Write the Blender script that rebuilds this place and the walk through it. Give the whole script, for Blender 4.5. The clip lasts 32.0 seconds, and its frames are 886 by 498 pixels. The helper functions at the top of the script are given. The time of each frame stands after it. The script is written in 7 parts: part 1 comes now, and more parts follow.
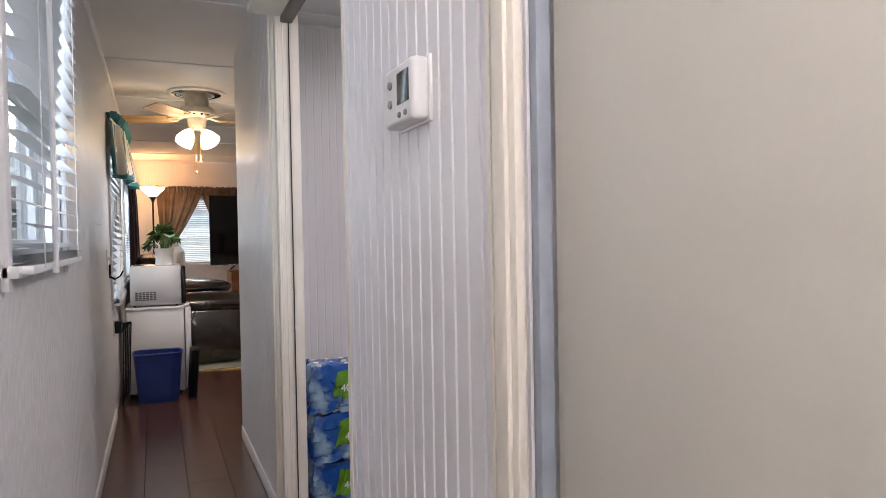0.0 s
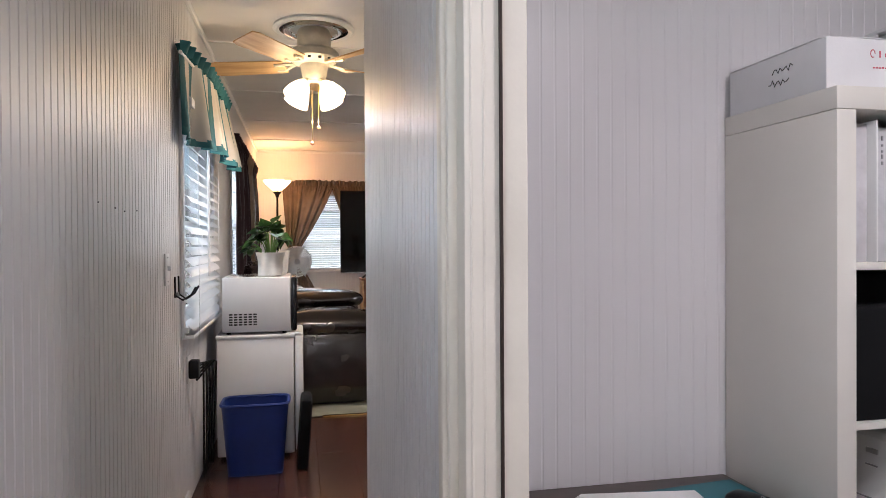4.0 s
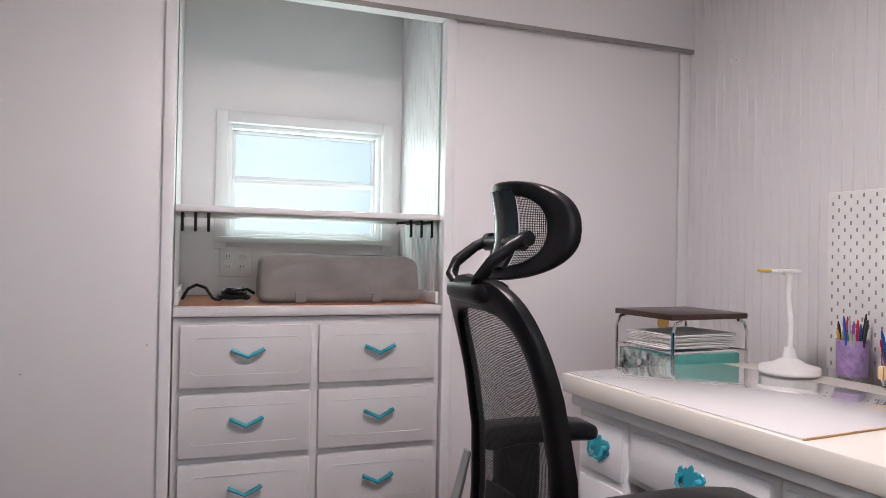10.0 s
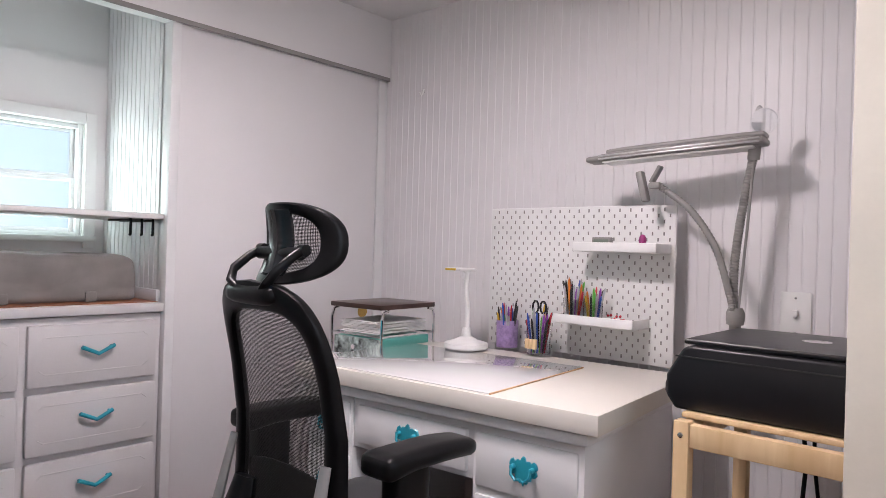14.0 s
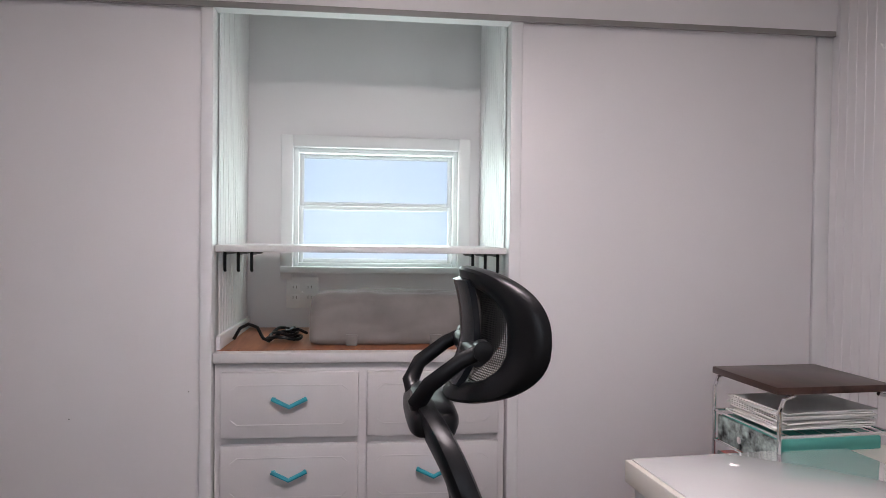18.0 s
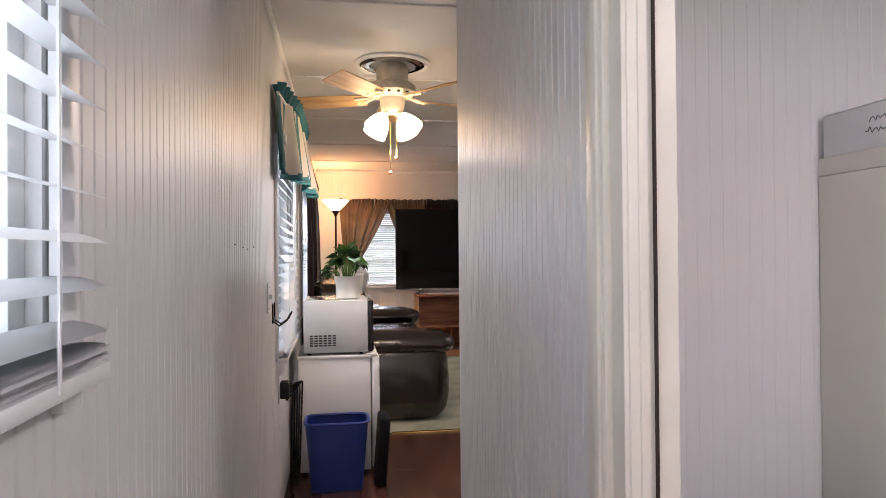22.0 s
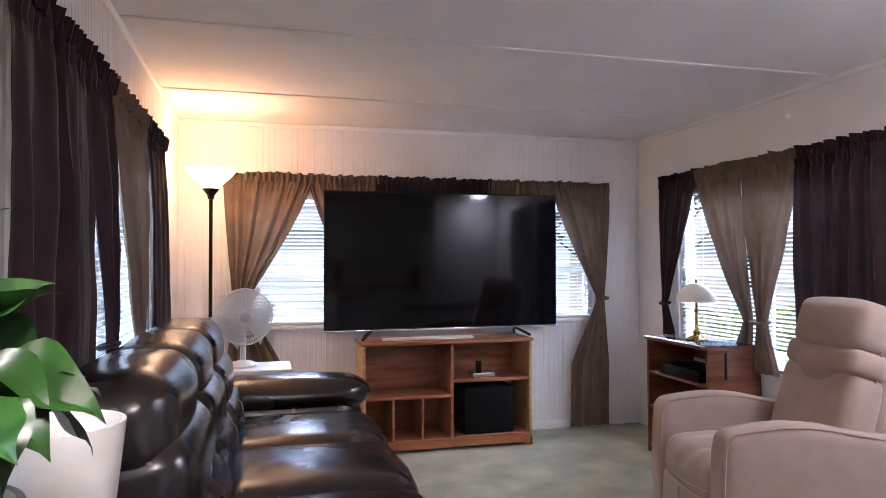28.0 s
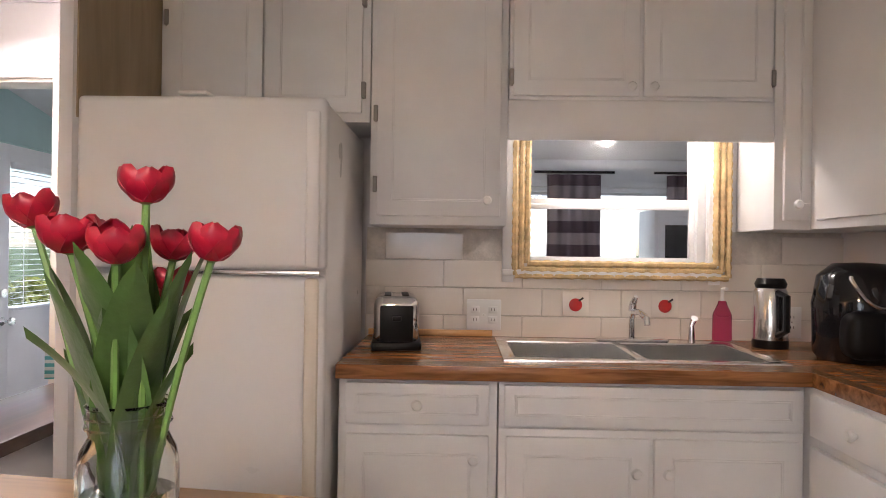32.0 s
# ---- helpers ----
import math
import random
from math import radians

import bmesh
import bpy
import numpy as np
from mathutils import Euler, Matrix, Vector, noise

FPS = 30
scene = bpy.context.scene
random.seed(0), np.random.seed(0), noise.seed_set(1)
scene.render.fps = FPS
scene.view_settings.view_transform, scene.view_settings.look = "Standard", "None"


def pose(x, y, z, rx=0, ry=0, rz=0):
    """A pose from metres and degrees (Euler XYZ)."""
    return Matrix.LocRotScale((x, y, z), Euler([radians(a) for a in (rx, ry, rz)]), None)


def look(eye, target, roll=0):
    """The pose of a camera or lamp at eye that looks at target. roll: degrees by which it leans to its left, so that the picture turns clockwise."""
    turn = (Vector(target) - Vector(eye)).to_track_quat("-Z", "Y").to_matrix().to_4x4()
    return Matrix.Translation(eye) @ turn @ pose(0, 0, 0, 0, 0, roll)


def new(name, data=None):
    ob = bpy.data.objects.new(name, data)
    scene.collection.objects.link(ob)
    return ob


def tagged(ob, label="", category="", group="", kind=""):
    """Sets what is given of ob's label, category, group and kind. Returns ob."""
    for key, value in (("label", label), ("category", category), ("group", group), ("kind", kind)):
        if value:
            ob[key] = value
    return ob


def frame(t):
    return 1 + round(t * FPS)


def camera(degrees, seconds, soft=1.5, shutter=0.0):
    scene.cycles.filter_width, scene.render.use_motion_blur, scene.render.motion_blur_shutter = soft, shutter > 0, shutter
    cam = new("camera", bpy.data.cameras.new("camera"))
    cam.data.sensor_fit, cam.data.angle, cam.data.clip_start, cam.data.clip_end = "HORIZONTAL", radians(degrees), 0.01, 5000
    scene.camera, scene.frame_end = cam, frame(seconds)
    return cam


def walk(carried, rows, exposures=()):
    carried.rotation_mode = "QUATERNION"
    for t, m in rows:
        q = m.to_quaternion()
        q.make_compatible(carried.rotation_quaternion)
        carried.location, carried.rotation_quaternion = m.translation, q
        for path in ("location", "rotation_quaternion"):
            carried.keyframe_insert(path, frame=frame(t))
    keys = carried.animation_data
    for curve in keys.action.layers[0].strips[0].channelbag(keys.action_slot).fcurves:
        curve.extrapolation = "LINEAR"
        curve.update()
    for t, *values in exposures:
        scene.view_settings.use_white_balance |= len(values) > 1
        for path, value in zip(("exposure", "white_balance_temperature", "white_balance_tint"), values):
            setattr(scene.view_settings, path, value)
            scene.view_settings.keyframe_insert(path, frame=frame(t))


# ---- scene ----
cam = camera(67.1, 32.0, 0.5)
PATH = [
    (0, (-0.363, -1.976, 1.168), (0.427, -0.14, 1.128), -1.0),
    (0.5, (-0.343, -1.778, 1.184), (0.261, 0.129, 1.155), -0.9),
    (1, (-0.328, -1.506, 1.187), (0.184, 0.427, 1.16), -1.1),
    (1.5, (-0.315, -1.24, 1.183), (0.139, 0.708, 1.156), -0.9),
    (2, (-0.323, -0.976, 1.168), (0.095, 0.98, 1.145), -0.3),
    (2.5, (-0.296, -0.725, 1.166), (0.102, 1.235, 1.143), -0.4),
    (4.5, (-0.072, -0.1, 1.152), (0.372, 1.85, 1.138), -0.3),
    (5, (-0.017, -0.019, 1.152), (0.542, 1.901, 1.141), -0.1),
    (5.5, (0.001, 0.05, 1.15), (0.759, 1.901, 1.133), -0.3),
    (6, (0.039, 0.123, 1.149), (1.043, 1.852, 1.125), -0.2),
    (6.5, (0.091, 0.187, 1.138), (1.347, 1.743, 1.113), 0.0),
    (7, (0.13, 0.229, 1.139), (1.661, 1.515, 1.113), 0.3),
    (7.5, (0.136, 0.268, 1.14), (1.906, 1.2, 1.125), 0.6),
    (8, (0.144, 0.3, 1.135), (2.074, 0.826, 1.128), 0.7),
    (8.5, (0.144, 0.324, 1.133), (2.138, 0.477, 1.136), 0.8),
    (9, (0.103, 0.297, 1.136), (2.1, 0.183, 1.138), 0.9),
    (9.5, (0.035, 0.312, 1.125), (1.995, -0.087, 1.13), 1.1),
    (10, (0.02, 0.328, 1.116), (1.902, -0.349, 1.131), 1.1),
    (10.5, (-0.013, 0.385, 1.11), (1.762, -0.536, 1.114), 1.1),
    (11, (-0.039, 0.469, 1.111), (1.629, -0.634, 1.112), 1.3),
    (11.5, (-0.063, 0.548, 1.107), (1.498, -0.703, 1.11), 1.4),
    (12, (-0.073, 0.606, 1.09), (1.395, -0.753, 1.099), 1.5),
    (12.5, (-0.082, 0.657, 1.102), (1.325, -0.765, 1.109), 1.5),
    (13, (-0.098, 0.682, 1.121), (1.274, -0.773, 1.128), 1.6),
    (13.5, (-0.114, 0.701, 1.139), (1.236, -0.774, 1.146), 1.7),
    (14, (-0.104, 0.65, 1.155), (1.233, -0.837, 1.158), 1.7),
    (14.5, (-0.052, 0.526, 1.162), (1.278, -0.968, 1.158), 1.7),
    (16.5, (0.176, 0.088, 1.201), (1.69, -1.217, 1.155), 1.6),
    (17, (0.273, 0.007, 1.239), (1.963, -1.061, 1.197), 1.6),
    (17.5, (0.264, -0.027, 1.259), (2.149, -0.695, 1.213), 0.4),
    (18, (0.217, -0.046, 1.285), (2.204, -0.267, 1.252), 0.7),
    (18.5, (0.14, -0.098, 1.3), (2.124, 0.15, 1.271), 0.2),
    (19, (0.053, -0.19, 1.278), (1.9, 0.576, 1.25), -0.1),
    (19.5, (-0.054, -0.257, 1.254), (1.516, 0.982, 1.242), -0.5),
    (20, (-0.154, -0.323, 1.25), (1.079, 1.252, 1.241), -0.3),
    (20.5, (-0.248, -0.392, 1.253), (0.65, 1.396, 1.254), -0.5),
    (21, (-0.306, -0.432, 1.249), (0.299, 1.474, 1.256), -0.6),
    (21.5, (-0.347, -0.419, 1.235), (0.069, 1.537, 1.249), -0.7),
    (22, (-0.347, -0.289, 1.23), (-0.039, 1.687, 1.245), -0.5),
    (22.5, (-0.341, -0.072, 1.227), (-0.1, 1.913, 1.239), -0.6),
    (23, (-0.368, 0.248, 1.218), (-0.175, 2.239, 1.229), -0.5),
    (23.5, (-0.355, 0.632, 1.245), (-0.206, 2.627, 1.251), -0.3),
    (24, (-0.366, 1.059, 1.251), (-0.253, 3.056, 1.256), -0.4),
    (24.5, (-0.39, 1.467, 1.264), (-0.302, 3.465, 1.269), -0.3),
    (26.5, (-0.165, 2.749, 1.262), (-0.117, 4.748, 1.295), -0.7),
    (27, (-0.125, 2.924, 1.275), (-0.008, 4.92, 1.305), -0.5),
    (27.5, (-0.085, 3.03, 1.275), (0.182, 5.012, 1.313), -0.4),
    (28, (-0.055, 3.09, 1.275), (0.456, 5.023, 1.317), -0.2),
    (28.5, (-0.035, 3.1, 1.282), (0.736, 4.945, 1.316), -0.1),
    (29, (-0.012, 3.1, 1.295), (1.006, 4.822, 1.319), 0.1),
    (29.5, (0.036, 3.099, 1.3), (1.293, 4.655, 1.319), 0.1),
    (30, (0.101, 3.081, 1.299), (1.582, 4.425, 1.313), 0.2),
    (30.5, (0.145, 3.057, 1.293), (1.814, 4.159, 1.306), 0.4),
    (31, (0.188, 3.021, 1.284), (2.014, 3.837, 1.296), 0.5),
    (31.5, (0.2, 3.009, 1.263), (2.151, 3.446, 1.274), 0.6),
    (32, (0.172, 2.991, 1.243), (2.172, 3.042, 1.249), 0.8),
]
walk(cam, [(t, look(eye, target, roll)) for t, eye, target, roll in PATH], [(0, .82, 6350, 13), (1, .88, 6250, 13), (2, .8, 6150, 14), (4, .92, 6200, 13), (5, .95, 6250, 14), (6, 1.02, 6350, 14), (7, 1.32, 6350, 14), (8, 1.15, 6450, 15), (10, 1.15, 6650, 16), (14, 1.24, 6550, 16), (18, .9, 6600, 16), (20, 1.15, 6450, 14), (22, .98, 6500, 17), (24, .85, 6000, 16), (25, .95, 6100, 19), (27, 1.08, 6450, 28), (28, 1.42, 5550, 19), (29, 1.4, 5900, 18), (31, 1.72, 6350, 18), (32, 1.72, 6500, 18)])

# ---------------- sky, sun and lamps ----------------
world = bpy.data.worlds.new("sky")
scene.world = world
world.use_nodes = True
wn = world.node_tree
sky = wn.nodes.new("ShaderNodeTexSky")
sky.sky_type = 'NISHITA'
sky.sun_disc = False
sky.sun_elevation = radians(52)
sky.sun_rotation = radians(169)
wn.links.new(sky.outputs[0], wn.nodes["Background"].inputs[0])
wn.nodes["Background"].inputs[1].default_value = 0.095

sun_data = bpy.data.lights.new("sun", 'SUN')
sun_data.energy, sun_data.angle, sun_data.color = 2.0, radians(0.6), (1, .95, .88)
sun_ob = new("sun", sun_data)
sun_ob.matrix_basis = look((6, -30, 40), (0, 0, 0))


def lamp(name, x, y, z, watts, color, size=.06, kind='POINT', aim=None):
    d = bpy.data.lights.new(name, kind)
    d.energy, d.color = watts, color
    if kind == 'POINT':
        d.shadow_soft_size = size
    else:
        d.shape, d.size = 'DISK', size
    ob = new(name, d)
    ob.matrix_basis = look((x, y, z), aim) if aim else pose(x, y, z)
    return ob


WARM, SOFT, COOL = (1, .44, .15), (1, .92, .92), (1, .915, .955)
# lamp of the assumed, unseen craft room fixture, added to light that room
lamp("craft_ceiling_fill", .95, -.15, 2.14, 10.8, COOL, .26, 'AREA', (.95, -.151, 0))
# fill lamp with no fixture, added to brighten the rear hall walls
lamp("rear_hall_fill", -.30, -2.3, 2.08, 15, (1, .94, .93), .1)
lamp("torchiere_bulb", -.38, 7.34, 1.835, 2.9, WARM, .05)
for bx, by in ((-.15, 3.22), (.03, 3.22), (-.06, 3.38), (-.06, 3.14)):
    lamp("fan_bulb", bx, by, 1.80, .17, (1, .85, .74), .03)
lamp("living_ceiling_bulb", 2.46, 4.41, 2.09, 9, SOFT, .2, 'AREA', (2.46, 4.411, 0))
lamp("fan_light", -.06, 3.26, 1.785, 4.9, (1, .88, .80), .22, 'AREA', (-.06, 3.261, 0))
lamp("sink_light_bulb", 2.66, 2.35, 1.74, 2.8, (1, .90, .80), .03)
# no real bulb hangs here; added fill that brightens the sunroom
lamp("sunroom_fill", 3.9, 3.9, 2.2, 2, COOL, .1)

SKYLIGHT = (.82, .92, 1.0)
WX = -.63      # inner face of the west wall


def daylight(name, x, y, z, w, h, watts, aim, color=SKYLIGHT):
    d = bpy.data.lights.new(name, 'AREA')
    d.energy, d.color, d.shape, d.size, d.size_y = watts, color, 'RECTANGLE', w, h
    ob = new(name, d)
    ob.matrix_basis = look((x, y, z), aim)


# area lamps standing in for sky light: in openings, inside blinds, or outside unseen
daylight("closet_window_light", 2.87, -.08, 1.41, .56, .40, 2.2, (0, -.08, 1.41), (.78, 1, .93))
daylight("hall_sky_light", -1.45, -.02, 2.75, .9, .9, 4, (.2, -.02, .7))
daylight("hall_window_light", WX + .06, -.02, 1.55, .84, .80, 2.9, (1, .3, 1.45))
daylight("kitchen_window_light", -1.45, 3.39, 2.55, .9, .9, 15, (.6, 3.2, .4))
# extra lamp added room-side of the blind, aimed to brighten the hall partition
daylight("kitchen_opening_light", WX + .06, 3.25, 1.42, .9, .6, 2.4, (.6, 1.9, 1.2))
daylight("side_window_light", -1.45, 5.8, 2.55, 1.9, 1.1, 105, (.6, 5.8, .3))
daylight("end_window_light", 1.1, 8.70, 2.55, 2.7, 1.1, 165, (1.1, 6.6, .3))
daylight("east_window_light", 3.66, 6.78, 2.45, 1.4, 1.1, 125, (1.5, 6.5, .2))
daylight("sunroom_window_light", 5.5, 3.4, 1.1, 3.6, 1.2, 4, (0, 3.4, .9))

# ---------------- materials ----------------


def mat(name, color, rough=.5, metal=0.0, var=.08, scale=6, bump=.08, bscale=120, spec=.5, stretch=(1, 1, 1), grime=0.0, rvar=.08, **more):
    """A surface with broad mottling, fine grain and slight relief."""
    m = bpy.data.materials.new(name)
    m.use_nodes = True
    nt = m.node_tree
    n, ln = nt.nodes, nt.links
    b = n["Principled BSDF"]
    tc = n.new("ShaderNodeTexCoord")
    mp = n.new("ShaderNodeMapping")
    mp.inputs["Scale"].default_value = stretch
    ln.new(tc.outputs["Object"], mp.inputs[0])
    big = n.new("ShaderNodeTexNoise")
    big.inputs["Scale"].default_value, big.inputs["Detail"].default_value = scale, 6
    ln.new(mp.outputs[0], big.inputs["Vector"])
    fine = n.new("ShaderNodeTexNoise")
    fine.inputs["Scale"].default_value, fine.inputs["Detail"].default_value = bscale, 3
    ln.new(mp.outputs[0], fine.inputs["Vector"])
    ramp = n.new("ShaderNodeValToRGB")
    c = Vector(color[:3])
    dark = c * (1 - var * 1.6)
    light = c * (1 + var)
    ramp.color_ramp.elements[0].position, ramp.color_ramp.elements[1].position = .3, .7
    ramp.color_ramp.elements[0].color = (*dark, 1)
    ramp.color_ramp.elements[1].color = (*[min(1, q) for q in light], 1)
    ln.new(big.outputs[0], ramp.inputs[0])
    mix = n.new("ShaderNodeMixRGB")
    mix.blend_type = 'MULTIPLY'
    mix.inputs[0].default_value = min(1, var * 2 + grime)
    ln.new(ramp.outputs[0], mix.inputs[1])
    ln.new(fine.outputs[0], mix.inputs[2])
    gain = n.new("ShaderNodeMixRGB")
    gain.blend_type = 'MIX'
    gain.inputs[0].default_value = .35
    ln.new(ramp.outputs[0], gain.inputs[1])
    ln.new(mix.outputs[0], gain.inputs[2])
    ln.new(gain.outputs[0], b.inputs["Base Color"])
    rr = n.new("ShaderNodeMapRange")
    rr.inputs["To Min"].default_value, rr.inputs["To Max"].default_value = max(.02, rough - rvar), min(1, rough + rvar)
    ln.new(big.outputs[0], rr.inputs["Value"])
    ln.new(rr.outputs[0], b.inputs["Roughness"])
    b.inputs["Metallic"].default_value = metal
    b.inputs["Specular IOR Level"].default_value = spec
    if bump:
        bp = n.new("ShaderNodeBump")
        bp.inputs["Strength"].default_value, bp.inputs["Distance"].default_value = bump, .004
        ln.new(fine.outputs[0], bp.inputs["Height"])
        ln.new(bp.outputs[0], b.inputs["Normal"])
    for key, value in more.items():
        b.inputs[key.replace("_", " ")].default_value = value
    return m


def wood(name, dark, light, rough=.4, scale=3, along=(1, 12, 12), bump=.06, per_piece=0.0):
    """Wood with long grain; per_piece shifts each piece's tone."""
    m = bpy.data.materials.new(name)
    m.use_nodes = True
    nt = m.node_tree
    n, ln = nt.nodes, nt.links
    b = n["Principled BSDF"]
    tc = n.new("ShaderNodeTexCoord")
    info = n.new("ShaderNodeObjectInfo")
    add = n.new("ShaderNodeVectorMath")
    add.operation = 'MULTIPLY_ADD'
    add.inputs[1].default_value = (1, 1, 1)
    sc = n.new("ShaderNodeVectorMath")
    sc.operation = 'SCALE'
    sc.inputs[0].default_value = (7.3, 3.1, 5.7)
    ln.new(info.outputs["Random"], sc.inputs["Scale"])
    ln.new(tc.outputs["Object"], add.inputs[0])
    ln.new(sc.outputs[0], add.inputs[2])
    mp = n.new("ShaderNodeMapping")
    mp.inputs["Scale"].default_value = along
    ln.new(add.outputs[0], mp.inputs[0])
    g = n.new("ShaderNodeTexNoise")
    g.inputs["Scale"].default_value, g.inputs["Detail"].default_value = scale, 10
    g.inputs["Distortion"].default_value = .6
    ln.new(mp.outputs[0], g.inputs["Vector"])
    ramp = n.new("ShaderNodeValToRGB")
    ramp.color_ramp.elements[0].position, ramp.color_ramp.elements[1].position = .32, .68
    ramp.color_ramp.elements[0].color, ramp.color_ramp.elements[1].color = (*dark, 1), (*light, 1)
    ln.new(g.outputs[0], ramp.inputs[0])
    hsv = n.new("ShaderNodeHueSaturation")
    mr = n.new("ShaderNodeMapRange")
    mr.inputs["To Min"].default_value, mr.inputs["To Max"].default_value = 1 - per_piece, 1 + per_piece
    ln.new(info.outputs["Random"], mr.inputs["Value"])
    ln.new(mr.outputs[0], hsv.inputs["Value"])
    ln.new(ramp.outputs[0], hsv.inputs["Color"])
    ln.new(hsv.outputs[0], b.inputs["Base Color"])
    b.inputs["Roughness"].default_value = rough
    bp = n.new("ShaderNodeBump")
    bp.inputs["Strength"].default_value, bp.inputs["Distance"].default_value = bump, .003
    ln.new(g.outputs[0], bp.inputs["Height"])
    ln.new(bp.outputs[0], b.inputs["Normal"])
    return m


def glow(name, color, strength):
    m = bpy.data.materials.new(name)
    m.use_nodes = True
    b = m.node_tree.nodes["Principled BSDF"]
    b.inputs["Base Color"].default_value = (*color, 1)
    b.inputs["Emission Color"].default_value = (*color, 1)
    b.inputs["Emission Strength"].default_value = strength
    return m


def glass(name, color=(1, 1, 1), rough=0.0, ior=1.45):
    m = bpy.data.materials.new(name)
    m.use_nodes = True
    b = m.node_tree.nodes["Principled BSDF"]
    b.inputs["Base Color"].default_value = (*color, 1)
    b.inputs["Roughness"].default_value = rough
    b.inputs["IOR"].default_value = ior
    b.inputs["Transmission Weight"].default_value = 1
    return m


def cloth(name, color, rough=.9, weave=900, var=.15, sheer=0.0, gaps=0.0):
    m = mat(name, color, rough, var=var, scale=9, bump=.25, bscale=weave, spec=.2)
    nt = m.node_tree
    b = nt.nodes["Principled BSDF"]
    b.inputs["Sheen Weight"].default_value = .25
    if sheer:
        tr = nt.nodes.new("ShaderNodeBsdfTranslucent")
        tr.inputs[0].default_value = (*color, 1)
        mx = nt.nodes.new("ShaderNodeMixShader")
        mx.inputs[0].default_value = sheer
        out = nt.nodes["Material Output"]
        nt.links.new(b.outputs[0], mx.inputs[1])
        nt.links.new(tr.outputs[0], mx.inputs[2])
        nt.links.new(mx.outputs[0], out.inputs[0])
        if gaps:
            # open weave: fine threads with gaps between them
            hole = nt.nodes.new("ShaderNodeBsdfTransparent")
            m2 = nt.nodes.new("ShaderNodeMixShader")
            m2.inputs[0].default_value = gaps
            nt.links.new(mx.outputs[0], m2.inputs[1])
            nt.links.new(hole.outputs[0], m2.inputs[2])
            nt.links.new(m2.outputs[0], out.inputs[0])
    return m


M = {}
M["wall"] = mat("painted_panel_white", (.77, .755, .765), .38, var=.015, scale=2.5, bump=.05, bscale=220, grime=.02, rvar=.03)
M["hallwall"] = mat("painted_panel_cream", (.70, .69, .69), .42, var=.015, scale=2.5, bump=.05, bscale=220, grime=.02, rvar=.02)
M["doorcream"] = mat("cream_door_paint", (.60, .575, .51), .42, var=.03, scale=2.2, bump=.06, bscale=160, grime=.06)
M["tanpanel"] = wood("tan_wall_panel", (.26, .20, .125), (.34, .265, .17), .6, 2, (10, 10, 1.2), .03)
M["weather"] = mat("blue_grey_strip", (.30, .33, .38), .5, var=.06, scale=20)
M["trim"] = mat("cream_trim_paint", (.76, .71, .62), .42, var=.05, scale=5, bump=.05, bscale=90, grime=.05)
M["white"] = mat("white_gloss_paint", (.80, .80, .805), .33, var=.03, scale=5, bump=.04, bscale=180)
M["dresser"] = mat("aged_white_paint", (.66, .645, .65), .4, var=.03, scale=5, bump=.05, bscale=150, grime=.04)
M["ceil"] = mat("ceiling_board", (.76, .745, .74), .8, var=.03, scale=3, bump=.5, bscale=260)
M["melamine"] = mat("white_melamine", (.75, .715, .65), .35, var=.02, scale=4, bump=.02, bscale=300)
M["floor"] = wood("red_brown_laminate", (.058, .024, .018), (.105, .046, .034), .24, 1.6, (16, 1.0, 16), .03, .16)
M["subfloor"] = mat("dark_joint", (.03, .015, .01), .8)
M["carpet"] = mat("sage_green_carpet", (.50, .51, .39), .97, var=.16, scale=4, bump=1.0, bscale=420, spec=.1, grime=.2)
M["cherry"] = wood("cherry_veneer", (.22, .07, .03), (.42, .17, .08), .38, 2.5, (1.2, 10, 10), .04)
M["darkcherry"] = wood("dark_cherry_veneer", (.10, .032, .016), (.22, .082, .04), .3, 2.5, (1.2, 10, 10), .04)
M["honey"] = wood("honey_maple", (.48, .27, .12), (.66, .42, .22), .42, 2.5, (1.2, 10, 10), .04)
M["butcher"] = wood("butcher_block_oak", (.42, .22, .08), (.66, .39, .17), .32, 3, (10, 1, 10), .05, .22)
M["darkbutcher"] = wood("oiled_butcher_block", (.13, .05, .017), (.36, .16, .058), .26, 4, (12, 1.2, 12), .05, .38)
M["espresso"] = wood("espresso_wood", (.026, .013, .010), (.062, .031, .023), .33, 3, (1, 10, 10), .06)
M["pine"] = wood("birch_slats", (.62, .42, .22), (.80, .60, .36), .5, 2, (10, 10, 1.2), .04)
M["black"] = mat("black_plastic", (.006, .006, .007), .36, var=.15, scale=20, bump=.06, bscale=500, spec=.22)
M["blackgloss"] = mat("black_gloss", (.008, .008, .010), .08, var=.05, scale=6, bump=0)
M["printerblack"] = mat("satin_black_plastic", (.009, .009, .011), .34, var=.05, scale=30, bump=0, rvar=.02, spec=.4)
M["screen"] = mat("dark_screen_glass", (.003, .003, .0045), .07, spec=.3, var=.02, scale=3, bump=0, rvar=.02)
M["steel"] = mat("brushed_steel", (.80, .80, .79), .20, 1.0, var=.01, scale=14, bump=0, bscale=300, rvar=.05)
M["silver"] = mat("satin_silver_plastic", (.50, .50, .50), .32, .6, var=.03, scale=12, bump=0)
M["bluegrey"] = mat("smooth_black_plastic", (.020, .022, .026), .20, var=.05, scale=12, bump=0)
M["chrome"] = mat("chrome", (.75, .75, .76), .09, 1.0, var=.02, scale=5, bump=0)
M["brass"] = mat("polished_brass", (.62, .42, .14), .22, 1.0, var=.06, scale=12, bump=.02)
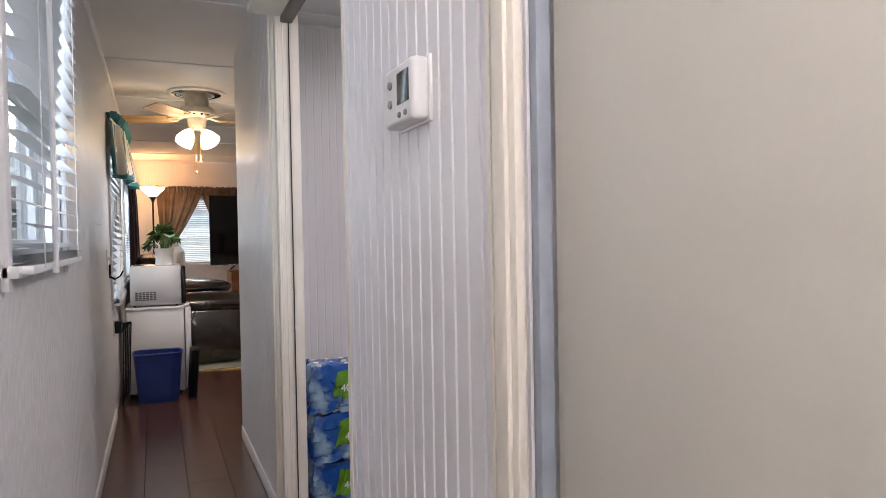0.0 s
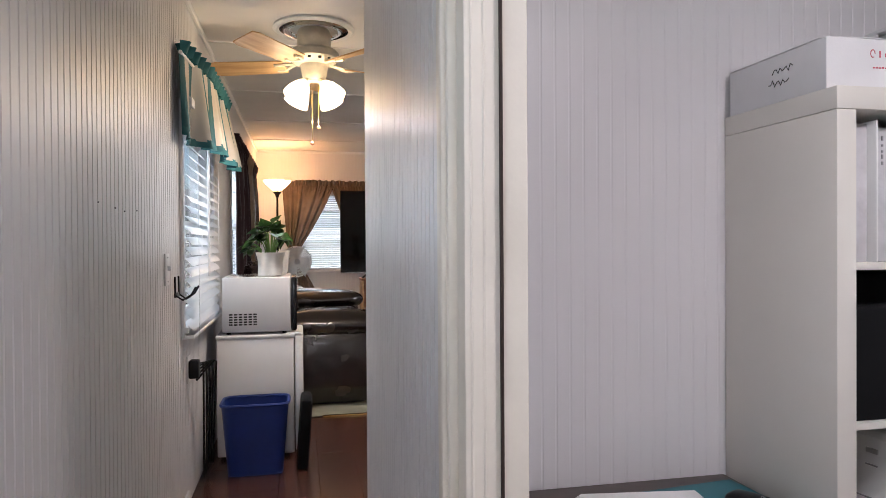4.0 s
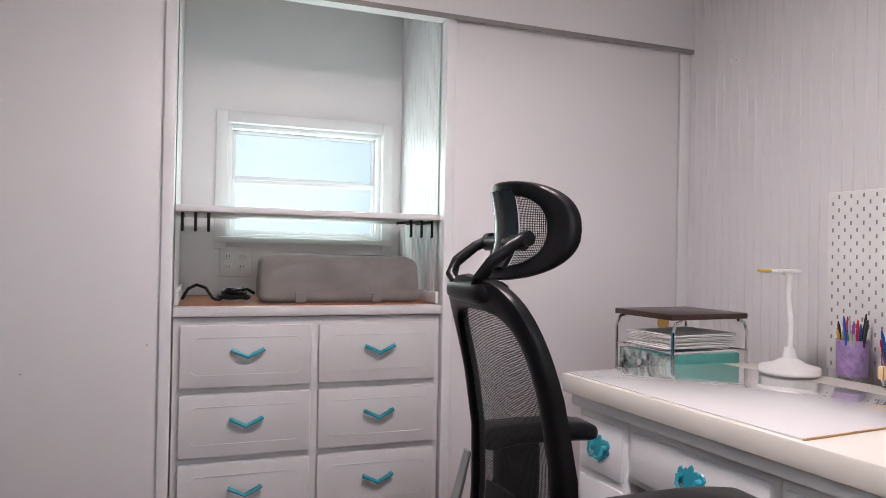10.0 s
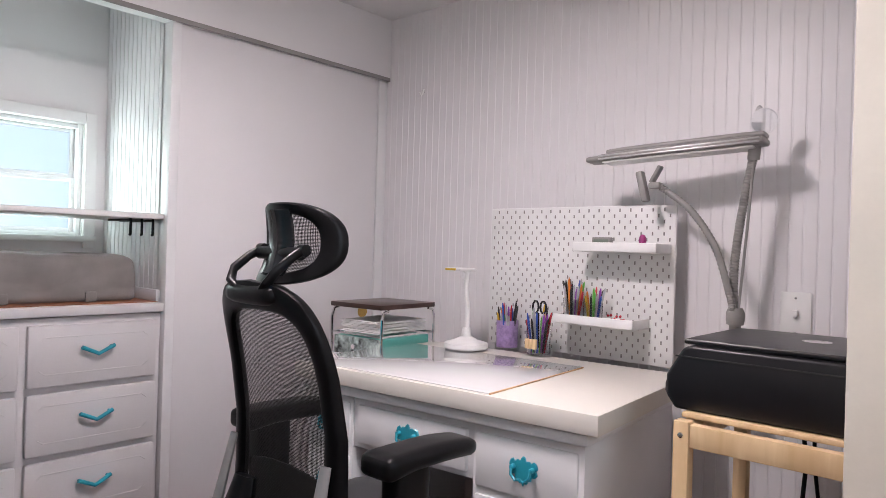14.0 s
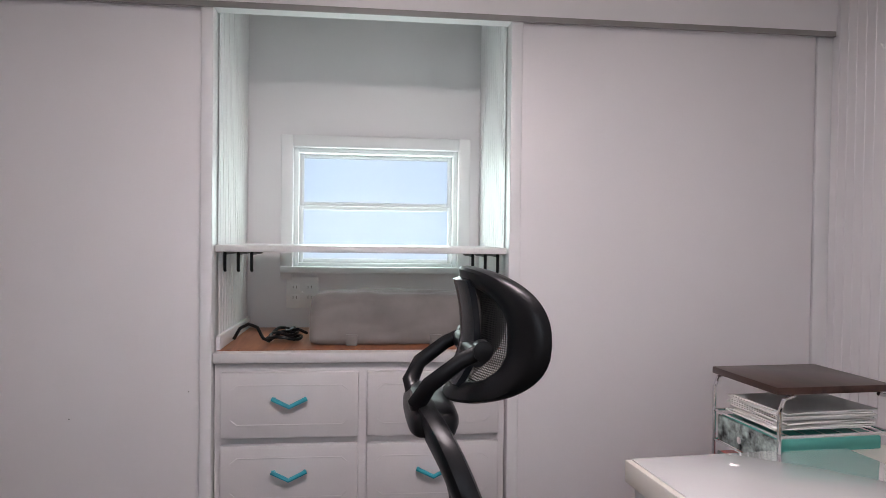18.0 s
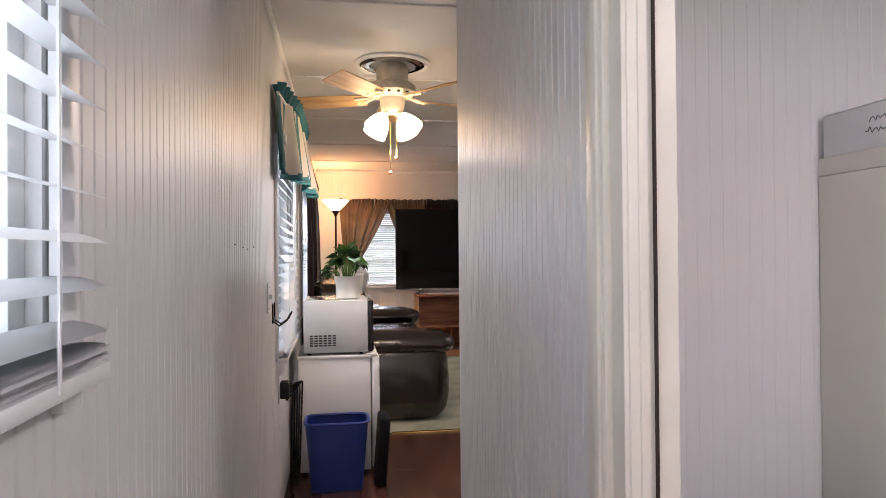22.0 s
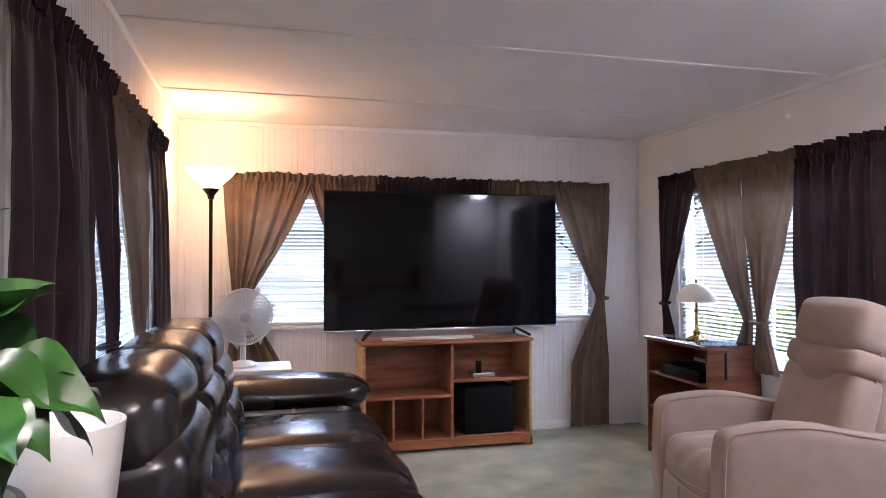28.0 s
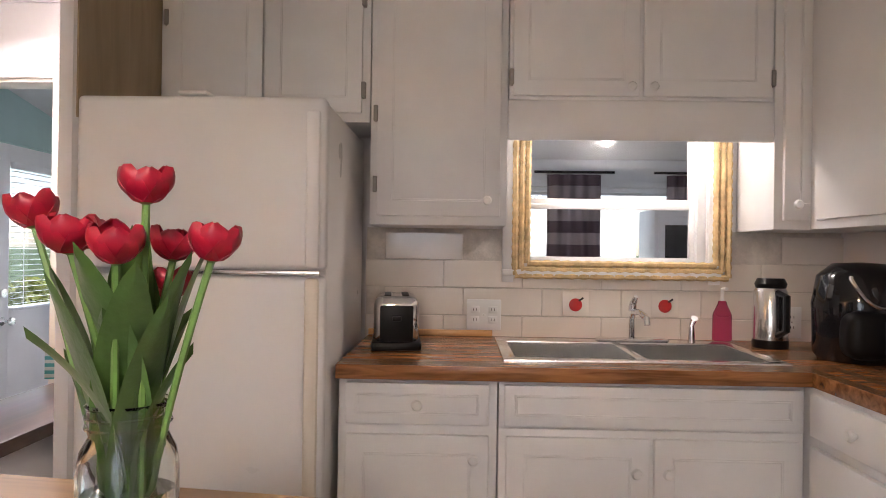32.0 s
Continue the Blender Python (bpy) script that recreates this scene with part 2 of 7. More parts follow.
M["leather"] = mat("dark_brown_leather", (.013, .007, .0065), .25, var=.25, scale=5, bump=.12, bscale=150, spec=.95, rvar=.1, Coat_Weight=.15, Coat_Roughness=.2)
M["suede"] = cloth("taupe_microfibre", (.375, .285, .235), .9, 700, .06)
M["aqua"] = cloth("turquoise_fabric", (.02, .36, .47), .85, 800, .07)
M["aquapaint"] = mat("turquoise_enamel", (.02, .33, .42), .3, var=.06, scale=30)
M["curtaindark"] = cloth("dark_plum_curtain", (.032, .014, .017), .8, 900, .25, .2, .06)
M["curtaintan"] = cloth("tan_sheer_curtain", (.215, .148, .104), .8, 900, .15, .24, .10)
M["blind"] = mat("white_vinyl_slat", (.82, .83, .84), .35, var=.02, scale=6, bump=.02)
M["frame"] = mat("white_window_frame", (.80, .81, .82), .4, var=.03, scale=8, bump=.03)
M["glass"] = glass("window_glass")
M["clear"] = glass("clear_plastic", (.95, .97, .98), .08, 1.3)
M["jar"] = glass("jar_glass", (.97, 1, .98))
M["milky"] = mat("milky_plastic", (.62, .64, .66), .3, var=.05, scale=8, bump=.02, Transmission_Weight=.45)
M["frost"] = glass("frosted_pane", (1, 1, 1), .32)
M["appliance"] = mat("fridge_enamel", (.765, .76, .76), .3, var=.02, scale=3, bump=.18, bscale=420)
M["whiteplastic"] = mat("white_plastic", (.78, .78, .77), .35, var=.03, scale=10, bump=.03)
M["greyplastic"] = mat("grey_plastic", (.27, .26, .25), .4, var=.06, scale=10, bump=.05)
M["tile"] = mat("cream_wall_tile", (.76, .71, .65), .12, var=.03, scale=4, bump=.02, bscale=40)
M["grout"] = mat("pale_grout", (.66, .62, .57), .9, var=.1, scale=30, bump=.3)
M["card"] = mat("white_cardboard", (.78, .77, .77), .7, var=.04, scale=6, bump=.1, bscale=300)
M["sleeve"] = mat("clear_sleeve_over_card", (.66, .65, .67), .16, var=.10, scale=14, bump=.5, bscale=38, rvar=.12)
M["paper"] = mat("paper", (.80, .80, .78), .8, var=.04, scale=10, bump=.05)
M["redink"] = mat("red_ink", (.62, .12, .16), .7, bump=0)
M["greyink"] = mat("grey_pencil", (.30, .30, .31), .8, bump=0)
M["blackink"] = mat("black_ink", (.02, .02, .02), .7, bump=0)
M["maroon"] = mat("maroon_album", (.16, .035, .03), .6, var=.15, scale=12, bump=.2)
M["blackcloth"] = cloth("black_fabric", (.007, .007, .008), .9, 700, .2)
M["blackcloth"].node_tree.nodes["Principled BSDF"].inputs["Sheen Weight"].default_value = .02
M["greycloth"] = cloth("grey_nylon_cover", (.24, .225, .215), .7, 500, .1)
M["mesh"] = cloth("black_chair_mesh", (.03, .03, .032), .8, 600, .2)
M["blue"] = mat("blue_plastic", (.012, .035, .20), .4, var=.08, scale=8, bump=.05)
M["leaf"] = mat("pothos_leaf", (.032, .11, .014), .34, var=.55, scale=14, bump=.15, bscale=60)
M["tulipleaf"] = cloth("tulip_leaf", (.085, .19, .04), .4, 90, .35, .25)
M["stem"] = mat("green_stem", (.13, .26, .06), .5, var=.2, scale=20)
M["tulip"] = mat("red_tulip_petal", (.40, .006, .03), .42, var=.3, scale=18, bump=.1, bscale=90)
M["ceramic"] = mat("white_dimpled_ceramic", (.76, .74, .69), .4, var=.05, scale=20, bump=.05)
M["soil"] = mat("potting_soil", (.03, .02, .015), .95, var=.3, scale=40, bump=.8)
M["shadeglow"] = glow("lit_frosted_glass", (1, .78, .48), 5.0)
M["torchglow"] = glow("lit_torchiere_glass", (1, .66, .34), 6.0)
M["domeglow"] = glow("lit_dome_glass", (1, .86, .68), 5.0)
M["fanwood"] = wood("light_oak_blade", (.42, .24, .10), (.62, .40, .2), .45, 3, (1.5, 10, 10), .04)
M["antique"] = mat("antique_white_metal", (.68, .62, .50), .4, .2, var=.1, scale=20)
M["rope"] = mat("golden_rope", (.70, .51, .26), .55, var=.2, scale=25, bump=.4, bscale=200)
M["teal"] = mat("teal_wall_paint", (.42, .58, .57), .6, var=.04, scale=3)
M["grass"] = mat("lawn_grass", (.07, .12, .03), .95, var=.4, scale=2, bump=.6, bscale=60)
M["siding"] = mat("pale_siding", (.62, .62, .60), .6, var=.05, scale=3)
M["wicker"] = mat("dark_wicker", (.05, .035, .03), .7, var=.3, scale=40, bump=.5)
M["patio"] = mat("patio_concrete", (.30, .29, .275), .9, var=.12, scale=5, bump=.3)
M["redpaint"] = mat("red_enamel", (.5, .02, .02), .3)
M["pinksoap"] = glass("pink_soap_bottle", (.75, .12, .3), .1, 1.35)
M["waterwrap"] = mat("blue_shrink_wrap", (.12, .44, .85), .12, var=.6, scale=7, bump=.6, bscale=25, Transmission_Weight=.25)
wrap_ramp = M["waterwrap"].node_tree.nodes["Color Ramp"].color_ramp
wrap_ramp.elements[0].position, wrap_ramp.elements[1].position = .44, .56
wrap_ramp.elements[0].color, wrap_ramp.elements[1].color = (.02, .13, .55, 1), (.42, .66, .86, 1)
M["film"] = glass("clear_shrink_film", (.97, .98, 1), .10, 1.08)
M["greenwrap"] = mat("green_shrink_wrap", (.16, .42, .03), .2, var=.25, scale=9, bump=.45, bscale=25, Transmission_Weight=.15)
M["tealplastic"] = mat("mint_plastic", (.10, .42, .36), .4, var=.05, scale=9)
M["dial"] = mat("grey_teal_plastic", (.16, .33, .34), .35, var=.04, scale=20)
M["lavender"] = mat("lavender_cup", (.36, .25, .48), .4, var=.2, scale=60)
M["copper"] = mat("copper_band", (.6, .3, .18), .25, 1.0)


def striped(name, a, b, width, axis=1):
    m = mat(name, a, .85, var=.08, scale=8, bump=.2, bscale=700)
    nt = m.node_tree
    n, ln = nt.nodes, nt.links
    tc = n.new("ShaderNodeTexCoord")
    sep = n.new("ShaderNodeSeparateXYZ")
    ln.new(tc.outputs["Object"], sep.inputs[0])
    md = n.new("ShaderNodeMath")
    md.operation = 'PINGPONG'
    md.inputs[1].default_value = width
    ln.new(sep.outputs[axis], md.inputs[0])
    gt = n.new("ShaderNodeMath")
    gt.operation = 'GREATER_THAN'
    gt.inputs[1].default_value = width / 2
    ln.new(md.outputs[0], gt.inputs[0])
    mx = n.new("ShaderNodeMixRGB")
    mx.inputs[1].default_value, mx.inputs[2].default_value = (*a, 1), (*b, 1)
    ln.new(gt.outputs[0], mx.inputs[0])
    ln.new(mx.outputs[0], n["Principled BSDF"].inputs["Base Color"])
    return m


M["valance"] = striped("teal_striped_valance", (.02, .12, .14), (.52, .50, .45), .07)
M["plaid"] = striped("plum_plaid_curtain", (.09, .05, .07), (.32, .26, .28), .09, 2)


def net(name, color, pitch, open_share):
    """Woven netting: threads with small open holes between them."""
    m = mat(name, color, .7, var=.1, scale=12, bump=0)
    nt = m.node_tree
    n, ln = nt.nodes, nt.links
    tc = n.new("ShaderNodeTexCoord")
    sep = n.new("ShaderNodeSeparateXYZ")
    ln.new(tc.outputs["Object"], sep.inputs[0])
    waves = []
    for axis, k in ((0, 1.0), (2, 1.25)):
        mul = n.new("ShaderNodeMath")
        mul.operation = 'MULTIPLY'
        mul.inputs[1].default_value = math.pi * k / pitch
        ln.new(sep.outputs[axis], mul.inputs[0])
        sn = n.new("ShaderNodeMath")
        sn.operation = 'SINE'
        ln.new(mul.outputs[0], sn.inputs[0])
        ab = n.new("ShaderNodeMath")
        ab.operation = 'ABSOLUTE'
        ln.new(sn.outputs[0], ab.inputs[0])
        waves.append(ab)
    pr = n.new("ShaderNodeMath")
    pr.operation = 'MULTIPLY'
    ln.new(waves[0].outputs[0], pr.inputs[0])
    ln.new(waves[1].outputs[0], pr.inputs[1])
    gt = n.new("ShaderNodeMath")
    gt.operation = 'GREATER_THAN'
    gt.inputs[1].default_value = open_share
    ln.new(pr.outputs[0], gt.inputs[0])
    tr = n.new("ShaderNodeBsdfTransparent")
    mx = n.new("ShaderNodeMixShader")
    ln.new(gt.outputs[0], mx.inputs[0])
    ln.new(n["Principled BSDF"].outputs[0], mx.inputs[1])
    ln.new(tr.outputs[0], mx.inputs[2])
    ln.new(mx.outputs[0], n["Material Output"].inputs[0])
    return m


M["net"] = net("black_chair_netting", (.02, .019, .018), .0036, .52)
M["floral"] = mat("floral_print", (.35, .42, .40), .6, var=.9, scale=45, bump=.05)

# ---------------- mesh helpers ----------------


def finish(name, bm, material, smooth=False, recalc=True):
    if recalc:
        bmesh.ops.recalc_face_normals(bm, faces=bm.faces)
    me = bpy.data.meshes.new(name)
    bm.to_mesh(me)
    bm.free()
    if smooth:
        me.shade_smooth()
        me.set_sharp_from_angle(angle=radians(40))
    me.materials.append(material)
    return me


def part(name, bm, material, parent=None, label="", smooth=True):
    ob = new(name, finish(name, bm, material, smooth))
    ob.parent = parent
    if label:
        ob["label"] = label
    return ob


def thing(name, label, category, x=0, y=0, z=0, rz=0, group="", kind=""):
    e = new(name)
    e.empty_display_size = .1
    e.matrix_basis = pose(x, y, z, 0, 0, rz)
    return tagged(e, label, category, group, kind)


def solo(name, bm, material, label, category, m=None, group="", kind="", smooth=True):
    ob = part(name, bm, material, None, "", smooth)
    if m is not None:
        ob.matrix_basis = m
    return tagged(ob, label, category, group, kind)


def box(x0, x1, y0, y1, z0, z1, bevel=.0, bm=None, seg=2):
    b = bmesh.new()
    bmesh.ops.create_cube(b, size=1, matrix=Matrix.LocRotScale(((x0 + x1) / 2, (y0 + y1) / 2, (z0 + z1) / 2), None, (abs(x1 - x0), abs(y1 - y0), abs(z1 - z0))))
    if bevel:
        bmesh.ops.bevel(b, geom=b.edges[:], offset=min(bevel, .49 * min(abs(x1 - x0), abs(y1 - y0), abs(z1 - z0))), segments=seg, affect='EDGES', profile=.5)
    return join(bm, b)


def join(bm, b, m=None):
    if m is not None:
        b.transform(m)
    if bm is None:
        return b
    me = bpy.data.meshes.new("tmp")
    b.to_mesh(me)
    b.free()
    bm.from_mesh(me)
    bpy.data.meshes.remove(me)
    return bm


def lathe(profile, seg=24, bm=None, m=None):
    """Turn (radius, height) pairs round z."""
    b = bmesh.new()
    rings = []
    for r, z in profile:
        if r < 1e-5:
            rings.append([b.verts.new((0, 0, z))])
        else:
            rings.append([b.verts.new((r * math.cos(2 * math.pi * i / seg), r * math.sin(2 * math.pi * i / seg), z)) for i in range(seg)])
    for a, c in zip(rings, rings[1:]):
        for i in range(seg):
            j = (i + 1) % seg
            if len(a) == 1 and len(c) > 1:
                b.faces.new((a[0], c[j], c[i]))
            elif len(c) == 1 and len(a) > 1:
                b.faces.new((a[i], a[j], c[0]))
            elif len(a) > 1:
                b.faces.new((a[i], a[j], c[j], c[i]))
    return join(bm, b, m)


def rod(r, z0, z1, x=0, y=0, seg=14, bm=None):
    return lathe([(0, z0), (r, z0), (r, z1), (0, z1)], seg, bm, Matrix.Translation((x, y, 0)))


def tube(points, r, seg=8, bm=None, closed=False, flat=1.0):
    """A pipe along points; r is one radius or one per point."""
    b = bmesh.new()
    pts = [Vector(p) for p in points]
    rs = r if isinstance(r, (list, tuple)) else [r] * len(pts)
    up = Vector((0, 0, 1))
    rings, u = [], None
    for i, p in enumerate(pts):
        d = (pts[(i + 1) % len(pts)] - pts[i - 1]) if closed else (pts[min(i + 1, len(pts) - 1)] - pts[max(i - 1, 0)])
        d.normalize()
        if u is None:
            u = d.cross(up)
            if u.length < .05:
                u = d.cross(Vector((1, 0, 0)))
        else:
            u = u - d * u.dot(d)
        u.normalize()
        v = d.cross(u)
        rings.append([b.verts.new(p + (u * math.cos(a) + v * math.sin(a) * flat) * rs[i]) for a in [2 * math.pi * k / seg for k in range(seg)]])
    n = len(rings)
    for i in range(n if closed else n - 1):
        a, c = rings[i], rings[(i + 1) % n]
        for k in range(seg):
            b.faces.new((a[k], a[(k + 1) % seg], c[(k + 1) % seg], c[k]))
    if not closed:
        b.faces.new(rings[0])
        b.faces.new(rings[-1])
    return join(bm, b)


def ring(fn, s0, ds, dd, na=72, nb=12):
    """A flat rounded hoop; fn(angle, scale, depth) -> point."""
    def f(i, j):
        a, p = 2 * math.pi * i, 2 * math.pi * j
        c, s = math.cos(p), math.sin(p)
        return fn(a, s0 + ds * math.copysign(abs(c) ** .6, c), dd * math.copysign(abs(s) ** .6, s))
    b = sheet(f, na, nb)
    bmesh.ops.remove_doubles(b, verts=b.verts, dist=1e-5)
    return b


def arc(p, q, bend, n=10):
    """Points on a bow from p to q, pushed aside by bend."""
    p, q, bend = Vector(p), Vector(q), Vector(bend)
    return [p.lerp(q, i / n) + bend * (4 * (i / n) * (1 - i / n)) for i in range(n + 1)]


def sheet(fn, nu, nv, thick=.0, bm=None):
    """A surface fn(u, v) -> point, with optional thickness."""
    b = bmesh.new()
    g = [[b.verts.new(fn(i / nu, j / nv)) for j in range(nv + 1)] for i in range(nu + 1)]
    for i in range(nu):
        for j in range(nv):
            b.faces.new((g[i][j], g[i + 1][j], g[i + 1][j + 1], g[i][j + 1]))
    if thick:
        bmesh.ops.recalc_face_normals(b, faces=b.faces)
        bmesh.ops.solidify(b, geom=b.faces[:], thickness=thick)
    return join(bm, b)


def cushion(x0, x1, y0, y1, z0, z1, r=.05, puff=.02, n=10, bm=None):
    """A padded block with rounded edges and a domed top."""
    b = bmesh.new()
    bmesh.ops.create_cube(b, size=2)
    bmesh.ops.subdivide_edges(b, edges=b.edges[:], cuts=n, use_grid_fill=True)
    hx, hy, hz = (x1 - x0) / 2, (y1 - y0) / 2, (z1 - z0) / 2
    c = Vector(((x0 + x1) / 2, (y0 + y1) / 2, (z0 + z1) / 2))
    r = min(r, hx * .98, hy * .98, hz * .98)
    for v in b.verts:
        p = Vector((v.co.x * hx, v.co.y * hy, v.co.z * hz))
        inner = Vector((max(-hx + r, min(hx - r, p.x)), max(-hy + r, min(hy - r, p.y)), max(-hz + r, min(hz - r, p.z))))
        d = p - inner
        if d.length > 1e-6:
            p = inner + d.normalized() * r
        fx, fy, fz = 1 - (p.x / hx) ** 2, 1 - (p.y / hy) ** 2, 1 - (p.z / hz) ** 2
        k = noise.noise((p + c) * 7) * .35 + 1
        p += Vector((p.x / hx * fy * fz, p.y / hy * fx * fz, p.z / hz * fx * fy)) * puff * k
        v.co = c + p
    return join(bm, b)


def words(text, size, material, parent, m, name="lettering"):
    cu = bpy.data.curves.new(name, 'FONT')
    cu.body, cu.size, cu.extrude = text, size, .0006
    cu.align_x = 'CENTER'
    ob = new(name, cu)
    me = bpy.data.meshes.new_from_object(ob)
    bpy.data.objects.remove(ob)
    me.materials.clear()
    me.materials.append(material)
    o = new(name, me)
    o.parent = parent
    o.matrix_basis = m
    return o


# ---------------- walls with beaded panelling ----------------
PITCH, GROOVE, DEEP = .0392, .007, .0035


def bead(b, horizontal, at, side, a0, a1, z0, z1, deep=DEEP):
    """Vertical beaded skin. horizontal: the wall runs along x (at = y) or along y (at = x); side: +1 or -1, the way it faces."""
    cuts = [(a0, 0.0)]
    k = math.floor(a0 / PITCH) + 1
    while k * PITCH < a1 - GROOVE:
        c = k * PITCH
        if c - GROOVE > a0:
            cuts += [(c - GROOVE / 2, 0.0), (c - GROOVE / 4, -deep), (c + GROOVE / 4, -deep), (c + GROOVE / 2, 0.0)]
        k += 1
    cuts.append((a1, 0.0))

    def pt(a, d, z):
        return (a, at + side * d, z) if horizontal else (at + side * d, a, z)
    lo = [b.verts.new(pt(a, d, z0)) for a, d in cuts]
    hi = [b.verts.new(pt(a, d, z1)) for a, d in cuts]
    for i in range(len(cuts) - 1):
        b.faces.new((lo[i], lo[i + 1], hi[i + 1], hi[i]))


def pieces(a0, a1, z0, z1, holes):
    """Split a wall's rectangle round its openings (sorted along the wall, not overlapping)."""
    out, a = [], a0
    for h0, h1, hz0, hz1 in sorted(holes):
        if h0 > a:
            out.append((a, h0, z0, z1))
        if hz0 > z0:
            out.append((h0, h1, z0, hz0))
        if hz1 < z1:
            out.append((h0, h1, hz1, z1))
        a = h1
    if a < a1:
        out.append((a, a1, z0, z1))
    return out


def wall(name, label, horizontal, lo, hi, a0, a1, z0, z1, material, holes=(), beaded=(), back=None, deep=DEEP):
    """A wall slab from lo to hi across; beaded: faces ('lo', 'hi') that carry panelling, set 5 mm proud."""
    b = bmesh.new()
    for p0, p1, q0, q1 in pieces(a0, a1, z0, z1, holes):
        if horizontal:
            box(p0, p1, lo, hi, q0, q1, 0, b)
        else:
            box(lo, hi, p0, p1, q0, q1, 0, b)
    ob = tagged(part(name, b, material, None, "", False), label, "wall", "", "structure")
    for side in beaded:
        s = bmesh.new()
        for p0, p1, q0, q1 in pieces(a0, a1, z0, z1, holes):
            bead(s, horizontal, (hi + .005) if side == 'hi' else (lo - .005), 1 if side == 'hi' else -1, p0, p1, q0, q1, deep)
        me = finish("panelling", s, back or material, False, False)
        o = new("panelling", me)
        o.parent = ob
    return ob

# ---------------- the shell of the home ----------------
EX, NY, SY, CZ = 2.82, 7.86, -2.75, 2.25
W1 = (-.46, .42, 1.12, 1.98)      # hall window, along y
W2 = (2.81, 3.80, .80, 1.72)      # kitchen window
W3 = (4.85, 6.75, .80, 1.80)      # living side window
W4 = (-.20, 2.42, .84, 1.78)      # end window, along x
W5 = (5.70, 7.30, .62, 1.80)      # living east window
WK = (2.02, 2.78, 1.17, 1.76)     # window over the sink
WC = (-.392, .242, 1.165, 1.625)     # closet window
DOOR = (4.63, 5.36, -.01, 1.915)   # way out to the sunroom

wall("wall_west", "cream painted beadboard outer wall with three windows", False, WX - .12, WX - .005, SY - .1, NY + .12, 0, CZ, M["hallwall"], [W1, W2, W3], ('hi',))
wall("wall_north", "white painted beadboard end wall behind the television", True, NY + .005, NY + .12, WX - .12, EX + .12, 0, CZ, M["wall"], [W4], ('lo',), None, .0015)
wall("wall_east", "white painted panel wall with window and sunroom doorway", False, EX + .005, EX + .12, SY - .1, NY + .12, 0, CZ, M["wall"], [WC, WK, DOOR, W5])
wall("wall_south", "cream painted wall closing the rear hall", True, SY - .1, SY - .005, WX - .12, EX + .12, 0, CZ, M["hallwall"], (), ('hi',))
# partitions
wall("wall_hall_rear", "cream beadboard hall partition with thermostat", False, -.015, .14, -1.33, -.72, 0, CZ, M["wall"], (), ('lo',))
wall("wall_hall_doorway", "partition above a closed white hall door", False, -.015, .095, SY, -1.33, 0, CZ, M["wall"], [(-2.29, -1.388, -.01, 2.03)], ('lo',))
wall("wall_hall_front", "cream beadboard hall partition beside the kitchen", False, .09, .155, .735, 2.11, 0, CZ, M["hallwall"], (), ('lo',))
wall("wall_over_doorway", "panel above the craft room doorway", False, .0, .14, -.72, .735, 2.06, CZ, M["wall"])
wall("wall_craft_north", "white beadboard craft room wall behind the cube shelf", True, 1.427, 1.50, .155, EX, 0, CZ, M["wall"], (), ('lo',), None, .0010)
wall("wall_craft_south", "white beadboard craft room wall behind the desk", True, -1.64, -1.56, .095, EX, 0, CZ, M["wall"], (), ('hi',), None, .0018)

b = box(WX - .12, EX + .12, SY - .1, 4.30, -.12, -.012)
tagged(part("floor_base", b, M["subfloor"], None, "", False), "dark underlay below the laminate planks", "floor", "", "structure")
b = bmesh.new()
bmesh.ops.create_grid(b, x_segments=60, y_segments=60, size=1)
for v in b.verts:
    x, y = WX + (v.co.x + 1) / 2 * (EX - WX), 4.30 + (v.co.y + 1) / 2 * (NY - 4.30)
    v.co = Vector((x, y, .006 + .004 * noise.noise((x * 9, y * 9, 0))))
tagged(part("carpet", b, M["carpet"]), "worn sage green cut pile carpet in the living room", "carpet", "", "structure")
tagged(part("floor_living", box(WX - .12, EX + .12, 4.30, NY + .12, -.12, -.004), M["subfloor"], None, "", False), "underlay below the living room carpet", "floor", "", "structure")
tagged(part("trim_threshold", box(.0, EX, 4.285, 4.315, -.01, .012, .004), M["brass"]), "thin metal strip between laminate and carpet", "threshold strip", "", "structure")
tagged(part("trim_hall_threshold", box(WX, .0, -.02, .02, -.012, .006, .003), M["cherry"]), "thin wooden strip across the hall floor", "threshold strip", "", "structure")

# ceiling: boards with covered seams across the home
b = box(WX - .12, EX + .12, SY - .1, NY + .12, CZ, CZ + .1)
for y in (-1.09, .08, 1.25, 2.42, 3.59, 4.76, 5.93, 7.03):
    box(WX, EX, y - .013, y + .013, CZ - .008, CZ + .01, .002, b)
for i in range(70):
    x, y = random.uniform(WX + .1, EX - .1), random.choice((-.5, .66, 1.83, 3.0, 4.17, 5.34, 6.5, 7.4)) + random.uniform(-.03, .03)
    lathe([(0, -.002), (.006, -.001), (.007, .004)], 6, b, Matrix.Translation((x, y, CZ)))
tagged(part("ceiling", b, M["ceil"], None, "", False), "off-white textured ceiling boards with seam strips", "ceiling", "", "structure")
b = bmesh.new()
for x0, x1, y0, y1 in ((WX, WX + .018, SY, NY), (EX - .018, EX, 1.5, NY), (WX, EX, NY - .018, NY)):
    box(x0, x1, y0, y1, CZ - .03, CZ - .001, .004, b)
tagged(part("trim_ceiling", b, M["white"]), "narrow white cove trim under the ceiling", "trim", "", "structure")
b = bmesh.new()
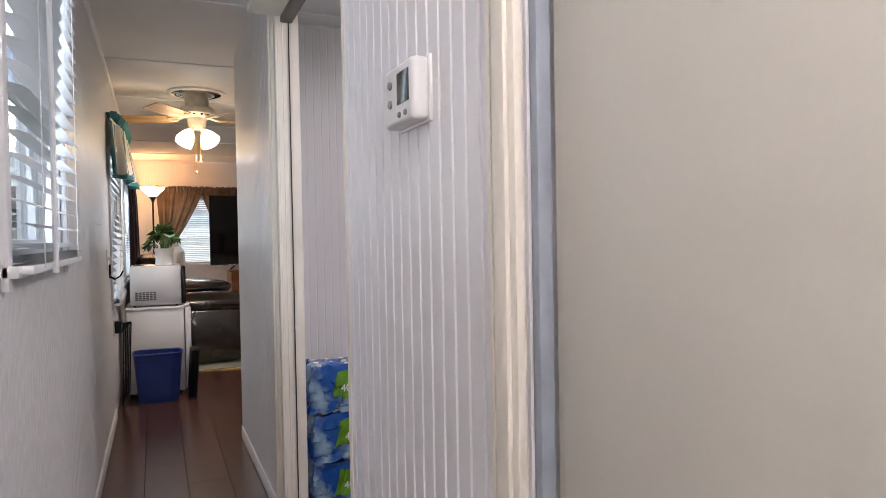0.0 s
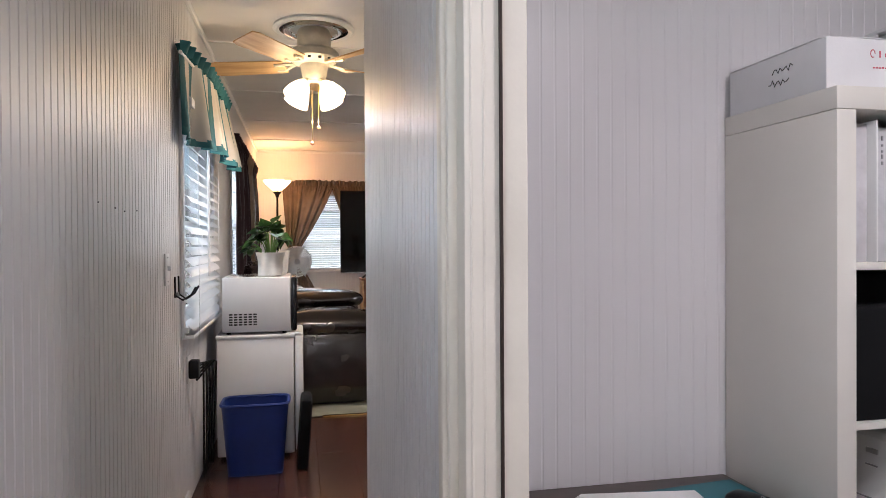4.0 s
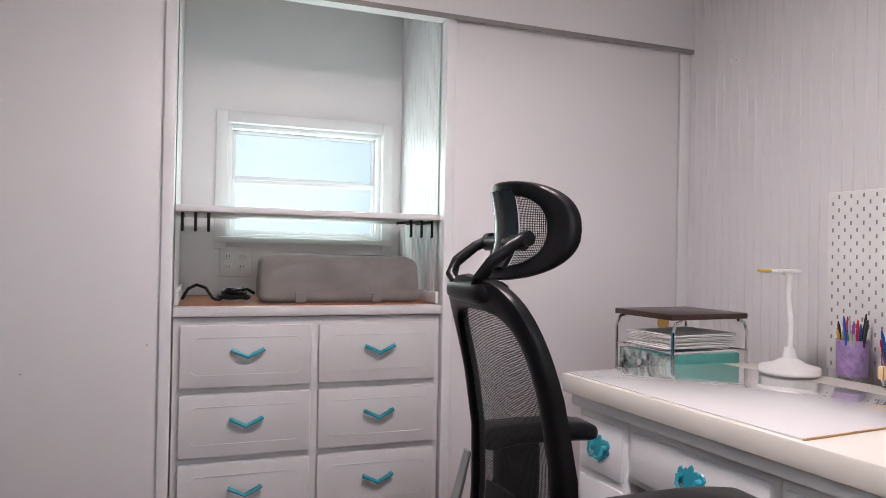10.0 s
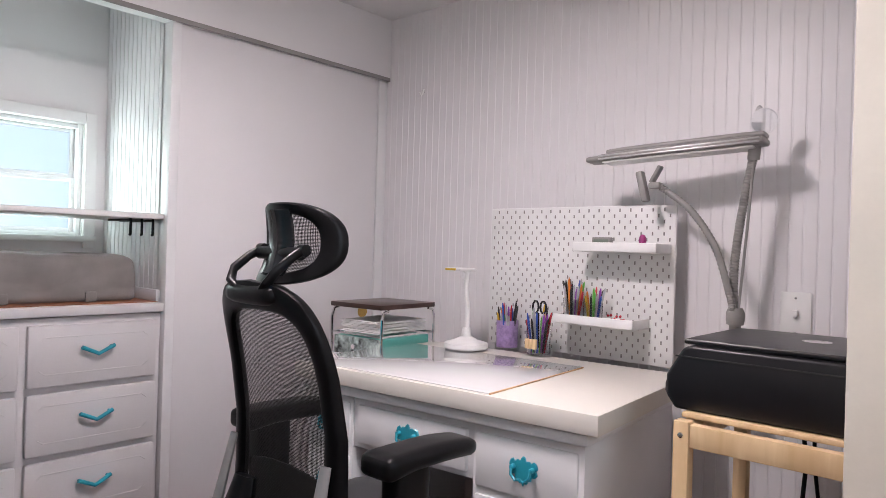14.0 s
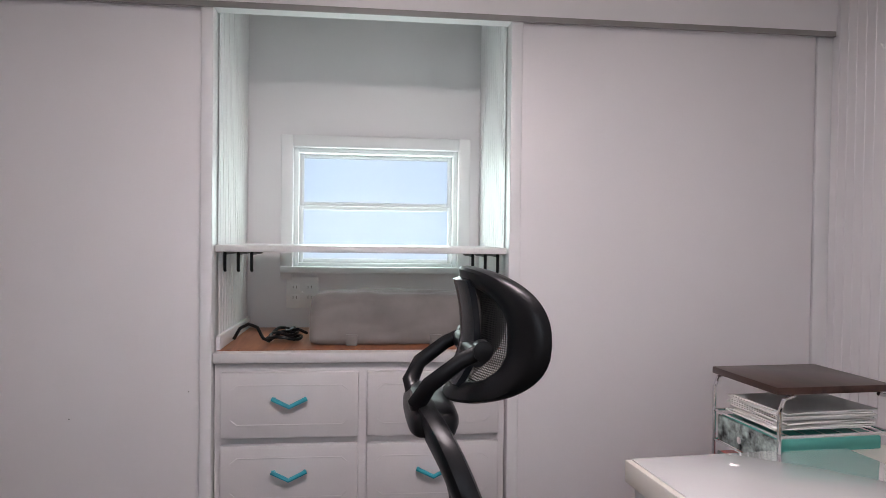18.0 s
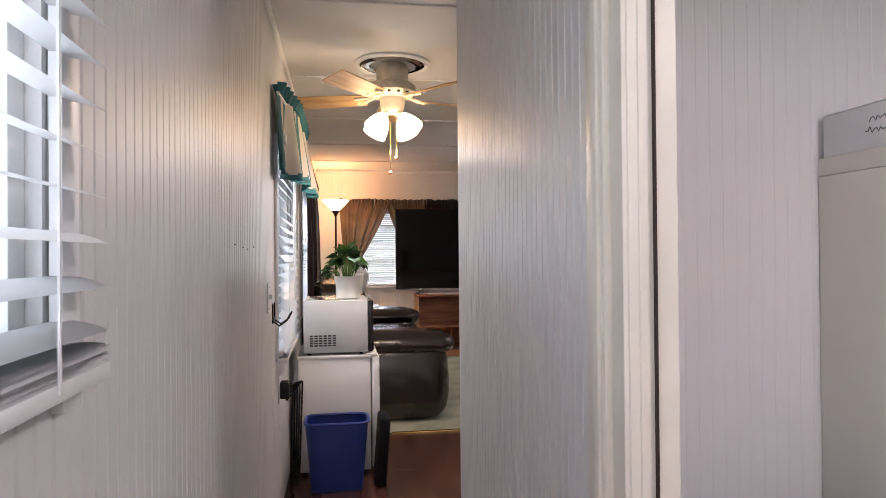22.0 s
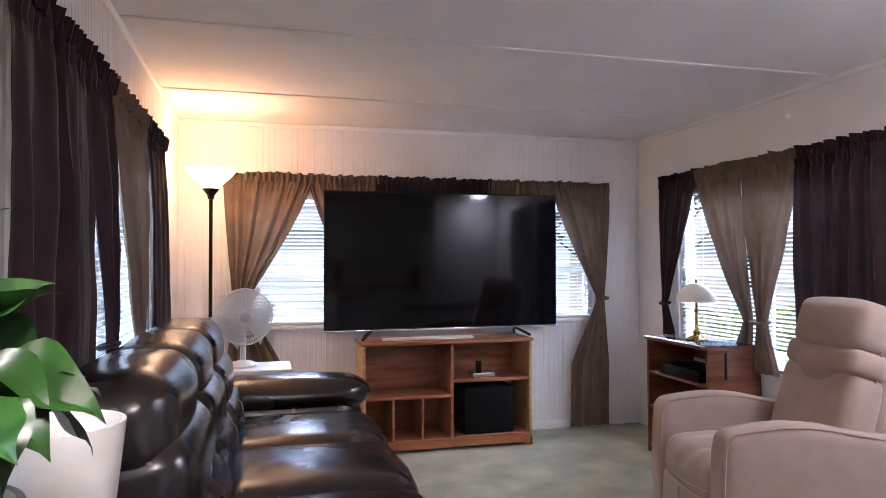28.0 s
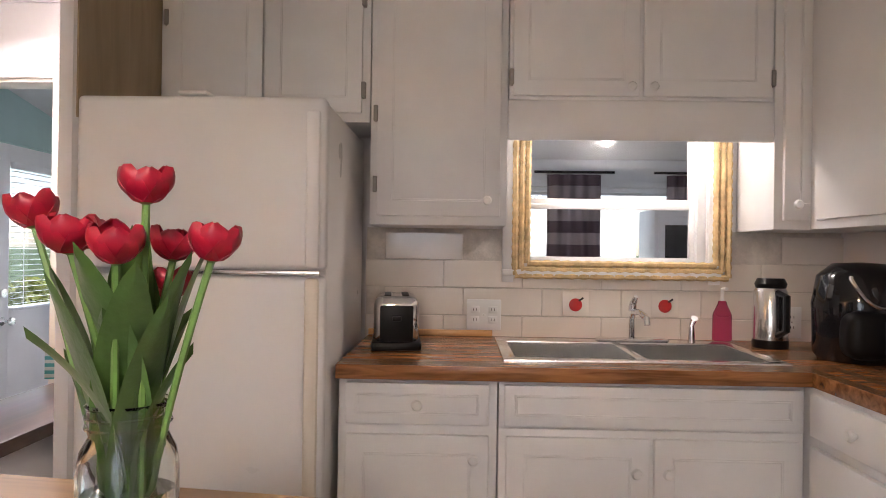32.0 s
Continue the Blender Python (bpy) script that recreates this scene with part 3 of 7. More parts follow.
for x0, x1, y0, y1 in ((WX, WX + .012, -1.9, 2.9), (EX - .012, EX, 5.46, NY), (WX, EX, NY - .012, NY), (.078, .086, .8, 2.1)):
    box(x0, x1, y0, y1, .0, .07, .003, b)
tagged(part("baseboard", b, M["white"]), "low white painted baseboard", "baseboard", "", "structure")

# the craft room doorway: lining, casing and the track of its pocket door
b = bmesh.new()
box(.084, .176, .683, .735, 0, 2.06, .002, b)
for x in (.094, .112):
    rod(.0022, 0, 2.05, x, .6835, 8, b)
box(-.022, .150, -.72, -.70, 0, 2.06, .002, b)
box(-.02, .16, -.70, .683, 2.035, 2.06, .002, b)
frame_ob = tagged(part("trim_doorway_lining", b, M["trim"], None, "", False), "cream painted door lining with a dark pocket slot", "door frame", "", "structure")
part("door_slot", box(.134, .1375, .676, .684, 0, 2.03), M["subfloor"], frame_ob, "dark slot of the pocket door")
part("door_track", box(.105, .15, -.70, .683, 2.012, 2.036, .002), M["espresso"], frame_ob, "dark wooden head track")
b = bmesh.new()
box(.070, .085, .725, .80, 0, 2.12, .004, b)
box(.062, .072, .735, .765, 0, 2.11, .004, b)
part("casing", b, M["trim"], frame_ob, "moulded cream casing")

# casing of the way out to the sunroom
b = bmesh.new()
for a in ((4.555, 4.63, 0, 1.99), (5.36, 5.445, 0, 1.99), (4.63, 5.36, 1.915, 1.99)):
    box(EX - .016, EX + .004, a[0], a[1], a[2], a[3], .004, b)
box(EX + .004, EX + .12, 5.348, 5.362, 0, 1.915, .001, b)
box(EX + .004, EX + .12, 4.628, 4.642, 0, 1.915, .001, b)
box(EX + .004, EX + .12, 4.642, 5.348, 1.901, 1.917, .001, b)
tagged(part("trim_sunroom_casing", b, M["trim"]), "cream casing round the sunroom doorway", "door frame", "", "structure")

# the closed hall door with its casing
d = thing("door_1", "closed white flush hall door in a cream frame", "door", 0, 0, 0, 0, "", "structure")
part("door_leaf", box(.005, .045, -2.28, -1.406, .01, 2.02, .003), M["doorcream"], d)
b = bmesh.new()
box(-.030, -.016, -1.387, -1.327, 0, 2.09, .005, b)
box(-.036, -.029, -1.376, -1.348, 0, 2.08, .003, b)
box(-.034, -.029, -1.342, -1.334, 0, 2.08, .002, b)
box(-.034, -.016, -2.37, -2.285, 0, 2.09, .006, b)
box(-.034, -.016, -2.285, -1.387, 2.02, 2.09, .006, b)
part("casing", b, M["trim"], d, "moulded cream casing")
part("door_stop", box(-.014, .004, -1.405, -1.389, 0, 2.02, .004), M["weather"], d, "blue-grey weather strip")
part("door_knob", lathe([(0, 0), (.025, .004), (.012, .02), (.012, .035), (.027, .05), (.027, .065), (0, .075)], 18, None, pose(.005, -2.21, .95, 0, -90, 0)), M["brass"], d, "round brass knob")


def window(name, label, along_x, at, out, a0, a1, z0, z1, mid=None, posts=(), f=.035, s=.022):
    """A window unit in the opening. at: the wall's inner face; out: +1 or -1, the way outside."""
    w = thing(name, label, "window", 0, 0, 0, 0, "", "structure")

    def bx(b, u0, u1, d0, d1, q0, q1, bev=.003):
        lo, hi = sorted((at + out * d0, at + out * d1))
        return box(u0, u1, lo, hi, q0, q1, bev, b) if along_x else box(lo, hi, u0, u1, q0, q1, bev, b)
    b = bmesh.new()
    bx(b, a0, a0 + f, .02, .10, z0, z1)
    bx(b, a1 - f, a1, .02, .10, z0, z1)
    bx(b, a0 + f, a1 - f, .02, .10, z1 - f, z1)
    bx(b, a0 + f, a1 - f, .02, .10, z0, z0 + f)
    part("window_frame", b, M["frame"], w)
    t = .045
    b = bmesh.new()
    bx(b, a0 - t, a0, -.014, .0, z0 - t, z1 + t)
    bx(b, a1, a1 + t, -.014, .0, z0 - t, z1 + t)
    bx(b, a0, a1, -.014, .0, z1, z1 + t)
    part("casing", b, M["white"], w)
    part("window_sill", bx(None, a0 - t, a1 + t, -.03, .03, z0 - .02, z0 + .004), M["white"], w)
    edges = [a0 + f, *posts, a1 - f]
    for k, (u0, u1) in enumerate(zip(edges, edges[1:])):
        if k:
            part("mullion", bx(None, u0 - .025, u0 + .025, .03, .095, z0 + f, z1 - f), M["frame"], w)
            u0 += .025
        if k < len(edges) - 2:
            u1 -= .025
        rows = [(z0 + f, z1 - f)] if mid is None else [(z0 + f, mid), (mid, z1 - f)]
        for q0, q1 in rows:
            b = bmesh.new()
            d0 = .045 if q0 == rows[0][0] else .06
            bx(b, u0, u0 + s, d0, d0 + .022, q0, q1)
            bx(b, u1 - s, u1, d0, d0 + .022, q0, q1)
            bx(b, u0 + s, u1 - s, d0, d0 + .022, q0, q0 + s)
            bx(b, u0 + s, u1 - s, d0, d0 + .022, q1 - s, q1)
            sash = part("sash", b, M["frame"], w)
            p = part("pane", bx(None, u0 + s, u1 - s, d0 + .009, d0 + .012, q0 + s, q1 - s, 0), M["frost"] if name == "window_closet" else M["glass"], sash, "", False)
            p.visible_shadow = False
    return w


window("window_hall", "white vinyl hall window behind a slatted blind", False, WX, -1, *W1, mid=1.55)
window("window_kitchen", "white kitchen window with slatted blind and valance", False, WX, -1, *W2, mid=1.25)
window("window_living_side", "wide white window behind dark curtains", False, WX, -1, *W3, mid=1.3, posts=(5.8,))
window("window_end", "wide white end window behind tan curtains", True, NY, 1, *W4, mid=1.22, posts=(.68, 1.55))
window("window_living_east", "tall white window with blinds beside the recliner", False, EX, 1, *W5, mid=1.2, posts=(6.5,))
window("window_sink", "white double-hung window above the sink", False, EX, 1, *WK, mid=1.44)
window("window_closet", "small white double-hung window with frosted panes", False, EX, 1, *WC, mid=1.405, f=.018, s=.016)


def slat_blind(name, label, along_x, at, into, a0, a1, z0, z1, pitch=.042, depth=.046, tilt=18, wand=None, stack=0):
    """A venetian blind hanging at 'at'; into: the way to the room."""
    e = thing(name, label, "window blind")
    L = a1 - a0

    def place(o, z, ang=0):
        if along_x:
            o.matrix_basis = pose((a0 + a1) / 2, at, z, ang * into, 0, 0)
        else:
            o.matrix_basis = pose(at, (a0 + a1) / 2, z, 0, 0, 90) @ pose(0, 0, 0, -ang * into, 0, 0)
    sl = bmesh.new()
    n = 6
    top = [sl.verts.new((-L / 2, -depth / 2 + depth * i / n, .003 * (1 - (2 * i / n - 1) ** 2))) for i in range(n + 1)]
    end = [sl.verts.new((L / 2, v.co.y, v.co.z)) for v in top]
    for i in range(n):
        sl.faces.new((top[i], top[i + 1], end[i + 1], end[i]))
    bmesh.ops.solidify(sl, geom=sl.faces[:], thickness=.0022)
    me = finish("slat", sl, M["blind"], True)
    z = z0 + .03 + .004 * stack
    while z < z1 - .05:
        o = new("slat", me)
        o.parent = e
        place(o, z, tilt + random.uniform(-1.5, 1.5))
        z += pitch
    for k in range(stack):
        o = new("slat", me)
        o.parent = e
        place(o, z0 + .012 + .0045 * k, random.uniform(-2, 2))
    for nm, q, h in (("bottom_rail", z0, .018), ("head_rail", z1 - .02, .04)):
        o = part(nm, box(-L / 2 - .004, L / 2 + .004, -depth / 2, depth / 2, -h / 2, h / 2, .004), M["blind"], e)
        place(o, q)
    for u in (a0 + L * .14, a1 - L * .14):
        o = part("ladder_cord", box(-.002, .002, -depth / 2 - .002, -depth / 2, z0, z1 - .02), M["blind"], e)
        o.matrix_basis = pose(u, at, 0) if along_x else pose(at, u, 0, 0, 0, 90)
    if wand is not None:
        o = part("tilt_wand", rod(.006, wand[1], z1 - .03, 0, 0, 8), M["blind"], e)
        o.matrix_basis = pose(wand[0], at + into * .035, 0) if along_x else pose(at + into * .035, wand[0], 0)
    return e


slat_blind("hall_blind", "white two-inch slatted blind, half tilted", False, WX + .026, 1, W1[0] - .01, W1[1] + .02, 1.115, 2.03, .0445, .05, -14, (-.25, 1.10), 4)
slat_blind("kitchen_blind", "white two-inch slatted blind behind the microwave", False, WX + .026, 1, W2[0] - .02, W2[1] + .02, .76, 1.78, .0455, .05, -46, (3.2, 1.0), 4)
slat_blind("side_blind", "white mini blind behind dark curtains", False, WX - .012, 1, W3[0], W3[1], .82, 1.80, .026, .025, -24)
slat_blind("end_blind", "white mini blind lowered behind tan curtains", True, NY + .012, -1, W4[0] + .01, .70, .86, 1.77, .026, .025, -24)
slat_blind("end_blind", "white mini blind lowered behind tan curtains", True, NY + .012, -1, 1.53, W4[1] - .01, .86, 1.77, .026, .025, -24)
slat_blind("east_blind", "white mini blind lowered beside the recliner", False, EX + .012, -1, W5[0] + .01, W5[1] - .01, .64, 1.79, .026, .025, -24)

# ---------------- the closet wall of the craft room ----------------
CX = 2.27
C0, C1, CH = -.48, .415, 1.96
wall("wall_closet_header", "white panel above the sliding closet doors", False, CX - .02, CX + .05, -1.56, 1.427, CH, CZ, M["wall"], (), ())
tagged(part("trim_closet_track", box(CX - .024, CX - .018, -1.55, 1.42, CH - .006, CH + .012, .001), M["greyplastic"], None), "thin grey track under the closet header", "door track", "", "structure")
for nm, y0, y1 in (("door_closet_north", .44, 1.365), ("door_closet_south", -1.50, -.50)):
    d = thing(nm, "white flush sliding closet door", "closet door", 0, 0, 0, 0, "", "structure")
    part("door_leaf", box(CX + .005, CX + .035, y0, y1, .012, CH + .02, .003), M["wall"], d)
    yy = 1.30 if y0 > 0 else -1.44
    part("finger_pull", lathe([(0, .0), (.015, .001), (.022, .004), (.027, .004), (.028, 0)], 20, None, pose(CX + .005, yy, .855, 0, -90, 0)), M["brass"], d, "round brass finger pull")
b = bmesh.new()
for y0, y1 in ((C1, C1 + .035), (C0 - .035, C0)):
    box(CX - .012, CX + .055, y0, y1, 0, CH, .003, b)
for y0, y1 in ((1.37, 1.427), (-1.56, -1.505)):
    box(CX + .002, CX + .05, y0, y1, 0, CH, .003, b)
tagged(part("trim_closet_posts", b, M["white"]), "white posts framing the closet openings", "door frame", "", "structure")
wall("wall_niche_north", "white beadboard side of the closet niche", True, C1 + .002, C1 + .03, CX + .055, EX, 0, CZ, M["wall"], (), ('lo',))
wall("wall_niche_south", "white beadboard side of the closet niche", True, C0 - .03, C0 - .002, CX + .055, EX, 0, CZ, M["wall"], (), ('hi',))

# ---------------- outdoors and the sunroom ----------------
b = bmesh.new()
bmesh.ops.create_grid(b, x_segments=40, y_segments=40, size=600)
for v in b.verts:
    v.co.z = -.75
tagged(part("ground", b, M["grass"], None, "", False), "green lawn round the home", "lawn", "", "structure")
SX1, SN, SS = 5.35, 5.75, 1.0
tagged(part("floor_sunroom", box(EX + .12, SX1 + .1, SS - .1, SN + .1, -.34, -.20), M["patio"], None, "", False), "grey sunroom floor a step below the home", "floor", "", "structure")
wall("wall_sunroom_north", "pale teal sunroom wall with a window and glazed door", True, SN, SN + .08, EX + .12, SX1 + .1, -.2, 2.40, M["teal"], [(3.31, 3.99, .28, 1.86), (4.08, 4.92, -.2, 1.87)])
wall("wall_sunroom_east", "white sunroom wall with wide windows", False, SX1, SX1 + .08, SS - .1, SN, -.2, 2.55, M["white"], [(1.25, 2.75, .45, 1.75), (2.9, 3.8, .45, 1.75), (3.95, 5.3, .45, 1.75)])
wall("wall_sunroom_south", "white sunroom end wall", True, SS - .1, SS, EX + .12, SX1, -.2, 2.55, M["white"])
b = box(EX + .12, SX1 + .1, SS - .1, SN + .1, 0, .06)
for v in b.verts:
    v.co.z += 2.42 - .48 * (v.co.x - EX - .12) / (SX1 - EX)
tagged(part("ceiling_sunroom", b, M["ceil"], None, "", False), "white sloping sunroom ceiling", "ceiling", "", "structure")
for k, (y0, y1) in enumerate(((1.25, 2.75), (2.9, 3.8), (3.95, 5.3))):
    window("window_sunroom_east", "white sunroom window", False, SX1, 1, y0, y1, .45, 1.75, mid=1.1)
window("window_sunroom", "white sunroom window with lowered blind", True, SN, 1, 3.31, 3.99, .28, 1.86, mid=1.04)
slat_blind("sunroom_blind", "white mini blind lowered over the sunroom window", True, SN - .02, -1, 3.30, 4.00, .30, 1.86, .034, .03, 8)

# ================ CRAFT ROOM ================
# ---- white cube shelf: 2 x 4 ----
KX, KY, KW, KD, KH, KT = 1.0, 1.03, .79, .39, 1.49, .05
shelf = thing("cube_shelf", "tall white melamine cube shelf with eight compartments", "shelf", KX, KY, 0)
part("side_panel", box(0, KT, 0, KD, 0, KH - KT - .001, .002), M["melamine"], shelf)
part("side_panel", box(KW - KT, KW, 0, KD, 0, KH - KT - .001, .002), M["melamine"], shelf)
part("top_panel", box(0, KW, 0, KD, KH - KT, KH, .002), M["melamine"], shelf)
part("bottom_panel", box(KT, KW - KT, .001, KD, 0, KT, .002), M["melamine"], shelf)
part("divider", box(.387, .403, .002, KD, KT, KH - KT, .001), M["melamine"], shelf)
SHELF_Z = [.05 + k * .3515 for k in range(4)]
for k in range(1, 4):
    for x0, x1 in ((KT, .387), (.403, KW - KT)):
        part("shelf_board", box(x0, x1, .003, KD, SHELF_Z[k] - .016, SHELF_Z[k], .001), M["melamine"], shelf)
part("back_panel", box(KT, KW - KT, KD - .006, KD - .001, KT, KH - KT), M["melamine"], shelf)


def fabric_bin(x, y, z, material, label):
    e = thing("fabric_bin", label, "storage bin", x, y, z, random.uniform(-.6, .6), "bins in the cube shelf")
    w, h, d = .318, .313, .33
    part("bin_base", box(.009, w - .009, .013, d - .009, 0, .008), material, e)
    for nm, x0, x1, y0, y1 in (("front_panel", 0, w, .004, .012), ("back_panel", 0, w, d - .008, d), ("side_panel", 0, .008, .0125, d - .0085), ("side_panel", w - .008, w, .0125, d - .0085)):
        part(nm, box(x0, x1, y0, y1, 0, h, .002), material, e)
    part("rim_band", sheet(lambda u, v: (u * w, .002 - .003 * math.sin(math.pi * u) * (.4 + v), h - .055 + .057 * v + .003 * math.sin(7 * u)), 10, 3, .004), material, e)
    part("seam", tube([(w * i / 10, .0005, h - .0585 + .003 * math.sin(.7 * i)) for i in range(11)], .0013, 5), M["blackink"], e)
    return e


for k in (1, 2, 3):
    fabric_bin(KX + .412, KY + .008, SHELF_Z[k], M["aqua"], "turquoise fabric storage bin in the cube shelf")
fabric_bin(KX + .058, KY + .008, SHELF_Z[0], M["blackcloth"], "dark fabric storage bin in the cube shelf")

for k, (x, w) in enumerate(((.058, .078), (.140, .078), (.222, .040), (.266, .060), (.330, .050))):
    e = thing("paper_file", "white upright paper file with a handwritten spine", "file box", KX + x, KY + .03 + .006 * (k % 2), SHELF_Z[3], 0, "files in the cube shelf")
    h = .315 - .006 * (k % 3)
    part("case", box(0, w - .0065, .022, .28, 0, h, .003), M["sleeve"], e, "crinkled clear sleeve over white card")
    part("cover_edge", box(w - .009, w - .004, -.004, .28, 0, h + .004, .001), M["whiteplastic"], e)
    b = bmesh.new()
    z0 = h * (.72 if k < 2 else .15)
    for j in range(9 if k > 1 else 5):
        box(w * .4, w * .4 + .005, .0205, .0222, z0 + j * .014, z0 + j * .014 + random.uniform(.005, .011), 0, b)
    part("spine_writing", b, M["greyink"], e, "", False)

solo("album_box", box(.0, .25, 0, .13, 0, .25, .004), M["blackcloth"], "plain black box in the cube shelf", "box", pose(KX + .056, KY + .015, SHELF_Z[2]))
e = thing("photo_album", "maroon leather photo album standing upright", "album", KX + .322, KY + .012, SHELF_Z[2])
e.scale = (.85, 1, 1)
part("cover", box(0, .012, 0, .33, 0, .315, .003), M["maroon"], e)
part("cover", box(.052, .064, 0, .33, 0, .315, .003), M["maroon"], e)
part("pages", box(.012, .052, .006, .32, .004, .309), M["maroon"], e)
solo("dark_album", box(0, .25, 0, .20, 0, .318, .004), M["blackcloth"], "tall dark album behind the black box", "album", pose(KX + .06, KY + .155, SHELF_Z[2]))

# sewing machine
e = thing("sewing_machine", "white sewing machine with grey-teal dials and coiled cord", "sewing machine", KX + .295, KY + .03, SHELF_Z[1], 4)


def machine_section(y, w0, w1, h, bev=.014):
    """One cross-section of the machine body, narrower at the top."""
    return [(-w0 / 2, y, .0), (w0 / 2, y, .0), (w1 / 2, y, h - bev), (w1 / 2 - bev, y, h), (-w1 / 2 + bev, y, h), (-w1 / 2, y, h - bev)]


b = bmesh.new()
rings = [[b.verts.new(p) for p in machine_section(y, w0, w1, h)] for y, w0, w1, h in ((0, .128, .088, .262), (.012, .142, .104, .278), (.12, .142, .104, .283), (.29, .135, .10, .275), (.30, .125, .09, .265))]
b.faces.new(rings[0])
b.faces.new(rings[-1])
for p, q in zip(rings, rings[1:]):
    for k in range(6):
        b.faces.new((p[k], p[(k + 1) % 6], q[(k + 1) % 6], q[k]))
part("body", b, M["whiteplastic"], e)
for x, z, r in ((.010, .212, .037), (-.006, .122, .033)):
    dl = part("dial", lathe([(0, .020), (r * .72, .020), (r * .93, .016), (r, .0), (r, -.004)], 28, None, pose(x, .0, z, 90, 0, 0)), M["dial"], e, "grey-teal dial")
    part("dial_mark", box(x - .002, x + .002, -.0215, -.0198, z + r * .2, z + r * .66), M["whiteplastic"], dl, "", False)
b = bmesh.new()
for r_ in range(5):
    for c_ in range(9):
        lathe([(0, .0008), (.0022, .0006), (.0024, 0)], 6, b, pose(-.040 + .0075 * c_, -.0005, .022 + .0085 * r_, 90, 0, 0))
part("speaker_grille", b, M["greyplastic"], e, "small dark grille holes", False)
for k, (z0, n_) in enumerate(((.235, 3), (.205, 3), (.165, 2), (.125, 5), (.075, 3))):
    b = bmesh.new()
    for q in range(n_):
        x0 = -.060 - .030 * (1 - (z0 + .001) / .27) * .5
        box(x0 - .009, x0 - .0055, .03 + .075 * q / max(1, n_ - 1) * 1.6, .062 + .075 * q / max(1, n_ - 1) * 1.6, z0, z0 + (.012 if k % 2 == 0 else .003), .0004, b)
    part("printed_guide", b, M["silver"] if k % 2 == 0 else M["greyink"], e, "grey printed stitch guide", False)
part("spool_pin", lathe([(0, .022), (.010, .022), (.012, .0), (.018, 0), (.018, -.006)], 14, None, Matrix.Translation((.0, .05, .285))), M["blackgloss"], e)
part("handwheel", lathe([(0, .018), (.030, .018), (.034, .010), (.034, -.010), (.030, -.018), (0, -.018)], 24, None, pose(-.085, .20, .20, 0, 90, 0)), M["black"], e, "black handwheel")
b = bmesh.new()
for k in range(7):
    ph = k * .9
    tube([(-.20 + .044 * t + .012 * math.sin(ph + t), -.022 + .010 * math.sin(t * 1.1 + ph), .008 + .012 * abs(math.sin(t * .7 + ph)) + .045 * math.exp(-((t - 1.2) / 1.5) ** 2) * (k % 3)) for t in [q * .5 for q in range(13)]], .0036, 6, b)
part("cord", b, M["black"], e, "tangled black cord")
part("plug", box(-.195, -.165, -.026, -.006, .002, .022, .004), M["black"], e)

# carton on the lowest shelf
e = thing("carton", "small white carton with red and black print", "box", KX + .415, KY + .02, SHELF_Z[0])
part("carton_body", box(0, .20, 0, .28, 0, .225, .002), M["card"], e)
part("brand_bar", box(.02, .12, -.0015, .0, .198, .213), M["redink"], e, "", False)
words("FRESHER AIR", .028, M["blackink"], e, pose(.10, -.001, .168, 90, 0, 0))

# on top: flat carton and clear drawer tower
e = thing("flat_carton", "flat white cardboard box with red lettering, lid ajar", "box", KX + .002, KY + .02, KH)
part("carton_body", box(.0, .415, .012, .35, 0, .115, .002), M["card"], e)
part("lid_flap", sheet(lambda u, v: (.0 + .415 * u, .35 - .34 * v * .95, .118 + .03 * u * (1 - v) + .006 * math.sin(5 * u)), 8, 4, .002), M["card"], e)
b = bmesh.new()
for k in range(11):
    x, h = .115 + k * .0195, .012 if k % 4 else .017
    if k in (1, 8):
        box(x + .004, x + .007, .0107, .012, .074, .074 + h + .003, 0, b)
    else:
        n_ = 10 if k % 3 else 8
        tube([(x + .006 + .006 * math.cos(t), .0115, .074 + h / 2 + h / 2 * math.sin(t)) for t in [q * 5.2 / n_ + .5 * (k % 2) for q in range(n_ + 1)]], .0012, 4, b)
for k in range(26):
    if k % 8 != 6:
        box(.122 + k * .008, .1265 + k * .008, .0108, .012, .0495, .0525 + .001 * (k % 2), 0, b)
part("red_print", b, M["redink"], e, "red lettering", False)
b = bmesh.new()
for row in range(2):
    tube([(-.0005, .115 + .007 * k + .012 * row, .078 - .03 * row + .009 * math.sin(k * 2.4 + row) * (1 if k % 3 else .4)) for k in range(11)], .0013, 4, b)
part("marker_writing", b, M["blackink"], e, "black marker scribble", False)

e = thing("drawer_tower", "small white drawer tower with three clear plastic drawers", "drawer unit", KX + .43, KY + .03, KH)
for x0, x1 in ((0, .012), (.288, .30)):
    for y0, y1 in ((0, .03), (.30, .34)):
        part("corner_post", box(x0, x1, y0, y1, .001, .244, .003), M["whiteplastic"], e)
for z in (0, .078, .157, .235):
    part("tier_frame", box(-.001, .301, -.001, .341, z, z + .010, .003), M["whiteplastic"], e)
for z in (.012, .090, .169):
    d = part("drawer", box(.014, .286, -.004, .33, z, z + .062, .006), M["milky"], e, "clear plastic drawer")
    part("drawer_lip", sheet(lambda u, v: (.02 + .26 * u, -.012 + .01 * v, z + .050 + .012 * v - .012 * math.exp(-((u - .5) / .12) ** 2)), 16, 2, .003), M["whiteplastic"], d)
    b = bmesh.new()
    for k in range(5):
        box(.03 + .05 * k, .07 + .05 * k, .03, .28, z + .006, z + .02 + .02 * random.random(), .002, b)
    part("contents", b, M["paper"], d)

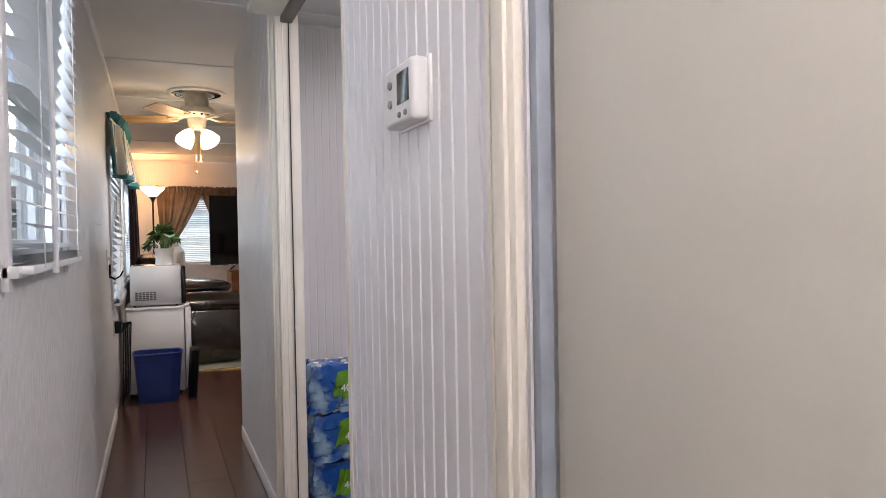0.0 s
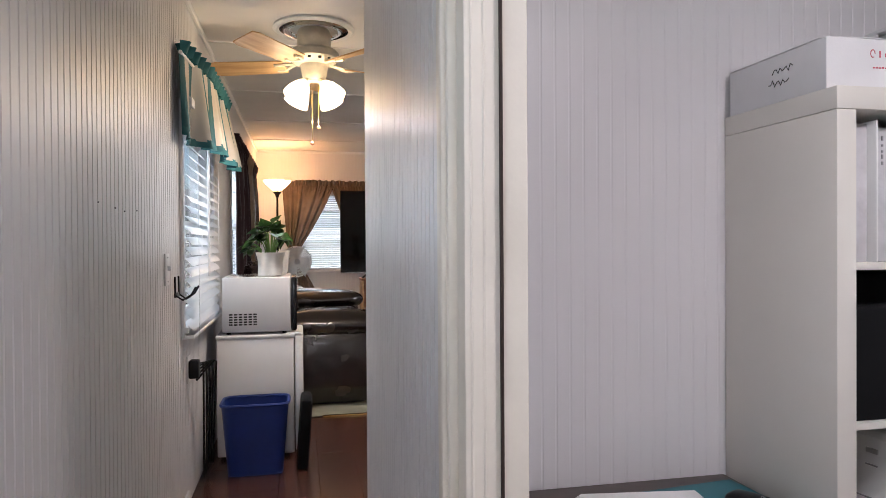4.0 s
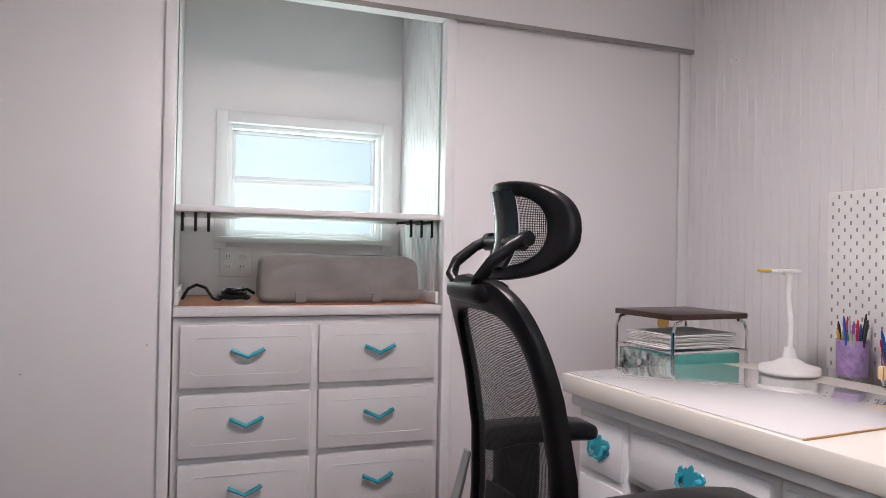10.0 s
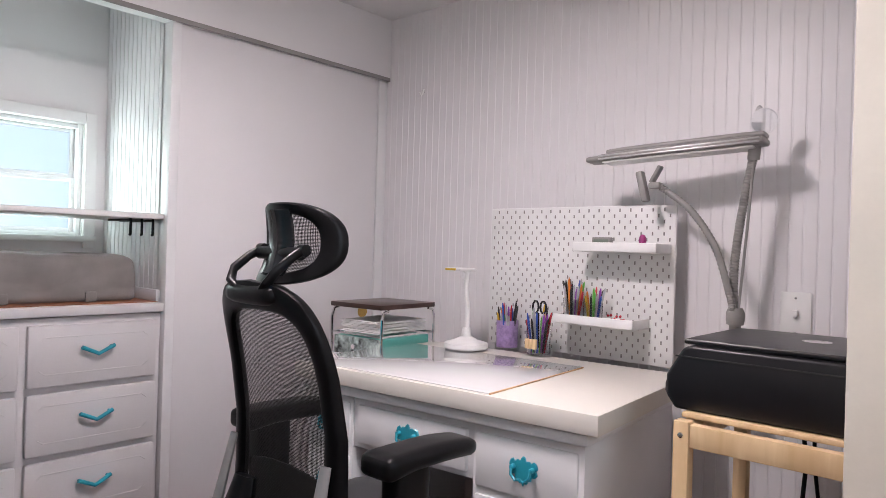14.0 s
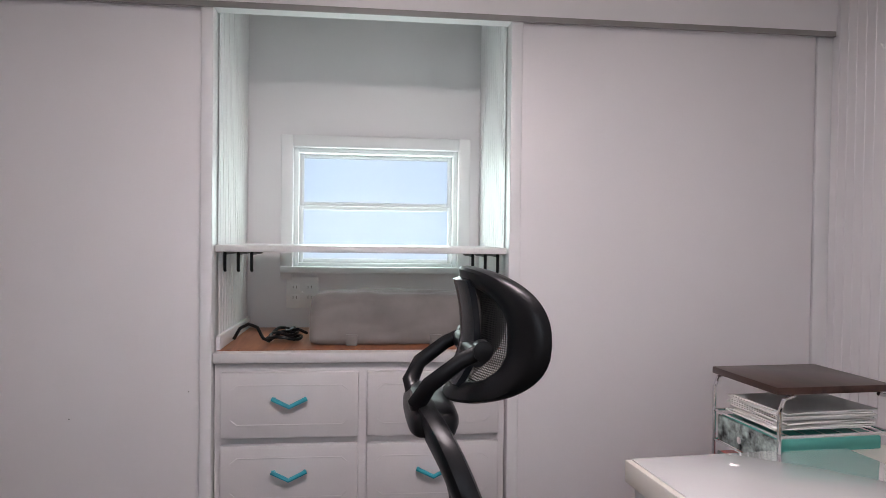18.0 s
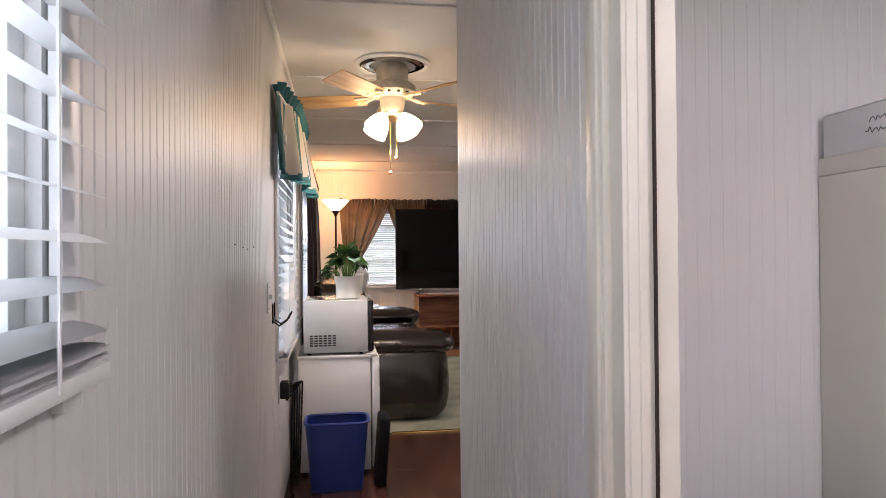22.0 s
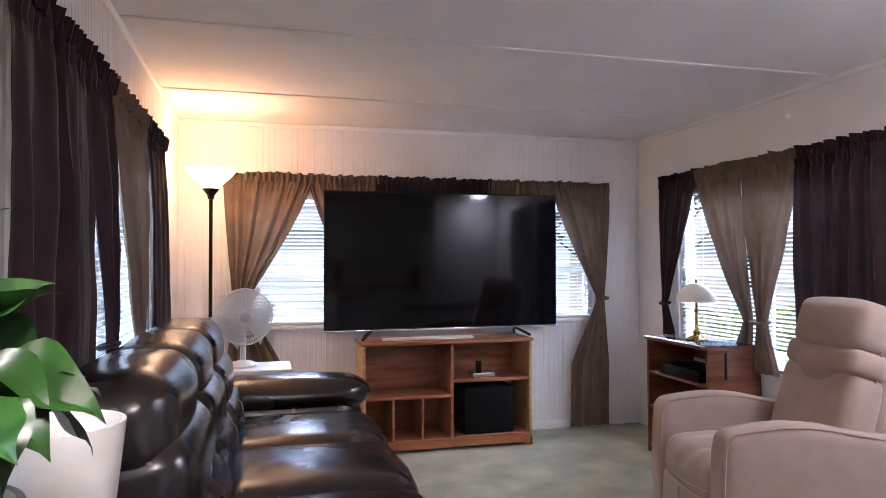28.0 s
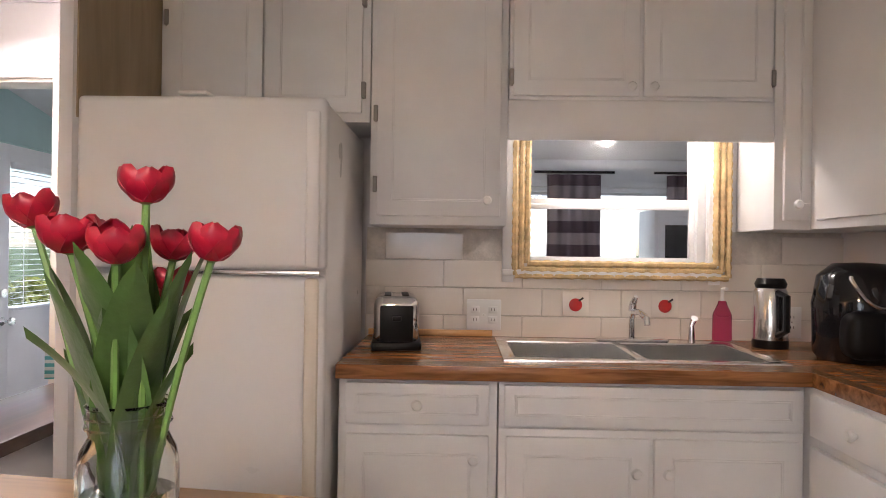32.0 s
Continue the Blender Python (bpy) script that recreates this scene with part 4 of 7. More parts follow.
# nail heads in the panelling and the closet door
for m_ in [pose(WX + DEEP, y, z, 0, 90, 0) for y, z in ((1.601, 1.261), (1.756, 1.255), (1.855, 1.25), (2.003, 1.259))] + [pose(2.02, -1.556, 1.872, -90, 0, 0)] + [pose(CX + .005, y, z, 0, -90, 0) for y, z in ((.484, .817), (.822, .74))]:
    solo("nail_head", lathe([(0, .002), (.002, .0015), (.0026, -.002), (0, -.002)], 10), M["greyink"], "small dark nail head in the wall panel", "nail", m_, "nail heads")
e = thing("wall_hook", "clear adhesive hook with a grey oval end on the wall", "hook", .566, -1.556, 1.50)
part("strip", box(-.013, .013, 0, .003, 0, .085, .002), M["milky"], e, "clear plastic strip")
part("oval_plate", lathe([(0, .006), (.010, .005), (.013, 0), (0, 0)], 20, None, pose(0, .002, .112, -90, 0, 0) @ Matrix.Diagonal((1, 1.9, 1, 1))), M["silver"], e, "grey oval plate")
part("hook_tip", tube([(0, .003, .035), (0, .016, .030), (0, .020, .040)], .004, 8), M["milky"], e)
part("screw", lathe([(0, .004), (.004, .003), (.004, 0)], 10, None, pose(.004, .002, .075, -90, 0, 0)), M["greyink"], e)

# ---- low dark table with papers, water packs, red case ----
e = thing("side_table", "low espresso-stained side table beside the cube shelf", "table", .40, 1.02, 0)
part("tabletop", box(0, .58, -.02, .38, .475, .525, .003), M["espresso"], e)
part("apron", box(.051, .529, -.012, .008, .40, .4745, .002), M["espresso"], e)
for x in (.006, .556):
    part("apron", box(x, x + .018, .031, .329, .40, .4745, .002), M["espresso"], e)
for x, y in ((.0, -.02), (.53, -.02), (.0, .33), (.53, .33)):
    part("leg", box(x, x + .05, y, y + .05, 0, .475, .002), M["espresso"], e)
b = bmesh.new()
for k in range(6):
    box(.0 + .004 * k, .30, 0, .22, .0025 * k, .0025 * k + .002, 0, b)
solo("teal_folder", box(0, .33, 0, .24, 0, .014, .003), mat("teal_card", (.02, .16, .2), .6), "teal folder lying on the side table", "folder", pose(.64, 1.05, .526, 0, 0, 6))
solo("paper_stack", b, M["paper"], "loose white papers on the side table", "papers", pose(.46, 1.06, .5405, 0, 0, -8), "", "", False)
e = thing("computer_mouse", "black computer mouse on a teal folder", "mouse", .86, 1.13, .541, 30)
part("shell", cushion(-.03, .03, -.05, .05, 0, .035, .03, .004, 5), M["black"], e)
part("scroll_wheel", rod(.006, -.004, .004, 0, 0, 10), M["greyplastic"], e).matrix_basis = pose(0, -.028, .034, 0, 90, 0)
solo("blue_wallet", box(-.05, .05, -.028, .028, 0, .012, .005), mat("dusty_blue_vinyl", (.05, .17, .26), .5), "small dusty blue case lying on the teal folder", "case", pose(.90, 1.075, .5405, 0, 0, -18))
solo("red_case", box(0, .28, 0, .32, 0, .13, .012), M["redpaint"], "red drinks case under the side table", "carton", pose(.46, 1.03, 0))


def water_pack(z, rz):
    e = thing("water_pack", "shrink-wrapped pack of water bottles, blue and green", "bottle pack", .36, .93, z, rz, "stacked water packs")
    for i in range(4):
        for j in range(3):
            o = part("bottle", lathe([(0, 0), (.028, .002), (.03, .01), (.030, .06), (.027, .075), (.030, .09), (.030, .13), (.012, .175), (.012, .19), (0, .191)], 12), M["clear"], e)
            o.matrix_basis = pose(-.09 + .062 * i, -.07 + .064 * j, .004)
            part("cap", rod(.0125, 0, .013, 0, 0, 10), M["whiteplastic"], o).matrix_basis = pose(0, 0, .19)

    def wrapf(u, v):
        a = 2 * math.pi * u
        rx, ry = .145, .118
        c, s = math.cos(a), math.sin(a)
        k = 1 / max(abs(c), abs(s)) ** .75
        n1 = noise.noise((3 * c, 3 * s, 9 * v + z * 9)) * .012 + noise.noise((11 * c, 11 * s, 16 * v + z * 5)) * .008
        return (rx * c * k * (1 - .10 * v ** 4) + n1, ry * s * k * (1 - .10 * v ** 4) + n1, .006 + .20 * v + n1)
    part("shrink_wrap", sheet(lambda u, v: wrapf(.36 + .50 * u, v), 44, 14), M["waterwrap"], e, "crinkled blue shrink wrap")
    part("clear_film", sheet(lambda u, v: wrapf(.86 + .50 * u, v), 44, 14), M["film"], e, "clear crinkled film")
    part("wrap_label", sheet(lambda u, v: tuple(Vector(wrapf(.70 + .10 * u + .03 * v, .30 + .55 * v)) * 1.0 + Vector((0, -.006, .003))), 10, 6), M["greenwrap"], e, "green printed patch")
    part("wrap_label", sheet(lambda u, v: tuple(Vector(wrapf(.9 + .2 * u, .05 + .4 * v)) + Vector((.006, 0, 0))), 8, 6), M["greenwrap"], e, "green printed patch")
    words("40", .045, M["paper"], e, pose(.01, -.150, .10, 90, 0, 6), "count_print")
    part("wrap_top", sheet(lambda u, v: (-.13 + .26 * u, -.105 + .21 * v, .205 + .012 * noise.noise((u * 5, v * 5, z)) - .03 * (abs(2 * u - 1) ** 6 + abs(2 * v - 1) ** 6) * .4), 16, 14), M["waterwrap"], e)


for k in range(3):
    water_pack(.002 + .207 * k, (0, 3, -2)[k])

# ---- built-in dresser in the closet niche ----
e = thing("built_in_dresser", "white built-in dresser with eight drawers and turquoise pulls", "dresser", CX, C0, 0)
e.scale = (1, 1, 1.015)
W = C1 - C0
part("carcase", box(.012, .50, .004, W - .004, 0, .885, .002), M["dresser"], e)
part("counter", box(-.012, EX - CX - .008, .003, W - .003, .889, .92, .004), M["dresser"], e, "white counter with worn front edge")
part("counter_surface", box(.03, EX - CX - .01, .006, W - .006, .9205, .923), M["cherry"], e, "bare brown counter surface")
part("splash_strip", box(.02, EX - CX - .01, W - .018, W - .004, .923, .965, .003), M["dresser"], e)
part("splash_strip", box(.02, EX - CX - .01, .004, .018, .923, .965, .003), M["dresser"], e)
dw = (W - .075) / 2
for r in range(4):
    z1 = .862 - r * .2165
    for c in range(2):
        y0 = .025 + c * (dw + .025)
        d = part("drawer", box(-.012, .011, y0, y0 + dw, z1 - .195, z1, .005), M["dresser"], e)
        b = bmesh.new()
        for q0, q1, s0, s1 in ((y0 + .05, y0 + dw - .05, z1 - .040, z1 - .036), (y0 + .05, y0 + dw - .05, z1 - .158, z1 - .154)):
            box(-.0135, -.0118, q0, q1, s0, s1, .0006, b)
        for yy, sg in ((y0 + .05, -1), (y0 + dw - .05, 1)):
            for zz, up in ((z1 - .038, -1), (z1 - .156, 1)):
                tube([(-.0125, yy, zz), (-.0125, yy + sg * .018, zz + up * .014)], .0015, 5, b)
        part("panel_bead", b, M["dresser"], d)
        ym, zm = y0 + dw / 2, z1 - .088
        b = tube([(-.030, ym - .052, zm + .014), (-.034, ym, zm - .010), (-.030, ym + .052, zm + .014)], .0068, 8)
        for s in (-.045, .045):
            tube([(-.012, ym + s, zm + .010), (-.032, ym + s, zm + .010)], .005, 6, b)
        part("pull", b, M["aquapaint"], d, "turquoise chevron pull")

e = thing("niche_shelf", "white shelf across the closet niche with bracket hooks", "shelf", CX, C0, 1.236)
part("board", box(.004, .46, .004, W - .004, 0, .02, .003), M["whiteplastic"], e)
for y, n in ((.02, 3), (W - .02, 3)):
    for k in range(n):
        yy = y + (.040 * k + .004) * (1 if y < .4 else -1)
        part("hook", tube([(.05, yy, 0), (.05, yy, -.052), (.05, yy, -.057), (.056, yy, -.059)], .005, 6), M["black"], e, "black hanging hook")
        part("hook_arm", tube([(.05, yy, -.006), (.24, yy, -.006)], .005, 6), M["black"], e, "black hook rail")

e = thing("folded_case", "long grey nylon case lying on the dresser", "bag", CX + .20, -.145, .938)
b = cushion(-.10, .10, -.285, .285, 0, .165, .022, .006, 34)
for v in b.verts:
    x, y, z = v.co
    h = max(0, z / .165)
    ends = max(0, abs(y) - .20) / .085
    crease = abs(noise.noise((y * 6 + z * 14, z * 5 - y * 3, 2.1)))
    v.co.z = z - h * (.006 * ends ** 2 + .010 * abs(noise.noise((y * 9, x * 12, 7)))) + h * .010 * noise.noise((y * 4, x * 6, 3))
    v.co.x = x + (.016 * h if x < 0 else -.010 * h) + (.013 * crease - .005) * min(1, h * 4) * (-1 if x < 0 else 1)
    v.co.y = y * (1 - .018 * h * h)
part("body", b, M["greycloth"], e, "loose creased nylon cover")
for y in (-.12, .15):
    part("strap_tab", box(-.113, -.103, y - .018, y + .018, .0, .035, .002), M["greycloth"], e)
b = tube([(CX + .20, .392, .944), (CX + .20, .372, .980), (CX + .20, .345, .994), (CX + .19, .315, .984), (CX + .17, .292, .950), (CX + .15, .27, .945)], .0055, 8)
tube([(CX + .18 + .045 * math.sin(.31 * k), .225 + (.060 - .0006 * k) * math.cos(.31 * k), .945 + .0007 * k + .004 * math.sin(.9 * k)) for k in range(56)], .0055, 7, b)
tube([(CX + .16, .27, .946), (CX + .15, .23, .975), (CX + .16, .18, .982), (CX + .19, .155, .965)], .0055, 7, b)
solo("cable_tangle", b, M["black"], "coiled black power cable on the dresser", "cable")


def wall_plate(name, label, category, m, kind):
    """A cover plate facing -y; kind: outlet, switch, double or triple."""
    e = thing(name, label, category)
    e.matrix_basis = m
    w = {"outlet": .075, "switch": .075, "double": .12, "wide": .135}[kind]
    part("plate", box(-w / 2, w / 2, -.006, 0, -.06, .06, .003), M["whiteplastic"], e)
    if kind == "switch":
        part("toggle", box(-.006, .006, -.018, -.005, -.004, .014, .002), M["whiteplastic"], e)
    xs = {"outlet": (0,), "switch": (), "double": (-.028, .028), "wide": (-.035, .035)}[kind]
    for x in xs:
        for z in (.02, -.02):
            s = part("socket", box(x - .017, x + .017, -.008, -.005, z - .014, z + .014, .004), M["whiteplastic"], e)
            for dx in (-.006, .006):
                part("slot", box(x + dx - .001, x + dx + .001, -.0086, -.0078, z - .004, z + .006), M["blackink"], s, "", False)
    for z in ((.045, -.045) if kind == "switch" else (0,)):
        part("screw", lathe([(0, .002), (.003, .0015), (.0035, 0)], 8, None, pose(0, -.006, z, 90, 0, 0)), M["steel"], e)
    return e


wall_plate("niche_outlet", "white double outlet plate in the closet niche", "outlet", pose(EX - .001, .205, 1.07, 0, 0, -90), "double")
wall_plate("light_switch", "white light switch plate beside the printer", "light switch", pose(.445, -1.554, .99, 0, 0, 180) @ Matrix.Scale(1.16, 4), "switch")

# ---- desk with thick white slab ----
desk = thing("desk", "white painted desk with turquoise pulls and thick top", "desk", .636, -.715, -.015, 5.0)
DL, DD = 1.03, .70
part("tabletop", box(0, DL, -DD, 0, .755, .805, .003), M["melamine"], desk, "thick cream laminate slab")
part("old_top", box(.03, DL - .02, -DD + .01, -.012, .722, .753, .010), M["white"], desk, "rounded white desk edge")
part("pedestal", box(.045, .36, -DD + .04, -.035, 0, .722, .003), M["white"], desk)
part("pedestal", box(.80, DL - .035, -DD + .04, -.035, 0, .722, .003), M["white"], desk)
part("back_panel", box(.36, .80, -DD + .04, -DD + .06, .2, .722), M["white"], desk)
part("apron", box(.36, .80, -DD + .06, -.04, .57, .722, .002), M["white"], desk)


CREST = ((.0, .036), (.006, .032), (.008, .024), (.018, .026), (.025, .020), (.029, .027), (.038, .022), (.042, .011), (.037, .004), (.041, -.005), (.034, -.014), (.025, -.013), (.023, -.023), (.014, -.026), (.011, -.034), (.004, -.034), (.0, -.041))


def batwing(parent, x, z):
    """A crest-shaped back plate with a drop handle on two posts."""
    b = bmesh.new()
    outline = list(CREST) + [(-px, pz) for px, pz in CREST[-2:0:-1]]
    face = b.faces.new([b.verts.new((x + px, -.0285, z + pz)) for px, pz in outline])
    made = bmesh.ops.extrude_face_region(b, geom=[face])
    for v in made["geom"]:
        if isinstance(v, bmesh.types.BMVert):
            v.co = (x + (v.co.x - x) * .93, -.0245, z + (v.co.z - z) * .93)
    pl = part("pull", b, M["aquapaint"], parent, "turquoise crest-shaped pull", False)
    b = tube([(x - .027, -.014, z + .006), (x - .026, -.009, z - .010), (x - .012, -.007, z - .021), (x, -.007, z - .017), (x + .012, -.007, z - .021), (x + .026, -.009, z - .010), (x + .027, -.014, z + .006)], .0038, 7)
    for s in (-1, 1):
        lathe([(0, 0), (.007, 0), (.006, .012), (0, .016)], 10, b, pose(x + s * .027, -.0245, z + .006, -90, 0, 0))
    part("drop_handle", b, M["aquapaint"], pl)


for x0, x1, zs in ((.06, .35, ((.56, .70), (.36, .54), (.10, .34))), (.38, .78, ((.585, .70),)), (.81, .985, ((.56, .70), (.36, .54), (.10, .34)))):
    for z0, z1 in zs:
        d = part("drawer", box(x0, x1, -.048, -.028, z0, z1, .006), M["white"], desk)
        batwing(d, (x0 + x1) / 2, (z0 + z1) / 2)
e = thing("desk_mat", "clear glossy mat lying on the desk top", "desk mat", .636, -.715, .7905, 5.0)
part("mat_sheet", box(.30, DL - .01, -.56, -.012, 0, .004, .001), mat("mat_gloss", (.78, .78, .78), .04, var=.01, bump=0, rvar=.01, Coat_Weight=1.0, Coat_Roughness=.02, IOR=1.75), e)
part("mat_edge", tube([(.30, -.012, .002), (.30, -.56, .002)], .0025, 6), M["honey"], e)

# pegboard, standing on the desk against the wall
peg = thing("pegboard", "white slotted pegboard standing on the desk", "pegboard", .785, -1.474, .792)
part("board", box(0, .757, -.006, .006, 0, .533, .003), M["whiteplastic"], peg)
b = bmesh.new()
for r in range(26):
    for c in range(19):
        x = .02 + c * .04 + (.02 if r % 2 else 0)
        if x < .745:
            box(x - .0025, x + .0025, .0055, .0066, .012 + r * .02, .024 + r * .02, 0, b)
o = part("perforation", b, M["greyplastic"], peg, "dark slots", False)
o["kind"] = "stuff"
for x0, z in ((.012, .372), (.082, .122)):
    d = part("peg_shelf", box(x0, x0 + .30, .008, .125, z, z + .006, .003), M["whiteplastic"], peg)
    b = box(x0, x0 + .30, .119, .125, z, z + .032, .003)
    box(x0, x0 + .006, .008, .125, z, z + .032, .003, b)
    box(x0 + .294, x0 + .30, .008, .125, z, z + .032, .003, b)
    part("shelf_lip", b, M["whiteplastic"], d)
PENS = [mat("pen_" + n, c, .4) for n, c in (("red", (.5, .02, .04)), ("blue", (.02, .08, .4)), ("green", (.1, .42, .05)), ("yellow", (.7, .45, .03)), ("orange", (.7, .2, .02)), ("purple", (.25, .05, .35)), ("dark", (.02, .02, .02)), ("grey", (.4, .4, .42)))]


def pen_cup(name, label, x, y, z, r, h, body, n, up):
    e = thing(name, label, "pen cup", x, y, z)
    part("cup", lathe([(0, 0), (r, 0), (r * 1.04, h), (r * .96, h), (r * .9, .004), (0, .004)], 20), body, e)
    for k in range(n):
        a, t = random.uniform(0, 6.28), random.uniform(2, 13)
        o = part("pen", tube([(0, 0, 0), (0, 0, up * .9), (0, 0, up)], [.0042, .0042, .0015], 6), PENS[(k * 5) % 8 if k % 3 else (6, 7)[k % 2]], e)
        o.matrix_basis = pose(r * .5 * math.cos(a), r * .5 * math.sin(a), .005, 0, 0, math.degrees(a)) @ pose(0, 0, 0, 0, t, 0) @ Matrix.Diagonal((1, 1, random.uniform(.68, 1.0), 1))
    return e


pen_cup("lavender_pen_cup", "lavender perforated cup full of pens", 1.40, -1.40, .797, .040, .10, M["lavender"], 22, .17)
e = pen_cup("clear_pen_cup", "clear cup holding scissors and markers", 1.225, -1.35, .797, .042, .11, M["clear"], 18, .17)
b = tube([(0, 0, .02), (.004, 0, .145)], .004, 6)
for s in (-1, 1):
    tube([(s * .016 + .012 * math.cos(a), 0, .165 + .022 * math.sin(a)) for a in [k * .63 for k in range(10)]], .0035, 6, b, True)
part("scissors", b, M["black"], e, "black scissors")
for k in range(3):
    part("stamp_block", box(-.02 + .016 * k, -.006 + .016 * k, .036, .048, .02, .055, .002), M["pine"], e, "small wooden stamp")
pen_cup("shelf_pen_cup", "clear cup of coloured markers on the pegboard shelf", 1.115, -1.40, .921, .036, .08, M["clear"], 24, .15)
pen_cup("shelf_pen_cup", "clear cup of coloured pencils on the pegboard shelf", 1.04, -1.40, .921, .032, .07, M["clear"], 12, .12)
b = bmesh.new()
for k in range(14):
    lathe([(0, -.006), (.006, 0), (0, .006)], 6, b, Matrix.Translation((random.uniform(-.03, .03), random.uniform(-.02, .02), .006 + .012 * (k % 3))))
solo("clip_heap", b, PENS[0], "small heap of red clips on the pegboard shelf", "clips", pose(.955, -1.40, .921))
e = thing("desk_clock", "small green-grey digital clock on the pegboard shelf", "clock", 1.01, -1.40, 1.171)
part("case", box(-.035, .035, -.008, .014, 0, .044, .004), M["greyplastic"], e)
part("display", box(-.027, .027, .0138, .0146, .008, .036), mat("lcd_grey", (.20, .24, .20), .3), e)
solo("small_figurine", lathe([(0, 0), (.013, 0), (.016, .012), (.011, .026), (.013, .034), (.010, .046), (.006, .052), (0, .054)], 14), mat("purple_yellow_toy", (.35, .03, .18), .5), "tiny purple toy figure on the pegboard shelf", "toy", pose(.865, -1.395, 1.171))
solo("wall_hook", tube([(2.02, -1.555, 1.885), (2.02, -1.545, 1.885), (2.02, -1.542, 1.865), (2.02, -1.530, 1.852), (2.02, -1.522, 1.868)], .003, 6), M["whiteplastic"], "small white hook on the wall", "hook")

# wire trays with mint drawers and wooden lid
e = thing("tray_tower", "chrome paper tray tower with mint drawers and wooden lid", "desk organizer", 1.80, -1.135, .742, 4)
for x in (-.13, .13):
    for y in (-.15, .15):
        part("post", tube([(x, y, -.75), (x, y, .15), (x, y * .93, .178), (x, y * .75, .185)], .005, 8), M["chrome"], e)
for z in (-.58, -.41, -.26, -.095, .01, .09):
    b = tube([(-.13, -.15, z), (.13, -.15, z), (.13, .15, z), (-.13, .15, z)], .004, 6, None, True)
    part("wire_shelf", b, M["chrome"], e)
    for k in range(6):
        part("wire", tube([(-.13, -.12 + .048 * k, z), (.13, -.12 + .048 * k, z)], .002, 5), M["chrome"], e)
for z in (-.57, -.40, -.25, -.085, .012):
    d = part("drawer", box(-.115, .12, -.14, .14, z, z + .068, .006), M["tealplastic"] if z > 0 else M["redpaint"], e, "mint drawer" if z > 0 else "red drawer")
    part("drawer_front", box(-.115, .12, .139, .146, z, z + .068, .004), M["floral"], d, "floral print front")
    part("knob", lathe([(0, .02), (.009, .018), (.004, .006), (.004, 0)], 12, None, pose(0, .146, z + .034, -90, 0, 0)), M["chrome"], d)
for k in range(9):
    part("paper_sheet", join(None, box(-.10, .10, -.13, .13, 0, .003), pose(random.uniform(-.01, .01), random.uniform(-.01, .01), .097 + .005 * k, 0, 0, random.uniform(-7, 7))), M["paper"], e, "", False)
part("wood_lid", box(-.13, .135, -.155, .155, .188, .206, .003), M["espresso"], e, "dark wooden board")

# small white desk lamp
e = thing("small_desk_lamp", "small white flexible desk lamp on the desk", "desk lamp", 1.48, -1.255, .795)
part("base", lathe([(0, 0), (.078, 0), (.082, .006), (.080, .020), (.045, .030), (.020, .044), (.014, .075), (0, .076)], 32), M["whiteplastic"], e)
part("stem", tube([(0, 0, .03), (-.004, 0, .14), (.004, .005, .22), (-.008, .015, .28), (.0, .03, .29)], .009, 10), M["whiteplastic"], e)
part("lamp_head", box(-.022, .05, -.02, .07, .285, .296, .005), M["whiteplastic"], e)
part("yellow_tab", box(.0, .05, .06, .075, .287, .295, .003), PENS[3], e)

# big grey task lamp clamped at the desk end
e = thing("task_lamp", "grey gooseneck task lamp with magnifier arm", "task lamp", .57, -1.40, .790)
part("clamp", box(-.03, .03, -.03, .03, -.06, .05, .008), M["greyplastic"], e)
part("post", rod(.017, .03, .20, 0, 0, 14), M["greyplastic"], e)
part("collar", lathe([(0, .17), (.024, .17), (.026, .185), (.026, .205), (.020, .22), (0, .22)], 18), M["greyplastic"], e)


def ribbed(pts, r, n):
    out, rs = [], []
    for i in range(n + 1):
        q = i / n * (len(pts) - 1)
        k = min(len(pts) - 2, int(q))
        t = q - k
        p0, p1, p2, p3 = (Vector(pts[max(0, min(len(pts) - 1, k + o))]) for o in (-1, 0, 1, 2))
        out.append(tuple(.5 * (2 * p1 + (p2 - p0) * t + (2 * p0 - 5 * p1 + 4 * p2 - p3) * t * t + (3 * p1 - p0 - 3 * p2 + p3) * t ** 3)))
        rs.append(r * (1.0 if i % 2 else .82))
    return tube(out, rs, 10)


part("gooseneck", ribbed([(0, 0, .19), (.008, 0, .30), (.0, 0, .42), (-.018, 0, .55), (-.040, .005, .665)], .0135, 110), M["greyplastic"], e)
part("tension_rod", tube([(-.012, .01, .22), (-.03, .012, .45), (-.044, .012, .66)], .004, 6), M["greyplastic"], e)
part("second_arm", ribbed([(.0, .012, .19), (.012, .02, .26), (.055, .03, .40), (.13, .035, .51), (.225, .035, .583)], .0115, 90), M["greyplastic"], e)
cl = part("clip_head", box(.222, .262, .018, .052, .578, .598, .006), M["greyplastic"], e, "grey clamp clip")
part("clip_jaw", join(None, box(-.010, .012, -.016, .016, -.055, .045, .006), pose(.285, .035, .592, 0, 14, 0)), M["greyplastic"], cl)
part("clip_lever", join(None, box(-.006, .006, -.014, .014, -.02, .04, .004), pose(.246, .035, .615, 0, -30, 0)), M["greyplastic"], cl)
HP = pose(-.050, .02, .690, 0, 3, 6)
hd = bmesh.new()
for x0, x1, w, z0, z1 in ((-.03, .46, .052, 0, .026), (-.03, .44, .038, .022, .040), (.44, .51, .040, .002, .020)):
    join(hd, cushion(x0, x1, -w, w, z0, z1, .012, .002, 8), HP.copy())
